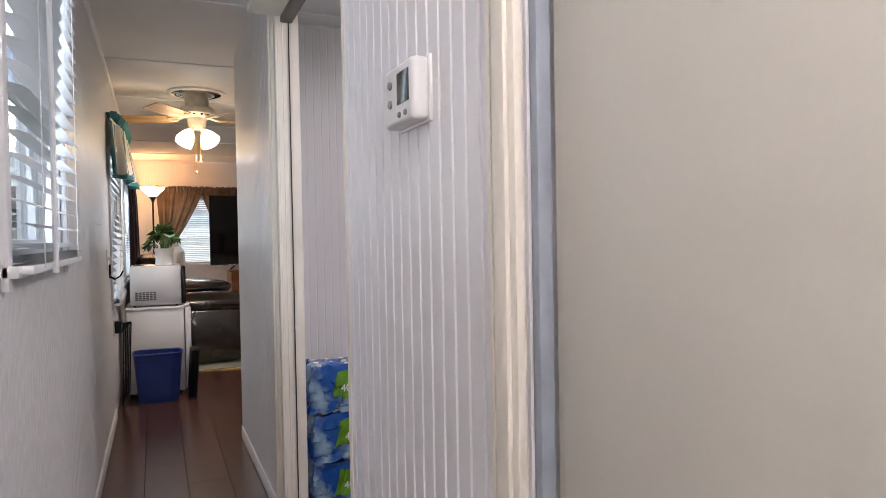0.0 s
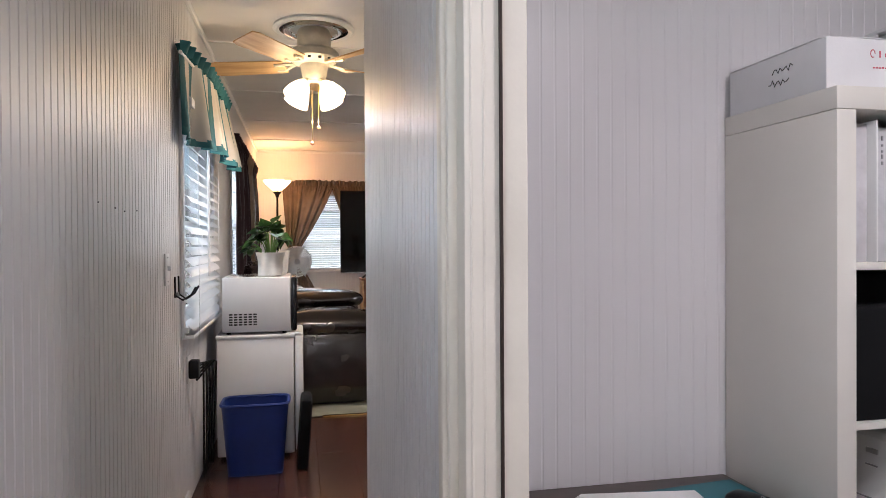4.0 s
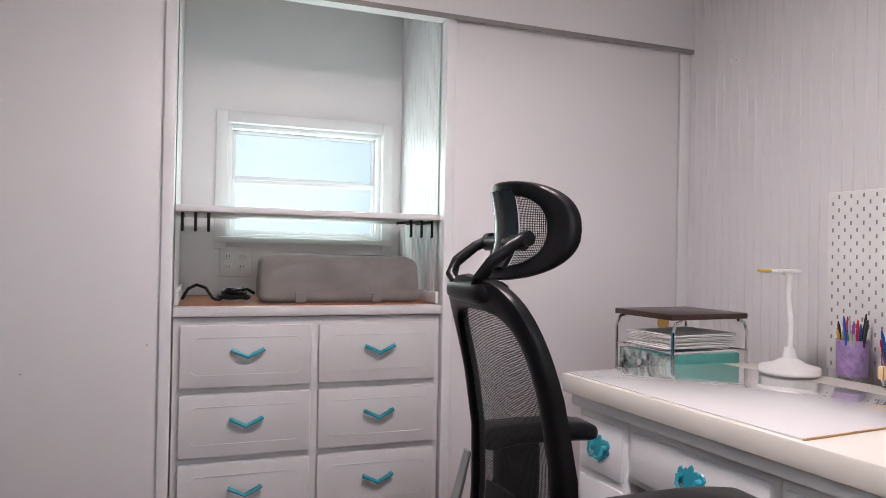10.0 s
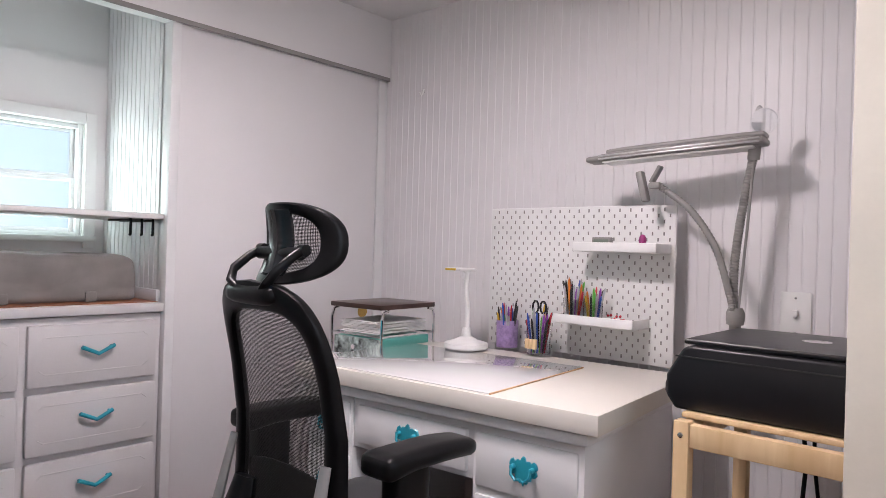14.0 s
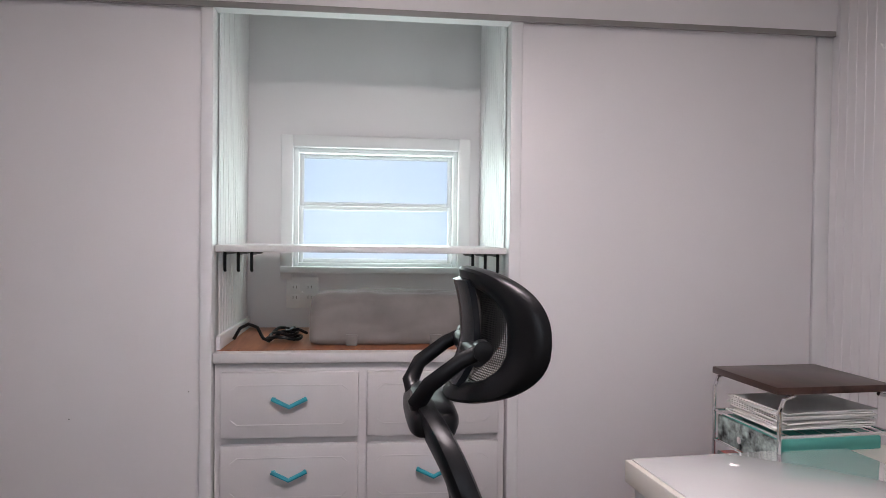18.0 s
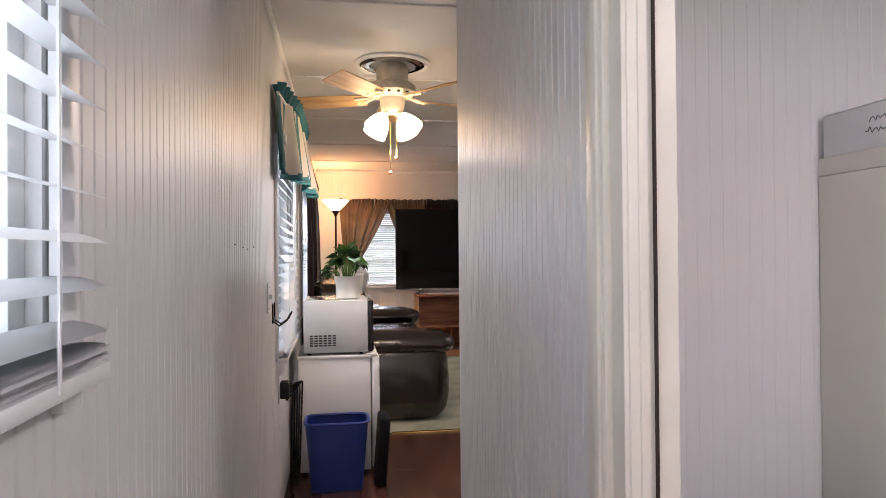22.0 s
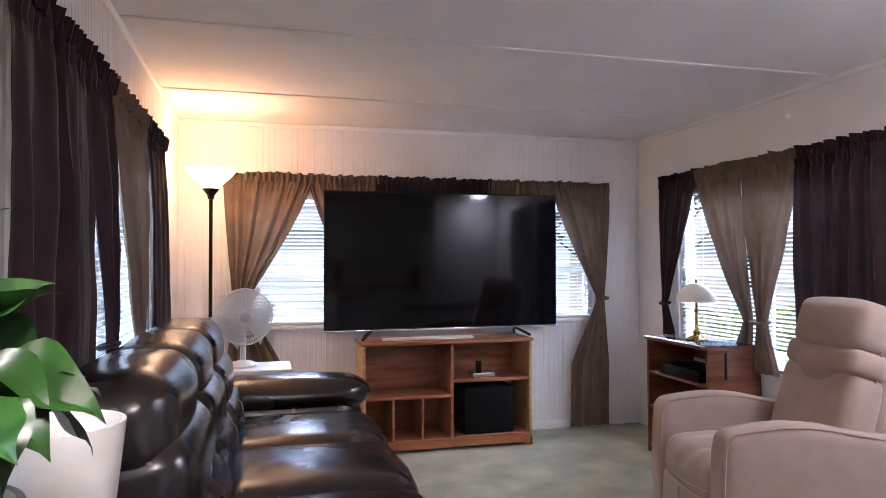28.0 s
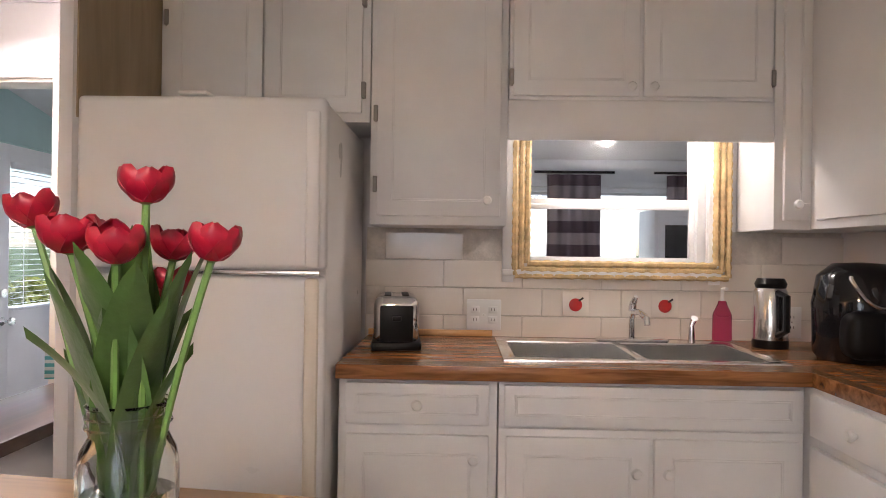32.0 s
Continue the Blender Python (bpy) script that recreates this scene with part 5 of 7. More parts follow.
head_o = part("lamp_head", hd, M["greyplastic"], e, "long grey lamp hood")
part("tube_cover", join(None, box(.0, .45, -.042, .042, -.006, .0, .002), HP.copy()), M["whiteplastic"], head_o)
for z in (.004, .014):
    part("head_ridge", join(None, box(-.02, .46, .050, .0545, z, z + .005, .002), HP.copy()), M["silver"], head_o)
part("magnifier", lathe([(0, .002), (.034, .002), (.038, 0), (.034, -.002), (0, -.002)], 22, None, pose(-.065, .0, .765, 80, 0, 30)), M["clear"], e, "clear round magnifier")
part("swivel", tube([(-.040, .005, .655), (-.045, .012, .695)], .018, 10), M["greyplastic"], e)

# ---- printer on a birch stand ----
e = thing("printer_stand", "light birch stand beside the desk", "stand", .12, -1.20, 0)
for x in (0, .335):
    for y in (0, .39):
        part("leg", box(x, x + .034, y, y + .034, 0, .80, .003), M["pine"], e)
for z in (.745, .30):
    for x in (0, .335):
        part("rail", box(x + .004, x + .030, .034, .39, z, z + .05, .003), M["pine"], e)
    for y in (0, .39):
        part("rail", box(.034, .335, y + .004, y + .030, z, z + .05, .003), M["pine"], e)
for k in range(5):
    part("slat", box(.002, .367, .03 + .075 * k, .085 + .075 * k, .80, .812, .003), M["pine"], e)
for x in (.017, .352):
    part("bolt", lathe([(0, .003), (.006, .002), (.007, 0)], 10, None, pose(x, .424, .77, -90, 0, 0)), M["steel"], e)
part("lower_shelf", box(.0, .369, 0, .42, .35, .362, .003), M["pine"], e)
pr = thing("printer", "black inkjet printer on the birch stand", "printer", .07, -1.23, .813)
b = bmesh.new()
prof = ((0, .012), (.012, 0), (.44, 0), (.462, .03), (.462, .075), (.425, .138), (.41, .145), (.012, .145), (0, .135))
lo = [b.verts.new((px_, .0, pz_)) for px_, pz_ in prof]
hi = [b.verts.new((px_, .40, pz_)) for px_, pz_ in prof]
b.faces.new(lo)
b.faces.new(hi)
for k in range(len(prof)):
    b.faces.new((lo[k], lo[(k + 1) % len(prof)], hi[(k + 1) % len(prof)], hi[k]))
bmesh.ops.bevel(b, geom=b.edges[:], offset=.008, segments=3, affect='EDGES', profile=.5)
part("body", b, M["printerblack"], pr)
part("scanner_lid", cushion(.008, .43, .008, .385, .143, .160, .010, .001, 6), M["printerblack"], pr)
part("lid_seam", box(.01, .44, .398, .402, .118, .121), M["blackink"], pr, "", False)
part("badge", lathe([(0, .0015), (.030, .001), (.032, 0)], 24, None, Matrix.Translation((.20, .20, .1605))), M["steel"], pr, "silver round badge")
part("paper_tray", box(.455, .487, .05, .35, .018, .055, .010), M["black"], pr)
part("control_panel", join(None, box(-.004, .004, -.15, .15, -.028, .028, .003), pose(.448, .20, .110, 0, -32, 0)), M["blackgloss"], pr)
solo("cable_bundle", tube([(.36, -1.30, .80), (.355, -1.33, .60), (.37, -1.34, .42), (.33, -1.33, .2), (.30, -1.30, .02)], .006, 8, tube([(.33, -1.30, .80), (.335, -1.33, .62), (.31, -1.34, .40), (.34, -1.33, .18), (.36, -1.30, .02)], .005, 8)), M["black"], "black cords hanging behind the printer stand", "cables")
solo("white_basket", box(0, .30, 0, .30, 0, .10, .03), M["whiteplastic"], "white plastic bin on the stand's lower shelf", "bin", pose(.15, -1.15, .363))

# ---- office chair ----
ch = thing("office_chair", "black mesh office chair with headrest and armrests", "office chair", 1.115, -.365, 0, 0)
ch.scale = (.95, .95, 1.025)


def rounded(a, s, pw):
    c, q = math.cos(a), math.sin(a)
    return s * math.copysign(abs(c) ** pw, c), .5 + .5 * s * math.copysign(abs(q) ** pw, q)


def back_pt(u, v, d=0.0):
    # u across -1..1, v up 0..1
    w = .204 - .026 * max(0, v) ** 3
    y = .17 + .06 * v - .045 * math.sin(math.pi * max(0, min(1, v))) + .034 * (1 - u * u)
    return Vector((u * w, y + d, .47 + .555 * v + .03 * (1 - u * u) * v))


def back_fn(a, s, d):
    return tuple(back_pt(*rounded(a, s, .34), d))


part("back_frame", ring(back_fn, .90, .105, .016), M["black"], ch)
part("back_mesh", sheet(lambda i, j: back_fn(2 * math.pi * i, .86 * j, .0), 64, 8), M["net"], ch, "see-through black mesh", True)
part("lumbar_pad", sheet(lambda u, v: tuple(back_pt(-.72 + 1.44 * u, .14 + .17 * v + .03 * math.cos(3 * u - 1.5), -.012)), 14, 6, .006), M["mesh"], ch)
part("spine", tube([(.0, .235, .46), (.0, .275, .50), (.0, .285, .58), (.0, .262, .66)], [.045, .05, .045, .03], 10, None, False, .7), M["black"], ch)
part("spine_foot", tube([(.0, .255, .50), (.0, .24, .43), (.0, .10, .405)], [.045, .045, .04], 10, None, False, .6), M["black"], ch)
for s in (-1, 1):
    part("yoke", tube([(s * .178, .185, .70), (s * .182, .205, .62), (s * .165, .235, .555), (s * .12, .265, .515), (s * .05, .28, .50)], [.014, .017, .020, .022, .022], 10, None, False, .6), M["silver"], ch, "silver support arm")
    part("neck_arm", tube([(s * .040, .262, 1.030), (s * .072, .270, 1.052), (s * .084, .256, 1.076), (s * .084, .216, 1.104), (s * .080, .188, 1.116)], [.015, .013, .011, .010, .010], 10, None, False, .6), M["black"], ch)
    part("neck_pivot", lathe([(0, -.012), (.013, -.010), (.013, .010), (0, .012)], 14, None, pose(s * .080, .186, 1.117, 0, 90, 0)), M["black"], ch)
part("neck_collar", cushion(-.088, .088, .215, .280, 1.008, 1.046, .016, .004, 6), M["black"], ch)
part("neck_bar", tube([(-.08, .192, 1.110), (.08, .192, 1.110)], .014, 10), M["black"], ch)


def hr(u, v, d=0.0):
    w = .128 + .012 * math.sin(math.pi * max(0, min(1, v)))
    return Vector((u * w, .178 - .060 * (u * u) + .040 * (2 * v - 1) ** 2 * (1 if v < .5 else .4) + d, 1.046 + .170 * v))


def hr_fn(a, s, d):
    return tuple(hr(*rounded(a, s, .66), d))


hrest = part("headrest", ring(hr_fn, .86, .15, .015), M["black"], ch)
part("headrest_plate", sheet(lambda u, v: tuple(hr(-.30 + .60 * u, .10 + .82 * v, .010 + .006 * math.sin(math.pi * u))), 12, 12, .010), M["bluegrey"], hrest, "smooth grey centre plate")
for s in (-1, 1):
    part("headrest_mesh", sheet(lambda u, v: tuple(hr(s * (.26 + .52 * u), .14 + .72 * v, .004)), 10, 10), M["net"], hrest, "see-through mesh window")
part("seat", cushion(-.24, .24, -.30, .20, .42, .50, .035, .012, 10), M["mesh"], ch, "black padded seat")
part("seat_pan", box(-.21, .21, -.22, .20, .395, .425, .01), M["black"], ch)
for s in (-1, 1):
    b = cushion(-.050, .050, -.17, .125, .690, .728, .018, .004, 14)
    for v in b.verts:
        f_ = max(0, -v.co.y - .02) / .15
        v.co = (s * .26 + v.co.x * (1 - .16 * f_ ** 2), v.co.y, v.co.z - .010 * f_ ** 2 - (.012 * max(0, v.co.y - .04) / .085 if v.co.z < .71 else 0))
    part("armrest", b, M["black"], ch, "padded black armrest")
    part("post_button", lathe([(0, .004), (.010, .003), (.012, 0)], 16, None, pose(s * .26, .066, .515, -90, 0, 0) @ Matrix.Diagonal((1, 1.6, 1, 1))), M["black"], ch, "black oval button")
    part("arm_post", tube([(s * .22, .05, .41), (s * .26, .05, .44), (s * .26, .04, .50), (s * .26, .03, .57)], [.026, .030, .032, .030], 10, None, False, .7), M["silver"], ch, "silver armrest post")
    part("arm_sleeve", cushion(s * .26 - .032, s * .26 + .032, -.02, .078, .55, .70, .014, .002, 6), M["black"], ch)
    part("height_button", lathe([(0, .003), (.009, .002), (.010, 0)], 14, None, pose(s * .26, .086, .60, -90, 0, 0)), M["blackgloss"], ch)
part("gas_lift", rod(.028, .10, .40, 0, 0, 16), M["black"], ch)
for k in range(5):
    a = math.radians(72 * k + 18)
    lg = part("base_leg", tube([(0, 0, .11), (.16 * math.cos(a), .16 * math.sin(a), .10), (.31 * math.cos(a), .31 * math.sin(a), .075)], [.03, .024, .016], 8), M["black"], ch)
    part("caster", lathe([(0, -.018), (.022, -.018), (.028, -.01), (.028, .01), (.022, .018), (0, .018)], 14, None, pose(.31 * math.cos(a), .31 * math.sin(a), .03, 90, 0, math.degrees(a))), M["black"], lg)

# assumed craft room ceiling light, out of view, added as its light source
e = thing("unseen_craft_light", "unseen round frosted ceiling light added to light the craft room", "ceiling light", .95, -.15, CZ)
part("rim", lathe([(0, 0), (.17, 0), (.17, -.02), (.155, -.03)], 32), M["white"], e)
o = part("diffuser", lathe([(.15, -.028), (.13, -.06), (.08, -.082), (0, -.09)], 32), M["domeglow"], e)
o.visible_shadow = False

# ================ HALL AND LIVING ROOM ================
TH = thing("thermostat", "white digital thermostat on beadboard wall", "thermostat")
part("body", box(-.062, .062, -.0, .030, -.055, .055, .010, None, 3), M["whiteplastic"], TH)
part("base_plate", box(-.066, .066, -.006, .004, -.058, .058, .004), M["whiteplastic"], TH)
part("display", box(-.050, -.002, .0295, .0312, -.020, .036, .001), mat("lcd_dark", (.05, .055, .05), .2), TH, "dark grey display")
for z in (.022, -.012):
    part("button", lathe([(0, .004), (.007, .003), (.008, 0)], 14, None, pose(.028, .030, z, -90, 0, 0)), M["greyplastic"], TH)
for x in (-.035, -.010):
    part("button", lathe([(0, .003), (.005, .002), (.006, 0)], 12, None, pose(x, .030, -.038, -90, 0, 0)), M["greyplastic"], TH)
TH.matrix_basis = pose(-.021, -1.09, 1.366, 0, 0, 90)
TH.scale = (.96, .9, .78)

wall_plate("hall_switch", "white light switch plate on the hall wall", "light switch", pose(WX + .001, 2.46, 1.06, 0, 0, 90), "switch")
e = thing("key_hook", "black wire double hook on the hall wall", "hook", WX, 2.66, .95)
for dy in (-.03, .05):
    part("hook_arm", tube([(.002, dy, .075), (.004, dy, .0), (.03, dy + .01, -.02), (.06, dy + .03, .0), (.075, dy + .045, .03)], .004, 6), M["black"], e)
part("hook_base", box(.0, .006, -.04, .06, -.01, .01, .002), M["black"], e)
wall_plate("kitchen_outlet", "white outlet with plugs below the kitchen blind", "outlet", pose(WX + .001, 2.93, .60, 0, 0, 90), "outlet")
pc = thing("power_cords", "black power cords hanging from the outlet", "cables")
for k in range(5):
    part("cord", tube([(WX + .03, 2.93 + .01 * k, .62 - .02 * k), (WX + .06 + .01 * k, 2.98 + .01 * k, .62), (WX + .05 + .012 * k, 3.05 + .02 * k, .40 + .05 * k), (WX + .04 + .01 * k, 3.12, .12), (WX + .03, 3.2 + .03 * k, .02)], .005, 6), M["black"], pc)
part("plug", box(WX + .006, WX + .05, 2.90, 2.96, .56, .64, .008), M["black"], pc)

# mini fridge, microwave, bin
e = thing("mini_fridge", "small white refrigerator under the microwave", "mini fridge", -.575, 3.50, 0)
part("cabinet", box(0, .40, 0, .47, .02, .665, .008), M["appliance"], e)
part("top_trim", box(-.004, .405, -.004, .474, .648, .668, .004), M["whiteplastic"], e)
part("door", box(.405, .45, 0, .47, .03, .66, .012), M["whiteplastic"], e)
part("hinge", box(.38, .44, .0, .03, .66, .676, .004), M["whiteplastic"], e)
for x in (.03, .36):
    for y in (.03, .43):
        part("foot", rod(.015, 0, .022, x, y), M["black"], e)
e = thing("microwave", "white microwave oven with dark door on the mini fridge", "microwave", -.545, 3.50, .670)
part("cabinet", box(0, .355, 0, .46, .012, .305, .006), mat("microwave_enamel", (.66, .66, .67), .35, .1, var=.03), e)
part("door", box(.357, .385, .004, .456, .014, .302, .006), M["blackgloss"], e, "black glass door")
part("control_strip", box(.385, .388, .005, .10, .02, .298, .001), M["black"], e)
part("top_vent", box(.02, .30, .03, .43, .3052, .3075, .001), M["steel"], e)
for r in range(5):
    for c in range(6):
        part("vent_slot", box(.035 + c * .025, .053 + c * .025, -.001, .0005, .050 + r * .0135, .058 + r * .0135), M["blackink"], e, "", False)
for x in (.03, .32):
    for y in (.03, .43):
        part("foot", rod(.012, 0, .013, x, y, 10), M["black"], e)
e = thing("waste_bin", "blue plastic recycling bin beside the mini fridge", "bin", -.365, 3.33, 0)
e.scale = (1, 1, .965)


def bin_f(u, v):
    a = 2 * math.pi * u
    c, s = math.cos(a), math.sin(a)
    k = 1 / (abs(c) ** 6 + abs(s) ** 6) ** (1 / 6)
    return (.165 * c * k * (.82 + .18 * v), .115 * s * k * (.82 + .18 * v), .37 * v)


part("body", sheet(bin_f, 40, 4, .003), M["blue"], e)
part("rim", tube([tuple(Vector(bin_f(k / 40, 1)) + Vector((0, 0, -.004))) for k in range(40)], .008, 6, None, True), M["blue"], e)
part("base", box(-.13, .13, -.09, .09, .0, .006, .002), M["blue"], e)
solo("dark_tote", box(-.03, .03, -.10, .12, 0, .36, .02), M["blackcloth"], "slim black tote leaning beside the bin", "bag", pose(-.135, 3.36, 0, 0, 4, 0))

# pothos in a dimpled pot
pot = thing("potted_pothos", "green pothos in a white dimpled ceramic pot", "potted plant", -.298, 3.61, .9785)
b = bmesh.new()
prof = [(0, 0), (.066, 0), (.074, .006), (.072, .05), (.073, .09), (.083, .14), (.086, .150), (.080, .150), (.070, .125), (0, .125)]
lathe(prof, 96, b)
bmesh.ops.subdivide_edges(b, edges=[q for q in b.edges if abs(q.verts[0].co.z - q.verts[1].co.z) > .02 and q.verts[0].co.xy.length > .06 and q.verts[1].co.xy.length > .06], cuts=7)
for v in b.verts:
    r = v.co.xy.length
    if r > .06 and .008 < v.co.z < .146:
        a = math.atan2(v.co.y, v.co.x)
        d = math.sin(a * 24) * math.sin(v.co.z * 330)
        v.co.x *= 1 - .04 * max(0, d)
        v.co.y *= 1 - .04 * max(0, d)
bmesh.ops.scale(b, vec=(.93, .93, .86), verts=b.verts)
part("pot", b, M["ceramic"], pot, "white dimpled ceramic pot")
part("soil", lathe([(0, .110), (.04, .109), (.065, .107)], 20), M["soil"], pot)


def leaf_mesh(L, W, droop):
    def f(u, v):
        x = 2 * u - 1
        w = W * math.sin(math.pi * min(1, v * .93 + .07) ** .75) * (1 - v ** 3 * .55)
        return (x * w * .5, v * L, -droop * v * v * L + .25 * w * abs(x) * .8 + .004 * math.sin(9 * v))
    return finish("leaf", sheet(f, 6, 10), M["leaf"], True)


leaves = [leaf_mesh(.070, .064, .4), leaf_mesh(.080, .072, .3), leaf_mesh(.060, .054, .5), leaf_mesh(.088, .078, .2)]
rnd = random.Random(5)
for k in range(42):
    a = k * 2.39996 + rnd.uniform(-.3, .3)
    q = (k + .5) / 42
    reach = .015 + .080 * q ** .8
    hgt = (.190 - .120 * q) * rnd.uniform(.75, 1.0)
    if k > 35:
        a, reach, hgt = math.pi + rnd.uniform(-.5, .6), rnd.uniform(.085, .125), rnd.uniform(.02, .085)
    base = Vector((.035 * q * math.cos(a), .035 * q * math.sin(a), .104))
    tip = Vector((reach * math.cos(a), reach * math.sin(a), .110 + hgt))
    part("stem", tube([tuple(p) for p in arc(base, tip, (0, 0, .02), 5)], .0026, 5), M["stem"], pot)
    o = new("leaf", leaves[k % 4])
    o.parent = pot
    pitch = rnd.uniform(25, 75) if q < .3 else rnd.uniform(-42, 12)
    o.matrix_basis = Matrix.Translation(tip) @ pose(0, 0, 0, 0, 0, math.degrees(a) - 90 + rnd.uniform(-30, 30)) @ pose(0, 0, 0, pitch, rnd.uniform(-25, 25), 0)
mg = thing("white_mug", "white ceramic mug behind the potted plant", "mug", -.262, 3.85, .9785, 100)
part("cup", lathe([(0, 0), (.045, 0), (.052, .01), (.066, .135), (.062, .135), (.048, .016), (0, .012)], 28), M["ceramic"], mg)
part("handle", tube([(.060, 0, .115), (.090, 0, .108), (.088, 0, .05), (.054, 0, .035)], .006, 8), M["ceramic"], mg)
part("plant_tag", box(-.045, -.030, -.03, -.028, .09, .19, .001), M["whiteplastic"], pot)

# valance over the kitchen window
tealtrim = mat("teal_trim", (.03, .17, .19), .8)
e = thing("valance", "teal and cream striped gathered valance", "valance", WX, 0, 0)


def val_f(u, v):
    y = 2.63 + 1.23 * u
    fold = .022 * math.sin(u * 34) + .012 * math.sin(u * 57 + 1)
    drop = .315 + .012 * u + .015 * math.sin(u * 9)
    return (.022 + .06 * min(1, u * 3) + fold * (.3 + v) + .05 * v * u, y, 1.935 - drop * v)


part("skirt", sheet(val_f, 120, 12, .002), M["valance"], e)
part("ruffle", sheet(lambda u, v: (.028 + .05 * min(1, u * 3) + .018 * math.sin(u * 96) * (1 + v), 2.64 + 1.21 * u, 1.925 + .05 * v), 160, 3, .002), tealtrim, e, "teal gathered heading")
part("ruffle_edge", sheet(lambda u, v: tuple(Vector(val_f(u, .97)) + Vector((.008 * math.sin(u * 150) * v, 0, -.035 * v))), 160, 3, .001), tealtrim, e, "teal ruffle edge")
part("rod", tube([(.03, 2.63, 1.925), (.06, 3.1, 1.925), (.06, 3.88, 1.925)], .008, 8), M["white"], e)

# ceiling fan with lights
fan = thing("ceiling_fan", "antique white ceiling fan with five blades and lit shades", "ceiling fan", -.06, 3.26, CZ)
part("medallion", lathe([(0, 0), (.20, 0), (.205, -.012), (.19, -.022), (.175, -.014), (.15, -.022), (.12, -.012), (0, -.012)], 40), M["white"], fan)
part("medallion_ring", lathe([(.118, -.0125), (.122, -.020), (.15, -.0235), (.172, -.0165)], 40), M["chrome"], fan, "polished metal ring")
part("canopy", lathe([(.075, -.012), (.085, -.03), (.085, -.09), (.075, -.11), (0, -.115)], 28), M["antique"], fan)
part("motor", lathe([(0, -.11), (.11, -.115), (.125, -.13), (.125, -.16), (.10, -.185), (.07, -.19), (.06, -.25), (.045, -.27), (0, -.27)], 32), M["antique"], fan)
for k in range(14):
    a = 2 * math.pi * k / 14
    part("vent_slot", box(-.008, .008, -.002, .002, -.008, .008), M["blackink"], fan).matrix_basis = pose(.114 * math.cos(a), .114 * math.sin(a), -.172, 0, 0, math.degrees(a) + 90)
for k in range(5):
    a = 18 + 72 * k
    bl = part("blade", sheet(lambda u, v: (.15 + .385 * u, (v - .5) * (.105 + .03 * u - .06 * max(0, u - .9) * 8 * abs(v - .5)), .012 * (v - .5)), 10, 6, .006), M["fanwood"], fan)
    bl.matrix_basis = pose(0, 0, -.195, 0, 0, a) @ pose(0, 0, 0, 10, 0, 0)
    part("blade_iron", tube([(.08, 0, .018), (.12, .012, .010), (.16, .03, .0), (.20, .028, -.002)], .008, 6), M["antique"], bl)
    part("blade_iron", tube([(.08, 0, .018), (.12, -.012, .010), (.16, -.03, .0), (.20, -.028, -.002)], .008, 6), M["antique"], bl)
for k in range(4):
    a = 45 + 90 * k
    sh = part("shade", lathe([(.022, 0), (.03, -.012), (.044, -.035), (.058, -.075), (.064, -.10), (.062, -.10), (.054, -.07), (.03, -.02)], 24), M["shadeglow"], fan, "lit frosted glass shade")
    sh.matrix_basis = pose(0, 0, -.29, 0, 0, a) @ pose(.07, 0, 0, 0, -38, 0)
    sh.visible_shadow = False
    part("lamp_arm", tube([(0, 0, .03), (.03, 0, .03), (.07, 0, .0)], .012, 8), M["antique"], fan).matrix_basis = pose(0, 0, -.29, 0, 0, a)
for dx, L in ((-.012, .24), (.02, .16)):
    ch_ = part("pull_chain", tube([(dx, 0, -.28), (dx, 0, -.34 - L)], .0015, 5), M["brass"], fan)
    part("chain_ball", lathe([(0, -.012), (.009, -.006), (.010, .002), (0, .012)], 12, None, Matrix.Translation((dx, 0, -.345 - L))), M["cherry"], ch_)

# ceiling lamps
for nm, x, y in (("living_ceiling_light", 2.46, 4.41),):
    e = thing(nm, "small round lit ceiling light", "ceiling light", x, y, CZ)
    part("rim", lathe([(0, 0), (.12, 0), (.125, -.012), (.11, -.028), (.10, -.03)], 32), M["white"], e)
    o = part("diffuser", lathe([(.10, -.028), (.09, -.05), (.05, -.066), (0, -.07)], 32), M["domeglow"], e)
    o.visible_shadow = False


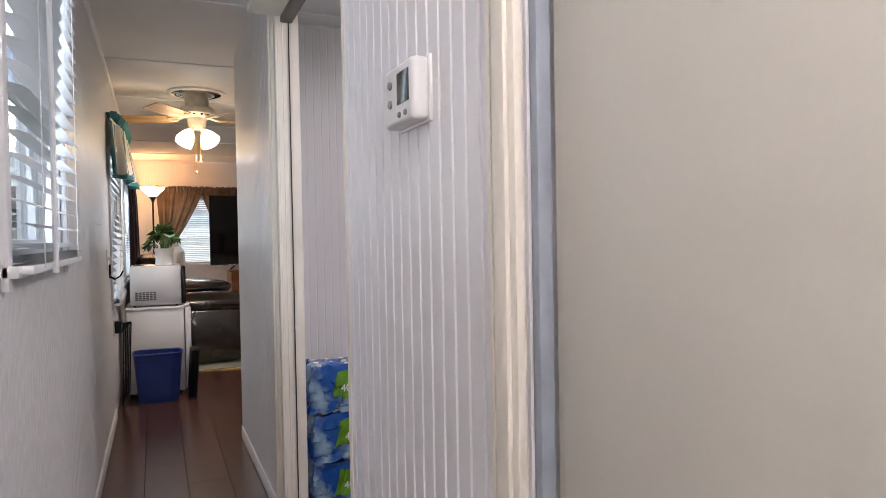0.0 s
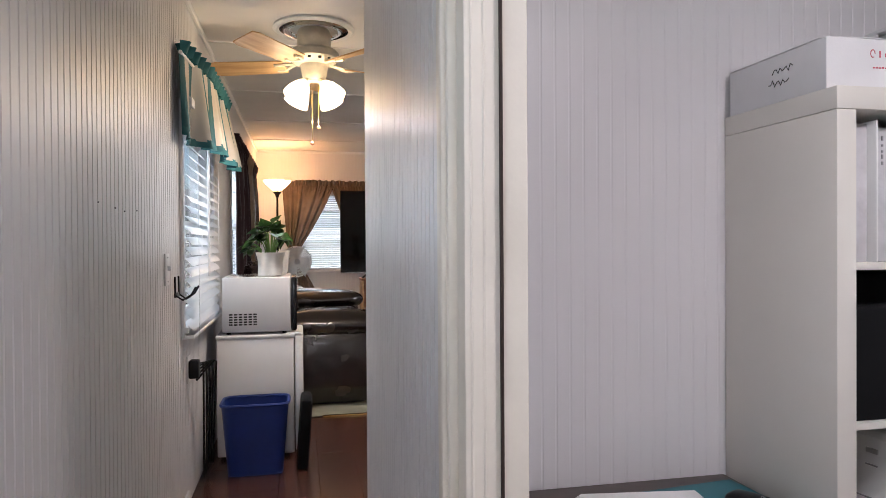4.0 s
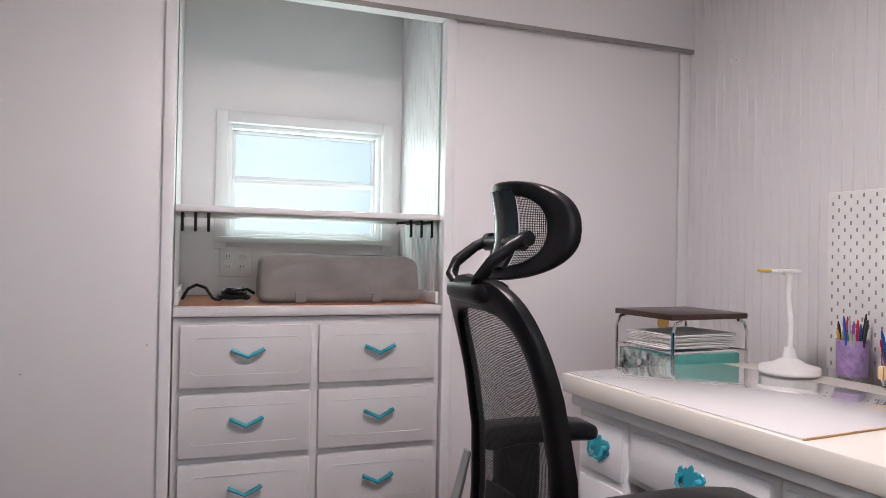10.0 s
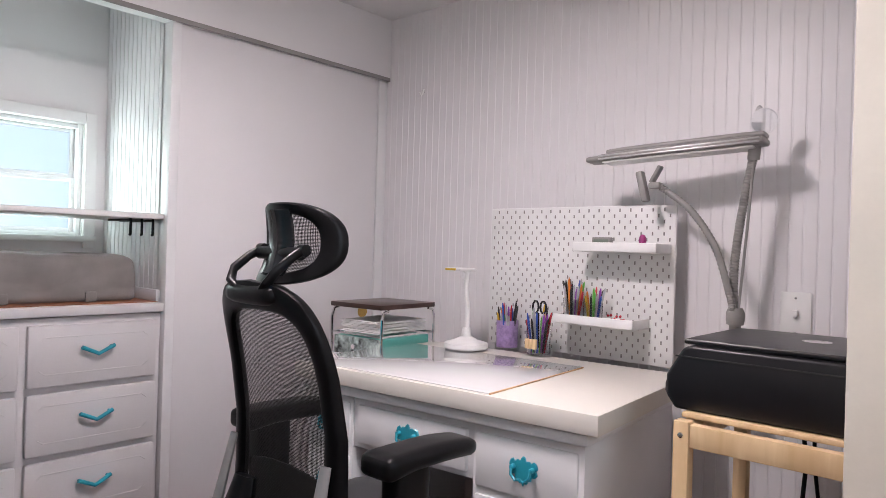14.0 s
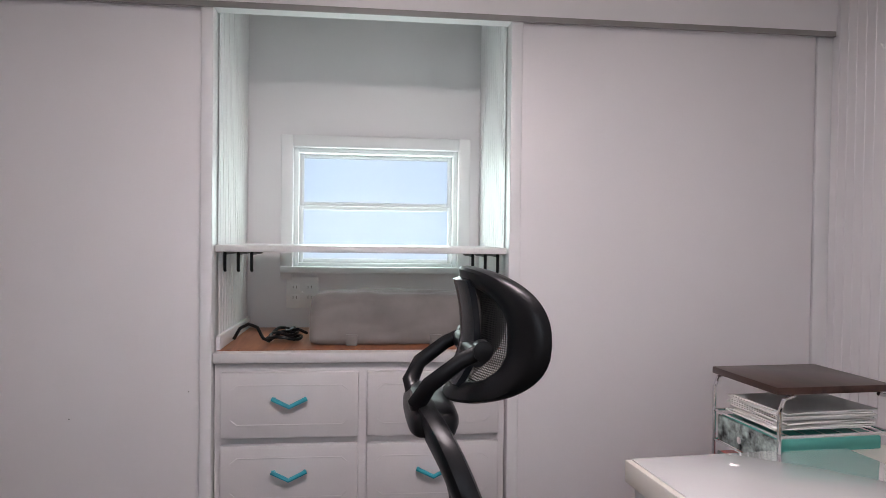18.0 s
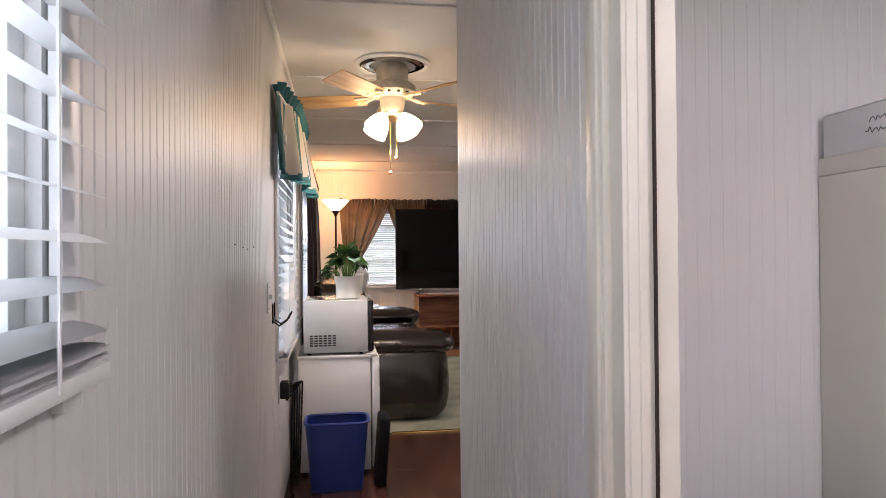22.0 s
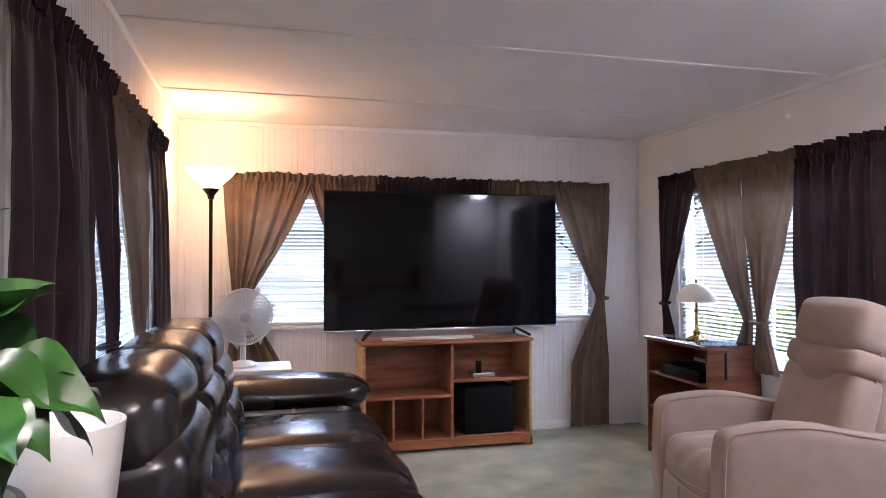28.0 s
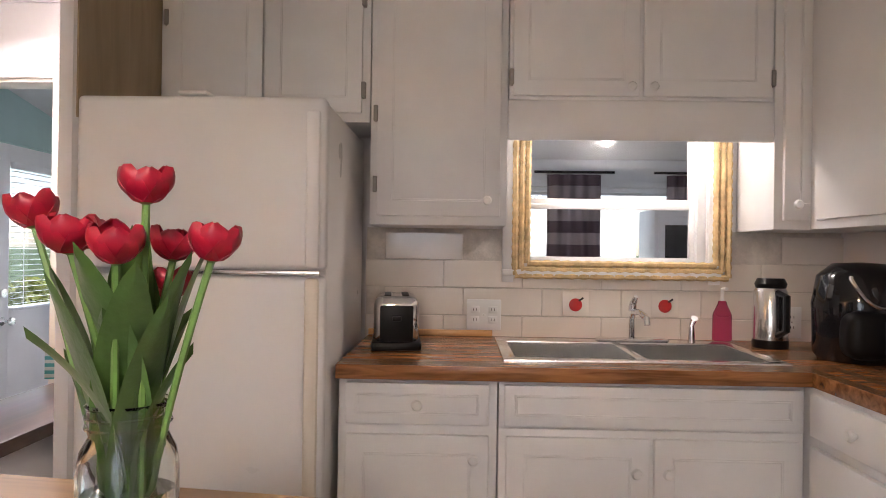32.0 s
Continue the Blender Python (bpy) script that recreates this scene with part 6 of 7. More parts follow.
# ---- curtains ----
def curtain(name, label, along_x, at, into, pieces_, ztop):
    """pieces_: (start, end, zbottom, gather, tie height, tie place, material)."""
    e = thing(name, label, "curtain")
    for a0, a1, zb, tie, zt, at_, m_ in pieces_:
        nu = max(24, int((a1 - a0) * 110))
        ph = a0 * 13

        def f(u, v):
            a = a0 + (a1 - a0) * u
            z = ztop - (ztop - zb) * v
            squeeze = 0
            if tie:
                t_ = (ztop - z) / (ztop - zt)
                squeeze = min(1, max(0, t_)) ** 1.25 * .86 if t_ <= 1 else max(.35, .86 - (t_ - 1) * .9)
                a = a + (at_ - a) * squeeze
            run = u * (a1 - a0)
            warp = 2.6 * noise.noise((run * 4.5 + ph, v * .9, 0)) + .8 * noise.noise((run * 11, v * 2.5, ph))
            size = .75 + .7 * noise.noise((run * 5, ph, v * 1.2))
            fold = size * (.018 * math.sin(run * 52 + ph + warp) + .008 * math.sin(run * 97 + 2 * ph + 1.7 * warp)) * (.45 + .55 * min(1, v * 4)) * (1 - .3 * squeeze)
            pinch = math.exp(-((ztop - z - .085) / .012) ** 2)
            fold += .006 * math.sin(run * 210 + ph + 2 * warp) * math.exp(-((ztop - z - .07) / .06) ** 2)
            d = .055 + fold - .010 * pinch + .02 * math.sin(v * 3) + .006 * noise.noise((a * 9, z * 6, ph))
            return (a, at + into * d, z) if along_x else (at + into * d, a, z)
        part("panel", sheet(f, nu, 64, .0015), m_, e)

        def g(u, v):
            a = a0 + (a1 - a0) * u
            d = .06 + .012 * math.sin(u * (a1 - a0) * 160 + ph) * (1 + v)
            z = ztop - .035 + .06 * v + v * .016 * noise.noise((a * 14, ph, 0)) + .004 * math.sin(u * (a1 - a0) * 90)
            return (a, at + into * d, z) if along_x else (at + into * d, a, z)
        part("ruffle", sheet(g, nu * 2, 4, .0015), m_, e)
        if tie:
            c = Vector((at_, at + into * .06, zt)) if along_x else Vector((at + into * .06, at_, zt))
            r = .03 + .035 * (a1 - a0)
            part("tieback", tube([tuple(c + Vector((r * math.cos(t), .03 * math.sin(t), .006 * math.sin(t))) if along_x else c + Vector((.03 * math.cos(t), r * math.sin(t), .006 * math.cos(t)))) for t in [k * math.pi / 8 for k in range(16)]], .010, 6, None, True), m_, e)
    return e


TAN, DK = M["curtaintan"], M["curtaindark"]
curtain("end_curtains", "tan and plum tied-back curtains across the end window", True, NY, -1,
        [(-.34, .26, .02, True, 1.02, -.26, TAN), (.22, .72, .80, True, 1.02, .62, TAN), (.70, 1.56, .82, False, 0, 0, DK), (1.54, 2.06, .82, False, 0, 0, TAN), (2.04, 2.54, .02, True, 1.00, 2.47, TAN)], 1.87)
curtain("east_curtains", "plum and tan tied-back curtains on the east window", False, EX, -1,
        [(7.02, 7.46, .60, True, .98, 7.40, DK), (6.60, 7.04, .62, True, .92, 6.46, TAN), (6.10, 6.588, .62, True, .92, 6.41, TAN), (5.54, 6.14, .62, False, 0, 0, DK)], 1.88)
curtain("side_curtains", "dark plum floor-length curtains with a tan panel", False, WX, 1,
        [(4.66, 5.30, .30, False, 0, 0, DK), (5.28, 5.62, .30, True, 1.0, 5.57, DK), (5.6, 6.30, .30, True, .95, 6.10, TAN), (6.28, 6.85, .30, False, 0, 0, DK)], 1.90)

# ---- television on its stand ----
tv = thing("television", "large black flat-screen television on two feet", "television", 1.17, 7.66, .752)
part("bezel", box(-.85, .85, 0, .035, .058, 1.02, .004), M["blackgloss"], tv)
part("screen", box(-.84, .84, -.003, .001, .072, 1.012), M["screen"], tv, "dark glossy screen")
part("bottom_strip", box(-.85, .85, -.005, .004, .055, .066, .001), M["steel"], tv)
part("rear_case", box(-.6, .6, .035, .075, .12, .70, .02), M["black"], tv)
for s in (-1, 1):
    part("foot", tube([(s * .52, .02, .06), (s * .60, -.10, .008)], .010, 6), M["black"], tv)
    part("foot", tube([(s * .52, .02, .06), (s * .56, .12, .008)], .010, 6), M["black"], tv)
st = thing("tv_stand", "cherry television stand with open compartments", "tv stand", .555, 7.47, 0)
SW, SD, SH = 1.19, .37, .75
part("top", box(-.01, SW + .01, -.01, SD, SH - .022, SH, .004), M["cherry"], st)
part("side", box(0, .02, 0, SD, .0, SH - .022, .002), M["honey"], st)
part("side", box(SW - .02, SW, 0, SD, .0, SH - .022, .002), M["honey"], st)
part("back", box(.02, SW - .02, SD - .01, SD - .004, .07, SH - .022), M["cherry"], st)
part("bottom", box(.02, SW - .02, .004, SD - .01, .075, .095, .002), M["cherry"], st)
part("divider", box(.60, .62, .002, SD - .01, .095, SH - .022, .002), M["cherry"], st)
part("shelf", box(.02, .60, .004, SD - .01, .365, .385, .002), M["cherry"], st)
part("shelf", box(.62, SW - .02, .004, SD - .01, .46, .48, .002), M["cherry"], st)
for x in (.20, .40):
    part("slot_divider", box(x, x + .014, .006, SD - .01, .095, .365, .002), M["cherry"], st)
b = bmesh.new()
for k in range(41):
    x0 = SW * k / 41
    a = abs(2 * (k + .5) / 41 - 1)
    z = .02 + .035 * (1 - max(0, (a - .75) * 4) ** 2)
    box(x0, SW * (k + 1) / 41, .0, .018, 0 if a > .88 else z * .55, .075, 0, b)
bmesh.ops.remove_doubles(b, verts=b.verts, dist=.0005)
part("plinth", b, M["cherry"], st, "", False)
solo("subwoofer", box(0, .36, 0, .30, 0, .32, .008), M["blackcloth"], "black speaker cabinet inside the television stand", "speaker", pose(1.26, 7.50, .096))
e = thing("media_box", "small silver media box in the television stand", "media player", 1.33, 7.52, .481)
part("case", box(0, .16, 0, .11, 0, .032, .005), M["steel"], e)
part("remote_dock", box(.03, .07, .03, .05, .032, .11, .004), M["black"], e)
solo("soundbar", box(-.32, .32, -.025, .025, 0, .018, .006), M["whiteplastic"], "slim white bar on the television stand", "soundbar", pose(1.02, 7.56, .751))

# ---- sofa: dark leather recliner sofa ----
so = thing("sofa", "dark brown leather reclining sofa with three seats", "sofa", -.50, 4.55, 0)
SL = 2.40
part("base", box(.06, .88, .03, SL - .03, .03, .30, .03), M["leather"], so)
for y0, y1 in ((0, .26), (SL - .26, SL)):
    arm = part("arm", cushion(.04, .93, y0, y1, .03, .58, .10, .03, 12), M["leather"], so)
    part("arm_pad", cushion(.08, .97, y0 - .015, y1 + .015, .50, .65, .07, .03, 12), M["leather"], arm)
w = (SL - .52) / 3
for k in range(3):
    y0 = .26 + w * k
    part("seat_cushion", cushion(.24, .98, y0 + .004, y0 + w - .004, .28, .50, .08, .03, 12), M["leather"], so)
    part("footrest", cushion(.80, .97, y0 + .006, y0 + w - .006, .06, .36, .06, .02, 10), M["leather"], so)
    for z0, z1, x in ((.40, .68, .165), (.56, .85, .115), (.73, 1.0, .065)):
        part("back_cushion", cushion(x - .14, x + .16, y0 - .004, y0 + w + .004, z0, z1, .085, .022, 14), M["leather"], so, "puffed leather back cushion")
part("back_shell", box(-.04, .06, .04, SL - .04, .10, .88, .03), M["leather"], so)

# side table with fan, torchiere
e = thing("end_table", "small end table with a pale top beside the sofa", "side table", -.13, 7.26, 0)
part("tabletop", box(-.20, .22, -.16, .18, .635, .660, .004), M["whiteplastic"], e)
for x in (-.17, .19):
    for y in (-.13, .14):
        part("leg", box(x, x + .03, y, y + .03, 0, .635, .003), M["honey"], e)
f = thing("table_fan", "white table fan with wire cage", "fan", -.19, 7.26, .661, 12)
part("base", lathe([(0, 0), (.085, 0), (.085, .012), (.06, .03), (.018, .04), (.016, .24), (0, .24)], 28), M["whiteplastic"], f)
part("motor", lathe([(0, -.10), (.045, -.09), (.052, -.02), (.03, .0), (0, .0)], 20, None, pose(0, .0, .30, 90, 0, 0)), M["whiteplastic"], f)
for r, w in ((.165, .005), (.135, .003), (.105, .003), (.075, .003), (.05, .003)):
    part("cage_hoop", tube([(r * math.cos(t), -.05 - .03 * (1 - r / .16), .30 + r * math.sin(t)) for t in [k * math.pi / 24 for k in range(48)]], w, 6, None, True), M["whiteplastic"], f)
for k in range(84):
    t = k * math.pi / 42
    c, q = math.cos(t), math.sin(t)
    part("cage_wire", tube([(.03 * c, -.082, .30 + .03 * q), (.10 * c, -.076, .30 + .10 * q), (.165 * c, -.045, .30 + .165 * q), (.14 * c, .02, .30 + .14 * q)], .0022, 4), M["whiteplastic"], f)
part("hub", lathe([(0, .01), (.03, .008), (.036, 0)], 20, None, pose(0, -.08, .30, 90, 0, 0)), M["milky"], f)
for k in range(3):
    o = part("blade", sheet(lambda u, v: ((.025 + .125 * u), -.01 + .03 * (v - .5), (v - .5) * (.07 + .19 * u)), 6, 6, .002), M["milky"], f)
    o.matrix_basis = pose(0, -.02, .30, 0, 120 * k + 20, 0)
t_ = thing("torchiere", "black floor lamp with a lit glass bowl", "floor lamp", -.38, 7.34, 0)
part("base", lathe([(0, 0), (.13, 0), (.13, .012), (.04, .03), (.014, .05), (0, .05)], 28), M["black"], t_)
part("pole", rod(.011, .04, 1.70, 0, 0, 12), M["black"], t_)
part("cup", lathe([(0, 1.66), (.018, 1.665), (.022, 1.69), (.05, 1.725), (.045, 1.73), (0, 1.71)], 24), M["black"], t_)
o = part("bowl", lathe([(.035, 1.725), (.06, 1.75), (.115, 1.80), (.15, 1.845), (.146, 1.847), (.11, 1.81), (.05, 1.755), (0, 1.745)], 32), M["torchglow"], t_, "lit frosted glass bowl")
o.visible_shadow = False

# ---- recliner ----
rc = thing("recliner", "taupe microfibre recliner armchair", "armchair", 2.06, 5.50, 0, -12)
rc.scale = (.92, .88, 1.0)
# local: faces -x
part("base", box(-.30, .34, -.30, .30, .04, .30, .03), M["suede"], rc)


def arm_shape(p):
    """Bows the arm's front and crowns its top towards the front."""
    h = (p[2] - .05) / .57
    crown = .040 * math.exp(-((p[0] + .16) / .26) ** 2) - .022 * max(0, p[0]) / .36
    front = max(0, -p[0] - .20) / .23
    return (p[0] - .028 * front * math.sin(math.pi * min(1, .15 + .75 * h)) + .02 * front * (1 - h) ** 2, p[1], p[2] + crown * h ** 3)


for s in (-1, 1):
    b = cushion(-.43, .36, s * .355 - .072, s * .355 + .072, .05, .62, .034, .006, 22)
    for v in b.verts:
        v.co = Vector(arm_shape(v.co)) + Vector((0, .0025 * noise.noise(v.co * 11), 0))
    arm = part("arm", b, M["suede"], rc)
    for dy in (-.062, .062):
        run = [(-.424, .10 + .05 * k) for k in range(10)] + [(-.418, .592), (-.395, .614)] + [(-.36 + .06 * k, .6165) for k in range(12)]
        part("piping", tube([arm_shape((x, s * .355 + dy, z)) for x, z in run], .0048, 6), M["suede"], arm)
    part("seam", tube([arm_shape((-.43 + .79 * k / 16, s * .4285, .26 + .13 * (k / 16) ** 2 - .02 * math.sin(math.pi * k / 16))) for k in range(17)], .003, 5), M["suede"], arm)
    part("seam", tube([(-.06, s * .430, .06), (-.06, s * .430, .27)], .0025, 5), M["suede"], arm)
b = cushion(-.44, .22, -.280, .280, .29, .50, .07, .028, 30)
for v in b.verts:
    if v.co.z > .42:
        v.co.z += .010 * noise.noise((v.co.x * 7, v.co.y * 9, 1)) - .007 * math.exp(-((v.co.x + .37) / .012) ** 2) - .008 * abs(noise.noise((v.co.x * 5 + v.co.y * 8, v.co.y * 4, 5)))
seat = part("seat_cushion", b, M["suede"], rc)
part("piping", tube([(-.445 - .024 * math.cos(k * math.pi / 20 - math.pi / 2), -.25 + .025 * k, .375 - .012 * math.sin(math.pi * k / 20)) for k in range(21)], .0045, 6), M["suede"], seat)
part("footrest", cushion(-.455, -.36, -.275, .275, .08, .35, .04, .018, 16), M["suede"], rc)
part("footrest_seam", tube([(-.474, 0, .10), (-.477, 0, .22), (-.474, 0, .33)], .0025, 5), M["suede"], rc)
LEAN = Matrix.Translation((.24, 0, .45)) @ pose(0, 0, 0, 0, 17, 0) @ Matrix.Translation((0, 0, -.45))


def taper(z):
    return 1 - .11 * max(0, (z - .50) / .60) ** 2


b = cushion(-.035, .095, -.305, .305, .34, 1.085, .06, .0, 18)
for v in b.verts:
    v.co.y *= taper(v.co.z)
b.transform(LEAN)
part("back_shell", b, M["suede"], rc)


def settle(y, z):
    """How far the pads sag where they meet: a shallow bow above, a deeper one below."""
    low, high = .055 * min(1, abs(y) / .16) ** 2, -.020 * (1 - (y / .285) ** 2)
    if z < .745:
        return low * max(0, (z - .42) / .325)
    if z < .905:
        return low + (high - low) * (z - .745) / .16
    return high * max(0, (1.10 - z) / .195)


back = None
for z0, z1, deep in ((.42, .755, .160), (.737, .912, .172), (.896, 1.10, .165)):
    b = cushion(-deep, .0, -.285, .285, z0, z1, .042, .020, 20)
    for v in b.verts:
        x, y, z = v.co
        v.co = (x + .004 * noise.noise((y * 8, z * 9, 4)), y * taper(z), z + settle(y, z))
    b.transform(LEAN)
    pad = part("back_cushion", b, M["suede"], rc, "padded back section ending in a deep curved crease")
    back = back or pad
edge = [(-.270, .48 + .05 * k) for k in range(11)] + [(-.262, 1.04), (-.24, 1.075)] + [(-.20 + .05 * k, 1.092) for k in range(9)] + [(.24, 1.075), (.262, 1.04)] + [(.270, .98 - .05 * k) for k in range(11)]
b = tube([(-.058, y * taper(z) * 1.045, z) for y, z in edge], .005, 6)
b.transform(LEAN)
part("piping", b, M["suede"], back)

# ---- corner cabinet with lamp ----
cb = thing("corner_cabinet", "small dark cherry cabinet with open shelves", "cabinet", 2.44, 6.48, 0)
part("top", box(-.01, .375, -.01, .66, .755, .775, .003), M["darkcherry"], cb)
for y in (0, .63):
    part("side", box(0, .365, y, y + .02, 0, .755, .002), M["darkcherry"], cb)
part("back", box(.355, .365, .02, .63, .04, .755), M["darkcherry"], cb)
for z in (.05, .30, .53):
    part("shelf", box(.005, .355, .02, .63, z, z + .018, .002), M["darkcherry"], cb)
part("glass_top", box(-.012, .375, -.012, .662, .776, .781, .001), M["glass"], cb, "glass sheet on top")
solo("disc_player", box(.0, .26, 0, .40, 0, .07, .006), M["black"], "black disc player on the cabinet shelf", "disc player", pose(2.45, 6.58, .549))
b = bmesh.new()
for k in range(5):
    box(0, .22, 0, .30, .016 * k, .016 * k + .013, .001, b)
solo("magazine_pile", b, M["paper"], "pile of magazines on the cabinet shelf", "magazines", pose(2.45, 6.62, .319), "", "", False)
solo("hanging_remote", box(0, .02, 0, .05, 0, .16, .004), M["black"], "black remote holder on the cabinet side", "remote", pose(2.55, 6.478, .58))
lp = thing("table_lamp", "brass table lamp with a pleated glass shade", "table lamp", 2.58, 6.78, .782)
part("base", lathe([(0, 0), (.065, 0), (.065, .01), (.04, .022), (.018, .035), (.024, .05), (.012, .07), (.010, .17), (.018, .185), (.009, .20), (.009, .27), (0, .27)], 24), M["brass"], lp)
part("shade", lathe([(.03, .36), (.075, .335), (.115, .285), (.125, .245), (.121, .245), (.108, .285), (.07, .33), (.03, .355)], 12), mat("cream_glass_shade", (.70, .66, .55), .3), lp, "pleated cream glass shade")
part("finial", lathe([(0, .39), (.008, .38), (.006, .365), (.03, .36)], 12), M["brass"], lp)

# ================ KITCHEN ================
fr = thing("refrigerator", "off-white two-door refrigerator with textured doors", "refrigerator", 1.98, 3.36, 0)
part("cabinet", box(.065, .74, .005, .685, .05, 1.655, .008), M["appliance"], fr)
fd = part("freezer_door", box(0, .062, 0, .69, 1.185, 1.66, .016, None, 3), M["appliance"], fr)
dd = part("fresh_food_door", box(0, .062, 0, .69, .10, 1.168, .016, None, 3), M["appliance"], fr)
part("door_handle", box(-.022, .004, .012, .05, .55, 1.165, .010), M["trim"], dd, "yellowed moulded handle")
part("door_handle", box(-.020, .004, .012, .05, 1.19, 1.62, .010), M["appliance"], fd)
part("door_trim", box(-.006, .004, .012, .50, 1.171, 1.183, .002), M["steel"], dd, "chrome strip")
part("hinge_cap", box(.0, .06, .33, .41, 1.662, 1.675, .005), M["appliance"], fd)
part("toe_grille", box(.05, .08, .02, .67, 0, .09, .004), M["black"], fr)
tagged(part("fridge_end_panel", box(1.975, EX - .002, 4.058, 4.098, 0, CZ - .001, .002), M["wall"]), "tall white panel beside the refrigerator", "panel", "", "structure")
tagged(part("trim_recess_lining", box(1.99, 2.502, 4.052, 4.057, 1.60, CZ - .002, .001), M["tanpanel"], None, "", False), "bare tan panel lining the recess over the refrigerator", "panel", "", "structure")

# peninsula with dark ledge
pn = thing("peninsula_ledge", "dark espresso ledge on a white half-height panel", "counter")
part("ledge_top", box(1.57, EX - .002, 4.102, 4.42, .722, .76, .004), M["espresso"], pn)
part("half_wall", box(1.64, EX - .004, 4.15, 4.38, 0, .720, .003), M["wall"], pn)
e = thing("tissue_box", "teal and white patterned tissue box on the ledge", "tissue box", 2.60, 4.44, .761, 10)
e.scale = (.85, .85, .8)
part("carton", box(-.06, .06, -.06, .06, 0, .125, .003), striped("teal_wave_print", (.04, .24, .26), (.46, .52, .52), .016, 2), e)
part("tissue", sheet(lambda u, v: (.03 * (u - .5), .02 * math.sin(6 * u) * v, .125 + .04 * v), 6, 4, .001), M["paper"], e)


def cab_door(parent, x, y0, y1, z0, z1, knob=None, hinges=None, panel=True, name="door"):
    """A framed door facing -x at x."""
    d = part(name, box(x - .02, x, y0, y1, z0, z1, .004), M["white"], parent)
    if panel:
        b = bmesh.new()
        g = .05 if z1 - z0 > .2 else .028
        for q in (0, .006):
            box(x - .0215 - q * .3, x - .0195, y0 + g + q, y1 - g - q, z0 + g + q, z0 + g + q + .004, .0008, b)
            box(x - .0215 - q * .3, x - .0195, y0 + g + q, y1 - g - q, z1 - g - q - .004, z1 - g - q, .0008, b)
            box(x - .0215 - q * .3, x - .0195, y0 + g + q, y0 + g + q + .004, z0 + g + q, z1 - g - q, .0008, b)
            box(x - .0215 - q * .3, x - .0195, y1 - g - q - .004, y1 - g - q, z0 + g + q, z1 - g - q, .0008, b)
        part("panel_moulding", b, M["white"], d)
    if knob:
        part("knob", lathe([(0, .028), (.012, .026), (.0165, .018), (.012, .008), (.007, .004), (.007, 0)], 18, None, pose(x - .02, knob[0], knob[1], 0, -90, 0)), M["whiteplastic"], d, "round white knob")
    for hy, hz in hinges or ():
        part("hinge", box(x - .023, x + .002, hy - .008, hy + .008, hz - .028, hz + .028, .003), M["greyplastic"], d, "dark metal hinge")
    return d


UX, UZ = 2.505, 1.333
for nm, y0, y1, z0, doors in (("upper_cabinet", 2.83, 3.31, UZ, [(2.855, 3.285, UZ + .03, 2.20, (2.90, UZ + .085), ((3.29, UZ + .14), (3.29, 1.72)))]),
                              ("upper_cabinet", 3.312, 4.056, 1.69, [(3.34, 3.68, 1.72, 2.20, None, ((3.335, 1.80), (3.335, 2.12))), (3.69, 4.03, 1.72, 2.20, None, ((4.03, 2.05),))]),
                              ("upper_cabinet", 1.915, 2.828, 1.775, [(2.38, 2.815, 1.785, 2.20, (2.41, 1.815), ((2.82, 1.85),)), (1.93, 2.365, 1.785, 2.20, (2.335, 1.815), ((1.925, 1.85),))]),
                              ("upper_cabinet", 1.505, 1.912, UZ, [(1.58, 1.885, UZ + .03, 2.20, (1.845, UZ + .085), ((1.585, UZ + .16),))])):
    e = thing(nm, "white painted wall cabinet with panelled doors", "cabinet", 0, 0, 0, 0, "white kitchen cabinets")
    part("carcase", box(UX, EX - .002, y0 + .001, y1 - .001, z0, CZ - .03, .002), M["white"], e)
    for d in doors:
        cab_door(e, UX - .001, *d[:4], knob=d[4], hinges=d[5])
tagged(part("trim_valance_board", box(UX, UX + .02, 1.912, 2.83, 1.635, 1.774, .002), M["white"]), "white valance board above the sink window", "valance board", "", "structure")

BX = 2.14
for nm, y0, y1, spec in (("base_cabinet", 2.875, 3.345, [("drawer", 2.90, 3.32, .735, .855, (3.11, .795)), ("door", 2.90, 3.32, .10, .705, (2.945, .64))]),
                         ("sink_cabinet", 1.985, 2.872, [("drawer_front", 2.0, 2.855, .735, .855, None), ("door", 2.435, 2.85, .10, .705, (2.475, .61)), ("door", 2.0, 2.42, .10, .705, (2.385, .61))])):
    e = thing(nm, "white painted base cabinet with panelled fronts", "cabinet", 0, 0, 0, 0, "white kitchen cabinets")
    part("carcase", box(BX, EX - .004, y0 + .001, y1 - .001, .08, .868 if nm == "base_cabinet" else .725, .002), M["white"], e)
    if nm == "sink_cabinet":
        part("front_rail", box(BX, BX + .02, y0 + .001, y1 - .001, .726, .868, .001), M["white"], e)
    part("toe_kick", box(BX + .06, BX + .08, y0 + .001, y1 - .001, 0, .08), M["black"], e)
    for n_, a0, a1, q0, q1, kn in spec:
        cab_door(e, BX - .001, a0, a1, q0, q1, knob=kn, panel=True, name=n_)
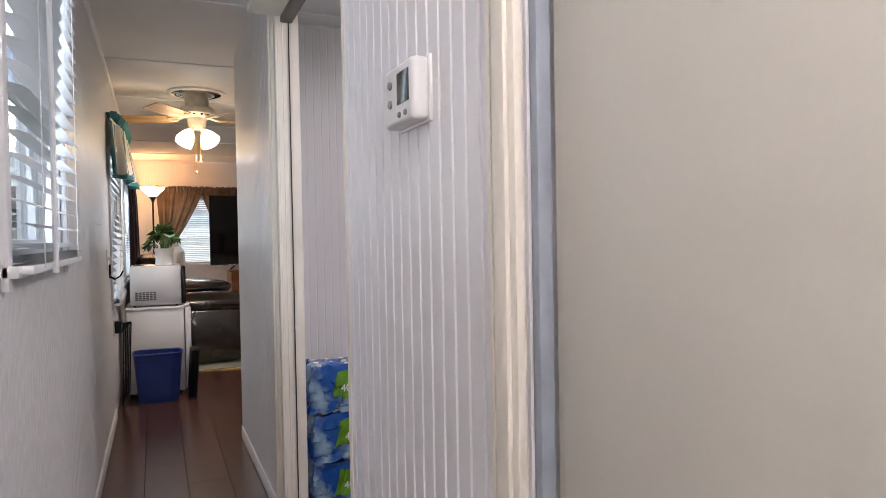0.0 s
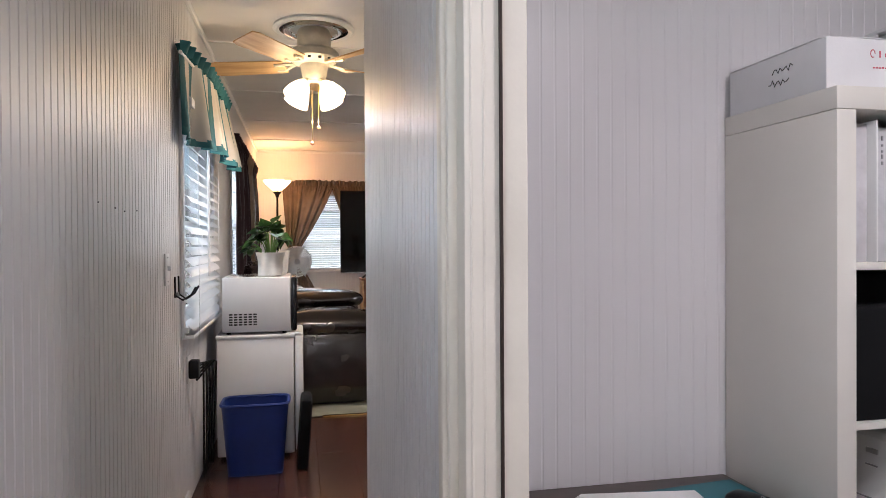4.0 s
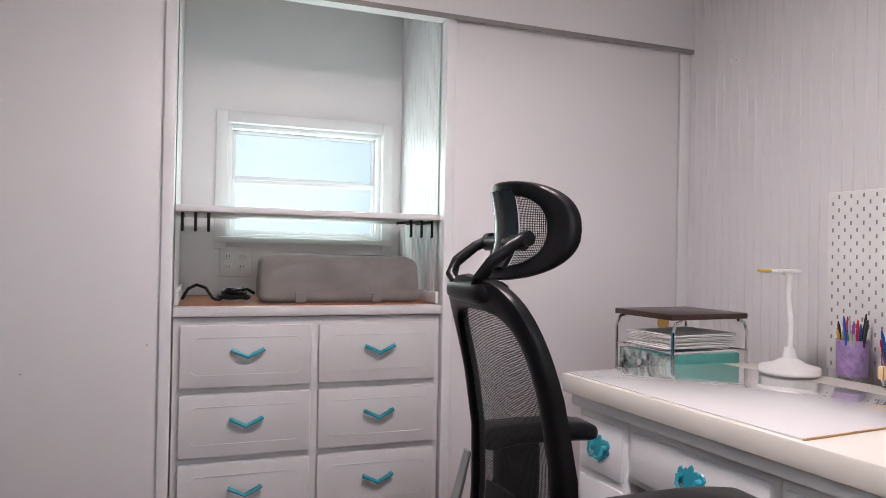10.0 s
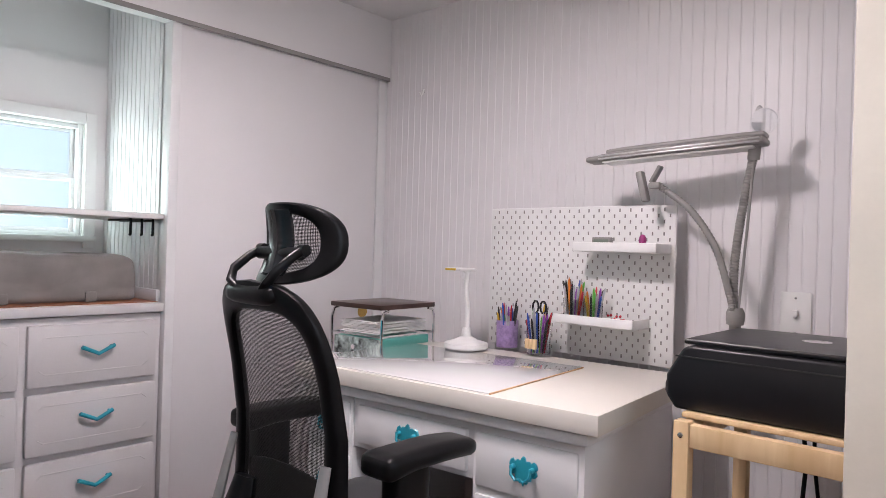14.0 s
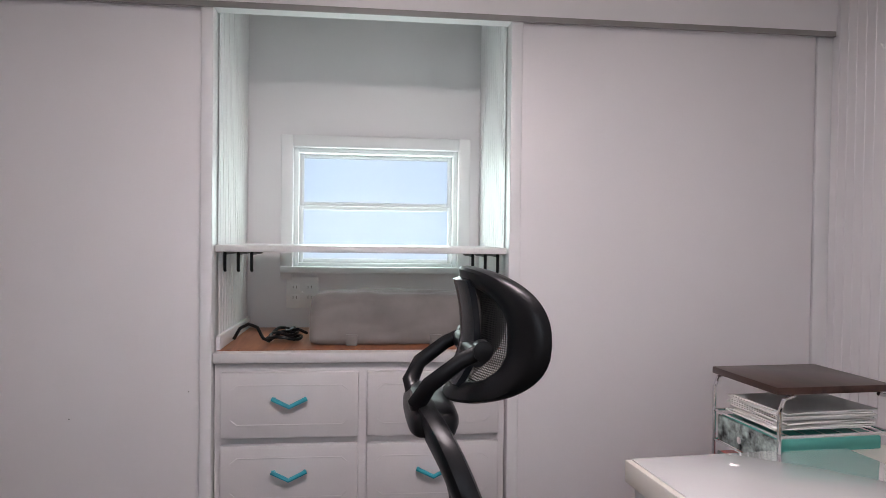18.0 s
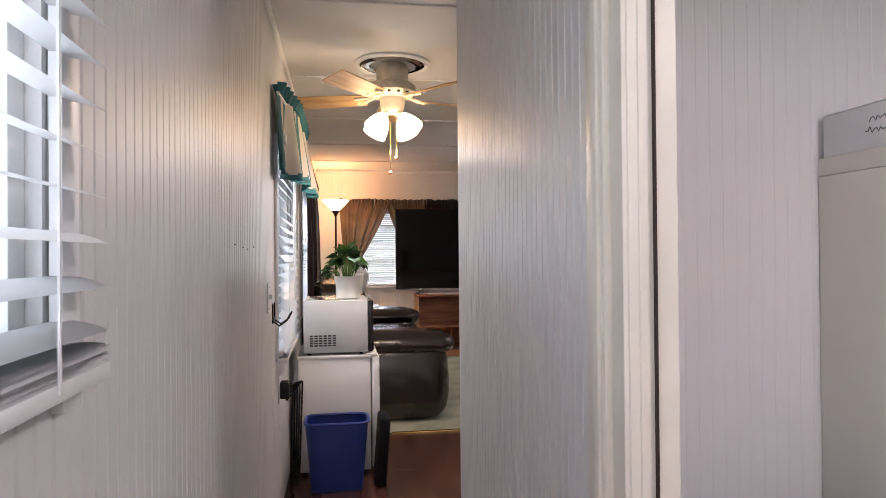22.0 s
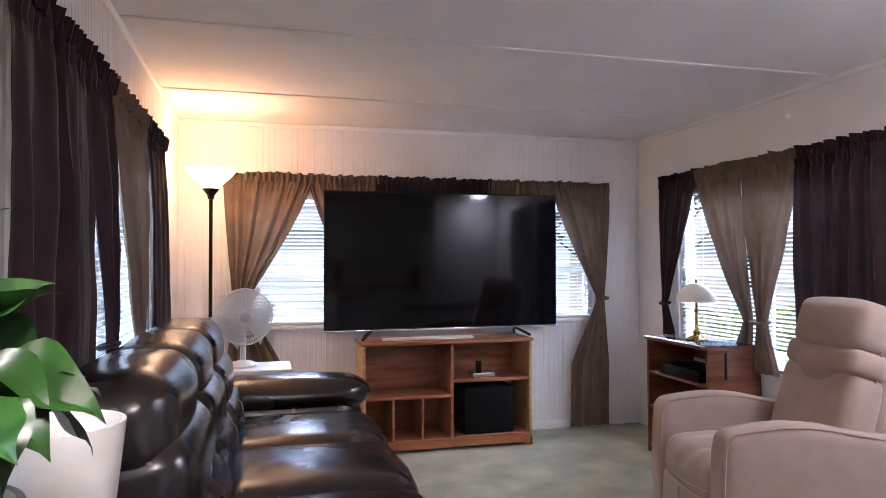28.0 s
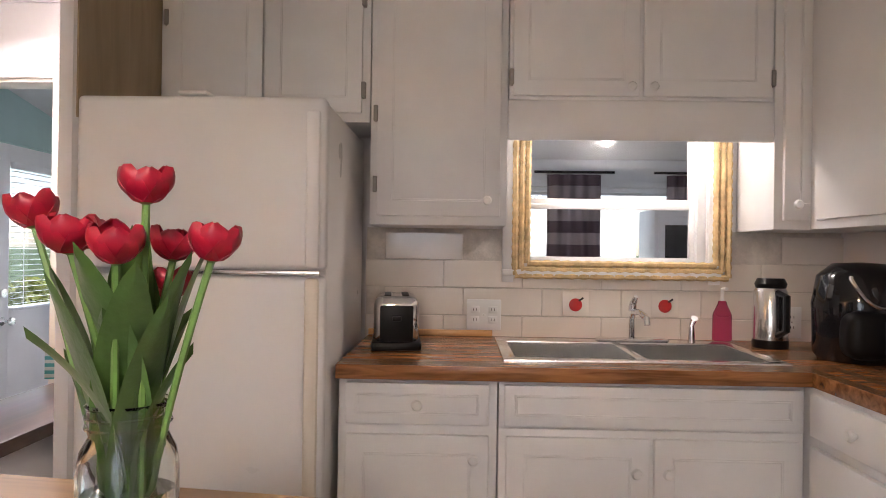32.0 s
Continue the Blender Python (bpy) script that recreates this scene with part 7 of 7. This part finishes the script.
# leg along the partition
e = thing("base_cabinet_run", "white base cabinets along the kitchen partition", "cabinet", 0, 0, 0, 0, "white kitchen cabinets")
part("carcase", box(.16, EX - .004, 1.505, 1.975, .08, .868, .002), M["white"], e)
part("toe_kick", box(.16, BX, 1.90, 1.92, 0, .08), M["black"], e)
for k in range(4):
    x0 = .20 + .48 * k
    for q0, q1, kz in ((.735, .855, .795), (.10, .705, .62)):
        d = part("drawer" if q0 > .5 else "door", box(x0, x0 + .45, 1.976, 1.996, q0, q1, .004), M["white"], e)
        part("knob", lathe([(0, .028), (.012, .026), (.0165, .018), (.012, .008), (.007, .004), (.007, 0)], 18, None, pose(x0 + .225, 1.996, kz, -90, 0, 0)), M["whiteplastic"], d, "round white knob")
e = thing("upper_cabinet_run", "white wall cabinets along the kitchen partition", "cabinet", 0, 0, 0, 0, "white kitchen cabinets")
part("carcase", box(.16, UX - .03, 1.505, 1.80, UZ, CZ - .03, .002), M["white"], e)
for k in range(4):
    x0 = .20 + .56 * k
    part("door", box(x0, x0 + .53, 1.801, 1.82, UZ + .03, 2.2, .004), M["white"], e)

ct = thing("worktop", "oiled butcher block worktop with a double sink cut-out", "worktop")
for x0, x1, y0, y1 in ((2.105, 2.2145, 1.9805, 3.348), (2.215, EX - .004, 2.84, 3.348), (2.215, EX - .004, 1.505, 2.0), (2.70, EX - .004, 2.0005, 2.8395)):
    n_ = max(1, round((x1 - x0) / .04))
    for k in range(n_):
        part("strip", box(x0 + (x1 - x0) * k / n_, x0 + (x1 - x0) * (k + 1) / n_ - .0004, y0, y1, .870, .910, .0006), M["darkbutcher"], ct, "", False)
for k in range(11):
    part("strip", box(.16, 2.2145, 1.505 + .475 * k / 11, 1.505 + .475 * (k + 1) / 11 - .0004, .870, .910, .0006), M["darkbutcher"], ct, "", False)
part("back_lip", box(EX - .022, EX - .0075, 2.86, 3.348, .9105, .934, .002), M["butcher"], ct, "golden wood lip against the tiles")
part("front_edge", box(2.098, 2.106, 1.98, 3.348, .869, .911, .003), M["darkbutcher"], ct)
part("front_edge", box(.16, 2.106, 1.976, 1.984, .869, .911, .003), M["darkbutcher"], ct)

sk = thing("double_sink", "stainless steel double bowl sink with faucet", "sink")
b = bmesh.new()
SX0, SX1_, SY0, SY1 = 2.205, 2.725, 1.985, 2.855
for x0, x1, y0, y1 in ((SX0, SX0 + .045, SY0, SY1), (SX1_ - .09, SX1_, SY0, SY1), (SX0 + .045, SX1_ - .09, SY0, SY0 + .04), (SX0 + .045, SX1_ - .09, SY1 - .04, SY1), (SX0 + .045, SX1_ - .09, 2.405, 2.435)):
    box(x0, x1, y0, y1, .905, .918, .004, b)
part("rim", b, M["steel"], sk)
for y0, y1 in ((SY0 + .04, 2.405), (2.435, SY1 - .04)):
    b = bmesh.new()
    x0, x1 = SX0 + .045, SX1_ - .09
    box(x0, x1, y0, y1, .735, .742, 0, b)
    for a in ((x0 - .004, x0, y0, y1), (x1, x1 + .004, y0, y1), (x0, x1, y0 - .004, y0), (x0, x1, y1, y1 + .004)):
        box(*a, .735, .908, 0, b)
    part("bowl", b, M["steel"], sk, "", False)
fc = part("faucet", box(2.64, 2.70, 2.22, 2.48, .918, .930, .006), M["chrome"], sk, "chrome faucet deck")
part("spout", tube([(2.67, 2.35, .92), (2.67, 2.35, 1.0), (2.64, 2.35, 1.03), (2.55, 2.35, 1.035), (2.47, 2.35, 1.02), (2.465, 2.35, 1.0)], .011, 10), M["chrome"], fc)
part("lever", tube([(2.67, 2.35, 1.03), (2.67, 2.345, 1.06), (2.65, 2.34, 1.085)], [.016, .013, .008], 10), M["chrome"], fc)
part("sprayer", tube([(2.67, 2.13, .918), (2.67, 2.13, .98), (2.64, 2.13, 1.01)], [.014, .010, .013], 10), M["chrome"], sk, "white and chrome hose sprayer")
e = thing("soap_bottle", "pink pump soap bottle beside the sink", "soap bottle", 2.73, 1.995, .919)
part("bottle", lathe([(0, 0), (.034, 0), (.036, .01), (.034, .10), (.018, .135), (.014, .15), (0, .15)], 20), M["pinksoap"], e)
part("pump", tube([(0, 0, .15), (0, 0, .195), (-.04, 0, .197)], .007, 8), M["whiteplastic"], e)
e = thing("insulated_carafe", "steel insulated carafe with black handle", "carafe", 2.62, 1.865, .911)
part("body", lathe([(0, 0), (.058, 0), (.06, .01), (.058, .20), (.05, .215), (0, .22)], 26), M["steel"], e)
part("lid", lathe([(.05, .215), (.055, .23), (.045, .25), (0, .252)], 24), M["black"], e)
part("base_ring", lathe([(.061, .0), (.063, .005), (.061, .03)], 24), M["black"], e)
part("handle", tube([(-.055, -.0, .20), (-.10, -.01, .19), (-.10, -.01, .07), (-.058, 0, .05)], .012, 8), M["black"], e)
e = thing("air_fryer", "black air fryer with a steel-trimmed handle", "air fryer", 2.36, 1.70, .911)
part("body", lathe([(0, 0), (.12, 0), (.135, .02), (.14, .18), (.125, .27), (.08, .31), (0, .315)], 30), M["blackgloss"], e)
dr = part("drawer", cushion(-.150, -.05, -.105, .105, .02, .165, .03, .006, 8), M["black"], e)
part("handle", box(-.205, -.145, -.017, .017, .035, .145, .012), M["black"], dr)
part("handle_plate", box(-.209, -.204, -.014, .014, .042, .138, .002), M["silver"], dr, "pale handle plate")
part("control_panel", sheet(lambda u, v: (-.139 + .022 * (v - .2) ** 2 + .05 * (2 * u - 1) ** 2, -.082 + .164 * u, .185 + .085 * v), 12, 6, .004), M["blackgloss"], e, "black glass control panel")
part("panel_trim", tube([(-.100 - .045 * max(0, math.cos(a)), .088 * math.sin(a), .205 - .03 * math.cos(a) + .03 * abs(math.sin(a)) ** 3 * 2) for a in [-1.9 + 3.8 * k / 20 for k in range(21)]], .006, 8), M["steel"], e, "silver curved trim")
e = thing("toaster", "chrome two-slice toaster with black ends", "toaster", 2.50, 3.21, .911, 6)
part("body", box(-.13, .13, -.075, .075, .02, .18, .03, None, 3), M["chrome"], e)
part("end_panel", box(-.137, -.128, -.055, .055, .03, .15, .02), M["black"], e, "black arched end panel")
part("base", box(-.14, .14, -.085, .085, 0, .03, .012), M["black"], e)
for y in (-.03, .03):
    part("slot", box(-.10, .10, y - .012, y + .012, .178, .1815, .002), M["black"], e)
part("lever", box(-.155, -.135, -.015, .015, .10, .115, .004), M["black"], e)
wall_plate("counter_outlet", "wide white outlet and switch plate on the tiles", "outlet", pose(EX - .016, 2.894, .995, 0, 0, -90), "wide")
wall_plate("corner_outlet", "white outlet plate on the tiles beside the carafe", "outlet", pose(EX - .016, 1.70, .985, 0, 0, -90), "outlet")
for y in (2.535, 2.187):
    e = thing("picture_tile", "small square tile with a red apple motif", "decorative tile", EX - .0105, y, 1.043, 0, "apple tiles")
    part("tile_face", box(-.004, .0, -.052, .052, -.048, .048, .002), M["tile"], e)
    part("apple_motif", lathe([(0, .002), (.022, .0015), (.026, 0)], 16, None, pose(-.004, .0, -.004, 0, -90, 0)), M["redpaint"], e, "red painted apple")
    part("leaf_motif", tube([(-.005, -.012, .012), (-.005, -.03, .024)], .004, 5), M["blackink"], e)

# rope frame round the sink window
e = thing("rope_frame", "golden rope-textured frame round the sink window", "window frame", 0, 0, 0)
y0, y1, z0, z1 = 1.965, 2.757, 1.17, 1.76
for k in range(3):
    o_ = .024 * k
    for p, q in (((y0 - o_ + .03, z0 - o_ + .03), (y1 + o_ - .03, z0 - o_ + .03)), ((y0 - o_ + .03, z0 - o_ + .03), (y0 - o_ + .03, z1)), ((y1 + o_ - .03, z0 - o_ + .03), (y1 + o_ - .03, z1))):
        n_ = 60
        part("rope", tube([(EX - .02, p[0] + (q[0] - p[0]) * t / n_, p[1] + (q[1] - p[1]) * t / n_) for t in range(n_ + 1)], [.0125 + .002 * math.sin(t * 1.9) for t in range(n_ + 1)], 7), M["rope"], e)

# ---- island with tulips ----
IZ = .885
isl = thing("kitchen_island", "white kitchen island with a butcher block top", "kitchen island", .925, 3.28, 0, -7.5)
part("worktop", box(-.22, .22, -.62, .62, IZ - .035, IZ, .004), M["butcher"], isl, "light butcher block top")
part("body", box(-.19, .20, -.59, .59, .08, IZ - .035, .003), M["white"], isl)
part("toe_kick", box(-.15, .18, -.57, .57, 0, .08), M["white"], isl)
for k in range(2):
    y0 = -.58 + .585 * k
    d = part("drawer", box(-.208, -.190, y0, y0 + .575, .69, .84, .003), M["white"], isl)
    b = tube([(-.235, y0 + .21, .765), (-.235, y0 + .36, .765)], .006, 8)
    for yy in (y0 + .225, y0 + .345):
        tube([(-.208, yy, .765), (-.235, yy, .765)], .005, 6, b)
    part("bar_pull", b, M["steel"], d, "steel bar pull")
    d = part("door", box(-.208, -.190, y0, y0 + .575, .10, .68, .003), M["white"], isl)
    for a in ((y0, y0 + .07, .10, .68), (y0 + .505, y0 + .575, .10, .68), (y0 + .07, y0 + .505, .10, .17), (y0 + .07, y0 + .505, .61, .68)):
        part("rail", box(-.214, -.208, a[0], a[1], a[2], a[3], .001), M["white"], d)
    part("hinge", box(-.212, -.205, y0 + .57, y0 + .578, .58, .63), M["steel"], d)

tj = thing("tulip_jar", "red tulips in a ridged glass jar of water", "flower vase", .852, 3.329, IZ)
JZ = Matrix.Diagonal((1.05, 1.05, 1.3, 1))
part("jar", lathe([(0, .0), (.042, 0), (.047, .008), (.047, .10), (.044, .115), (.036, .128), (.037, .132), (.038, .15), (.040, .152), (.038, .154), (.034, .15), (.033, .128), (.042, .11), (.044, .012), (0, .006)], 32), M["jar"], tj).matrix_basis = JZ
part("water", lathe([(0, .007), (.0425, .012), (.0425, .085), (0, .086)], 24), M["jar"], tj).matrix_basis = JZ
for z in (.134, .142):
    part("thread", tube([(.0395 * math.cos(t), .0395 * math.sin(t), z + .004 * t / 6.3) for t in [k * .33 for k in range(20)]], .0012, 5), M["jar"], tj).matrix_basis = JZ


def petal(L, W):
    return finish("petal", sheet(lambda u, v: ((2 * u - 1) * W * math.sin(math.pi * min(1, .14 + v * .85)) ** .6 * .5, -.022 * math.sin(math.pi * min(1, v * .60 + .06)) + .008 * (2 * u - 1) ** 2, v * L), 6, 9, .0008), M["tulip"], True)


pet = petal(.044, .043)
rnd = random.Random(11)
HEADS = [(.881, 3.450, 1.263), (.798, 3.361, 1.237), (.788, 3.312, 1.228), (.808, 3.294, 1.286), (.875, 3.296, 1.230), (.834, 3.239, 1.231), (.872, 3.395, 1.240), (.93, 3.325, 1.184)]
for hx, hy, hz in HEADS:
    top = Vector((hx - .852, hy - 3.329, hz - IZ))
    base = Vector((rnd.uniform(-.02, .02), rnd.uniform(-.02, .02), .012))
    part("stalk", tube([tuple(p) for p in arc(base, top, (0, 0, .02), 8)], .0038, 6), M["stem"], tj)
    hd_ = part("flower_base", lathe([(0, -.004), (.008, 0), (.006, .006), (0, .008)], 10), M["stem"], tj)
    lean = top - base
    hd_.matrix_basis = Matrix.Translation(top) @ Vector((lean.x, lean.y, lean.z * 1.8)).to_track_quat('Z', 'Y').to_matrix().to_4x4()
    for j in range(6):
        o = new("petal", pet)
        o.parent = hd_
        o.matrix_basis = Matrix.Scale(.84, 4) @ pose(0, 0, 0, 0, 0, 60 * j + rnd.uniform(-8, 8)) @ pose(0, -.006 if j % 2 else -.003, 0, 7 if j % 2 else 13, 0, 0) @ Matrix.Diagonal((1.05, 1, rnd.uniform(.92, 1.12), 1))


def blade_leaf(L, W, droop):
    return finish("leaf", sheet(lambda u, v: ((2 * u - 1) * W * (math.sin(math.pi * min(1, .12 + .88 * v)) ** .7) * .5, droop * v ** 2.2 * L, v * L * (1 - .25 * droop * v) + .012 * (2 * u - 1) ** 2), 6, 12), M["tulipleaf"], True)


bl = [blade_leaf(.23, .052, .10), blade_leaf(.18, .050, .30), blade_leaf(.25, .058, .18)]
for k in range(20):
    o = new("leaf", bl[k % 3])
    o.parent = tj
    a = k * 137.5
    o.matrix_basis = pose(.014 * math.cos(k), .014 * math.sin(k), rnd.uniform(.08, .15), 0, 0, a) @ pose(0, 0, 0, rnd.uniform(-14, 0), 0, 0)

# ================ SUNROOM AND OUTDOORS ================
d = thing("door_sunroom", "white half-glazed sunroom door with lowered blind", "door", 0, 0, 0, 0, "", "structure")
b = bmesh.new()
for x0, x1, z0, z1 in ((4.09, 4.20, -.19, 1.86), (4.80, 4.91, -.19, 1.86), (4.20, 4.80, 1.73, 1.86), (4.20, 4.80, -.19, .86)):
    box(x0, x1, SN + .005, SN + .045, z0, z1, .003, b)
part("door_leaf", b, M["white"], d)
p_ = part("pane", box(4.20, 4.80, SN + .022, SN + .026, .86, 1.73), M["glass"], d, "", False)
p_.visible_shadow = False
part("door_knob", lathe([(0, 0), (.028, .004), (.012, .02), (.012, .04), (.027, .055), (.024, .07), (0, .074)], 18, None, pose(4.145, SN + .005, .78, 90, 0, 0)), M["steel"], d, "dark metal knob")
part("deadbolt", lathe([(0, 0), (.026, .002), (.026, .014), (0, .016)], 18, None, pose(4.145, SN + .005, .95, 90, 0, 0)), M["steel"], d)
part("lock_plate", box(4.02, 4.06, SN - .012, SN - .001, 1.15, 1.30, .003), M["whiteplastic"], d)
slat_blind("door_blind", "white mini blind lowered on the sunroom door", True, SN - .02, -1, 4.19, 4.81, .85, 1.75, .034, .03, 8)


def plaid_panel(y0, y1):
    e = thing("plaid_curtain", "plum plaid curtain panel in the sunroom", "curtain", 0, 0, 0, 0, "sunroom curtains")
    part("panel", sheet(lambda u, v: (SX1 - .05 + .02 * math.sin(u * 26 + y0), y0 + (y1 - y0) * u, 1.84 - 1.55 * v), 50, 6, .002), M["plaid"], e)
    part("rod", tube([(SX1 - .05, y0 - .1, 1.86), (SX1 - .05, y1 + .1, 1.86)], .01, 8), M["black"], e)


for y0, y1 in ((1.10, 1.42), (1.92, 2.33), (2.72, 3.0), (3.7, 4.05), (5.2, 5.6)):
    plaid_panel(y0, y1)
cabn = thing("white_hutch", "white glass-door hutch in the sunroom", "cabinet", 4.75, 1.12, -.2)
part("body", box(0, .40, 0, .55, 0, 1.75, .006), M["white"], cabn)
for y in (.03, .29):
    dd_ = part("door", box(-.018, -.001, y, y + .235, .75, 1.70, .003), M["white"], cabn)
    part("pane", box(-.022, -.018, y + .04, y + .195, .80, 1.64, .001), M["blackgloss"], dd_)
    part("knob", lathe([(0, .02), (.01, .016), (.005, 0)], 12, None, pose(-.018, y + (.21 if y < .2 else .025), 1.2, 0, -90, 0)), M["black"], dd_)

# deck railing beyond the sunroom
rl = thing("deck_railing", "white picket deck railing outside the sunroom", "railing", 0, 7.2, -.3)
part("top_rail", box(2.95, 6.4, -.03, .03, .86, .90, .004), M["white"], rl)
part("bottom_rail", box(2.95, 6.4, -.02, .02, .12, .16, .004), M["white"], rl)
for k in range(28):
    part("picket", box(3.0 + .12 * k, 3.045 + .12 * k, -.018, .018, .16, .86, .003), M["white"], rl)
tagged(part("patio", box(2.95, 6.5, 5.85, 7.4, -.38, -.30, .01), M["patio"], None, "", False), "grey deck outside the sunroom door", "deck", "", "structure")


def neighbour(x, y, w, dep, h, rz, tone, label):
    e = thing("neighbour_home", label, "house", x, y, -.75, rz, "neighbouring homes")
    part("wall", box(-w / 2, w / 2, -dep / 2, dep / 2, 0, h, .01), tone, e)
    for k in range(14):
        part("siding_board", box(-w / 2 - .012, w / 2 + .012, -dep / 2 - .012, -dep / 2 - .002, .3 + k * (h - .35) / 14, .3 + (k + .92) * (h - .35) / 14, .004), tone, e)
    r = bmesh.new()
    vs = [r.verts.new(p) for p in ((-w / 2 - .3, -dep / 2 - .4, h), (w / 2 + .3, -dep / 2 - .4, h), (w / 2 + .3, dep / 2 + .4, h), (-w / 2 - .3, dep / 2 + .4, h), (-w / 2 - .3, 0, h + .9), (w / 2 + .3, 0, h + .9))]
    for f_ in ((0, 1, 5, 4), (2, 3, 4, 5), (0, 4, 3), (1, 2, 5), (3, 2, 1, 0)):
        r.faces.new([vs[i] for i in f_])
    part("roof", r, M["patio"], e, "grey shingled roof", False)
    for k in range(3):
        wx = -w / 2 + w * (k + .5) / 3
        wd = part("window", box(wx - .6, wx + .6, -dep / 2 - .05, -dep / 2, 1.2, 2.3, .01), M["frame"], e)
        part("pane", box(wx - .52, wx + .52, -dep / 2 - .06, -dep / 2 - .05, 1.28, 2.22), M["screen"], wd, "", False)


neighbour(2, 24, 13, 6, 2.9, 0, M["siding"], "pale grey neighbouring mobile home with grey roof")
neighbour(-13, 3, 14, 6, 2.9, 90, M["siding"], "pale neighbouring mobile home beyond the lawn")
neighbour(15, 22, 12, 6, 2.9, -30, mat("beige_siding", (.55, .45, .36), .6), "beige neighbouring mobile home beyond the deck")


def tree(x, y, h, seed, tone):
    r_ = random.Random(seed)
    e = thing("tree", "leafy green garden tree", "tree", x, y, -.75, 0, "garden trees")
    part("trunk", tube([(0, 0, 0), (.05, .03, h * .25), (-.03, .04, h * .5), (.02, 0, h * .75)], [.16, .13, .09, .05], 8), M["espresso"], e)
    b = bmesh.new()
    for k in range(9):
        a = k * 2.4
        tube([(0, 0, h * (.3 + .04 * k)), (.5 * math.cos(a), .5 * math.sin(a), h * (.4 + .045 * k)), (1.1 * math.cos(a), 1.1 * math.sin(a), h * (.5 + .045 * k))], [.06, .04, .015], 6, b)
    part("limbs", b, M["espresso"], e)
    vs, fs = [], []
    for k in range(2600):
        a, el = r_.uniform(0, 6.28), r_.uniform(-.6, 1.5)
        rad = r_.uniform(.5, 1.0) * (1.5 + .4 * math.sin(3 * a + seed) * math.cos(2 * el))
        c = Vector((rad * math.cos(a) * math.cos(el), rad * math.sin(a) * math.cos(el), h * .7 + rad * math.sin(el) * .9))
        q = Euler((r_.uniform(0, 6), r_.uniform(0, 6), r_.uniform(0, 6))).to_matrix()
        s_ = r_.uniform(.06, .12)
        i0 = len(vs)
        vs += [c + q @ Vector(p) * s_ for p in ((0, -1, 0), (.45, 0, .1), (0, 1, 0), (-.45, 0, .1))]
        fs.append((i0, i0 + 1, i0 + 2, i0 + 3))
    me = bpy.data.meshes.new("crown")
    me.from_pydata([tuple(v) for v in vs], [], fs)
    me.materials.append(tone)
    o = new("crown", me)
    o.parent = e
    o["kind"] = "stuff"


foliage = mat("tree_foliage", (.06, .11, .03), .8, var=.5, scale=3, bump=0)
autumn = mat("tree_foliage_russet", (.14, .09, .04), .8, var=.5, scale=3, bump=0)
for x, y, h, s_, t_ in ((6.5, 15, 4.6, 1, foliage), (8.5, 16, 5.5, 2, autumn), (11.5, 13, 5.0, 3, foliage), (-7, 18, 4.2, 4, foliage), (-9, 9, 4.5, 5, foliage), (13, 3, 5, 6, foliage)):
    tree(x, y, h, s_, t_)
hd = bmesh.new()
for k in range(3600):
    c = Vector((random.uniform(5, 14), 11 + random.uniform(-.5, .5), -.75 + random.uniform(.05, 1.35)))
    q = Euler((random.uniform(0, 6), random.uniform(0, 6), random.uniform(0, 6))).to_matrix()
    hd.faces.new([hd.verts.new(c + q @ Vector(p) * .10) for p in ((0, -1, 0), (.5, 0, .1), (0, 1, 0), (-.5, 0, .1))])
solo("hedge", hd, mat("hedge_leaves", (.22, .25, .04), .8, var=.4, scale=3, bump=0), "yellow-green clipped hedge beyond the deck", "hedge", None, "", "stuff", False)

# glowing pale sheet for sky, added to make the closet panes look bright
tagged(part("backdrop_closet_sky", box(3.30, 3.32, -1.2, 1.0, .2, 2.9), glow("sky_backdrop_glow", (.70, .87, 1.0), .17), None, "", False), "glowing pale backdrop standing in for sky outside the closet window", "sky", "", "structure")

# ================ FLOOR PLANKS AND TILES ================
fl = tagged(new("floor"), "red-brown laminate plank floor in hall and kitchen", "floor", "", "structure")
PW = .192
plank_of = {}


def plank_mesh(L):
    key = round(L, 3)
    if key not in plank_of:
        plank_of[key] = finish("plank", box(-PW / 2 + .0008, PW / 2 - .0008, -L / 2, L / 2, -.010, 0, .0012, None, 1), M["floor"])
    return plank_of[key]


c = 0
x = WX + PW / 2
while x < EX + PW / 2:
    y, L = SY, 1.22 - (.35 * c % 1.22)
    while y < 4.24:
        L = min(L, 4.29 - y)
        o = new("plank", plank_mesh(L))
        o.parent = fl
        o.location = (x, y + L / 2, 0)
        y += L + .0016
        L = 1.22
    c += 1
    x += PW

bs = tagged(part("backsplash", box(EX - .004, EX + .002, 2.79, 3.36, .911, UZ, 0, box(EX - .004, EX + .002, 2.01, 2.79, .911, 1.165, 0, box(EX - .004, EX + .002, 1.505, 2.01, .911, UZ))), M["grout"], None, "", False), "cream glazed tile backsplash over the worktop", "backsplash", "", "structure")
tile_me = {h: finish("tile", box(-.0065, 0, -h + .0012, h - .0012, -.053, .053, .0025), M["tile"]) for h in (.155,)}
for r in range(4):
    half = .155
    k, y = 0, 1.505 + (half if r % 2 == 0 else half * .5)
    while y + half < 3.42:
        z = .8825 + .05425 + .1085 * r
        if z + .053 < UZ and not (r >= 3 and 1.83 < y < 2.87):
            o = new("tile", tile_me[half])
            o.parent = bs
            o.location = (EX - .0041, y, z)
        y += 2 * half
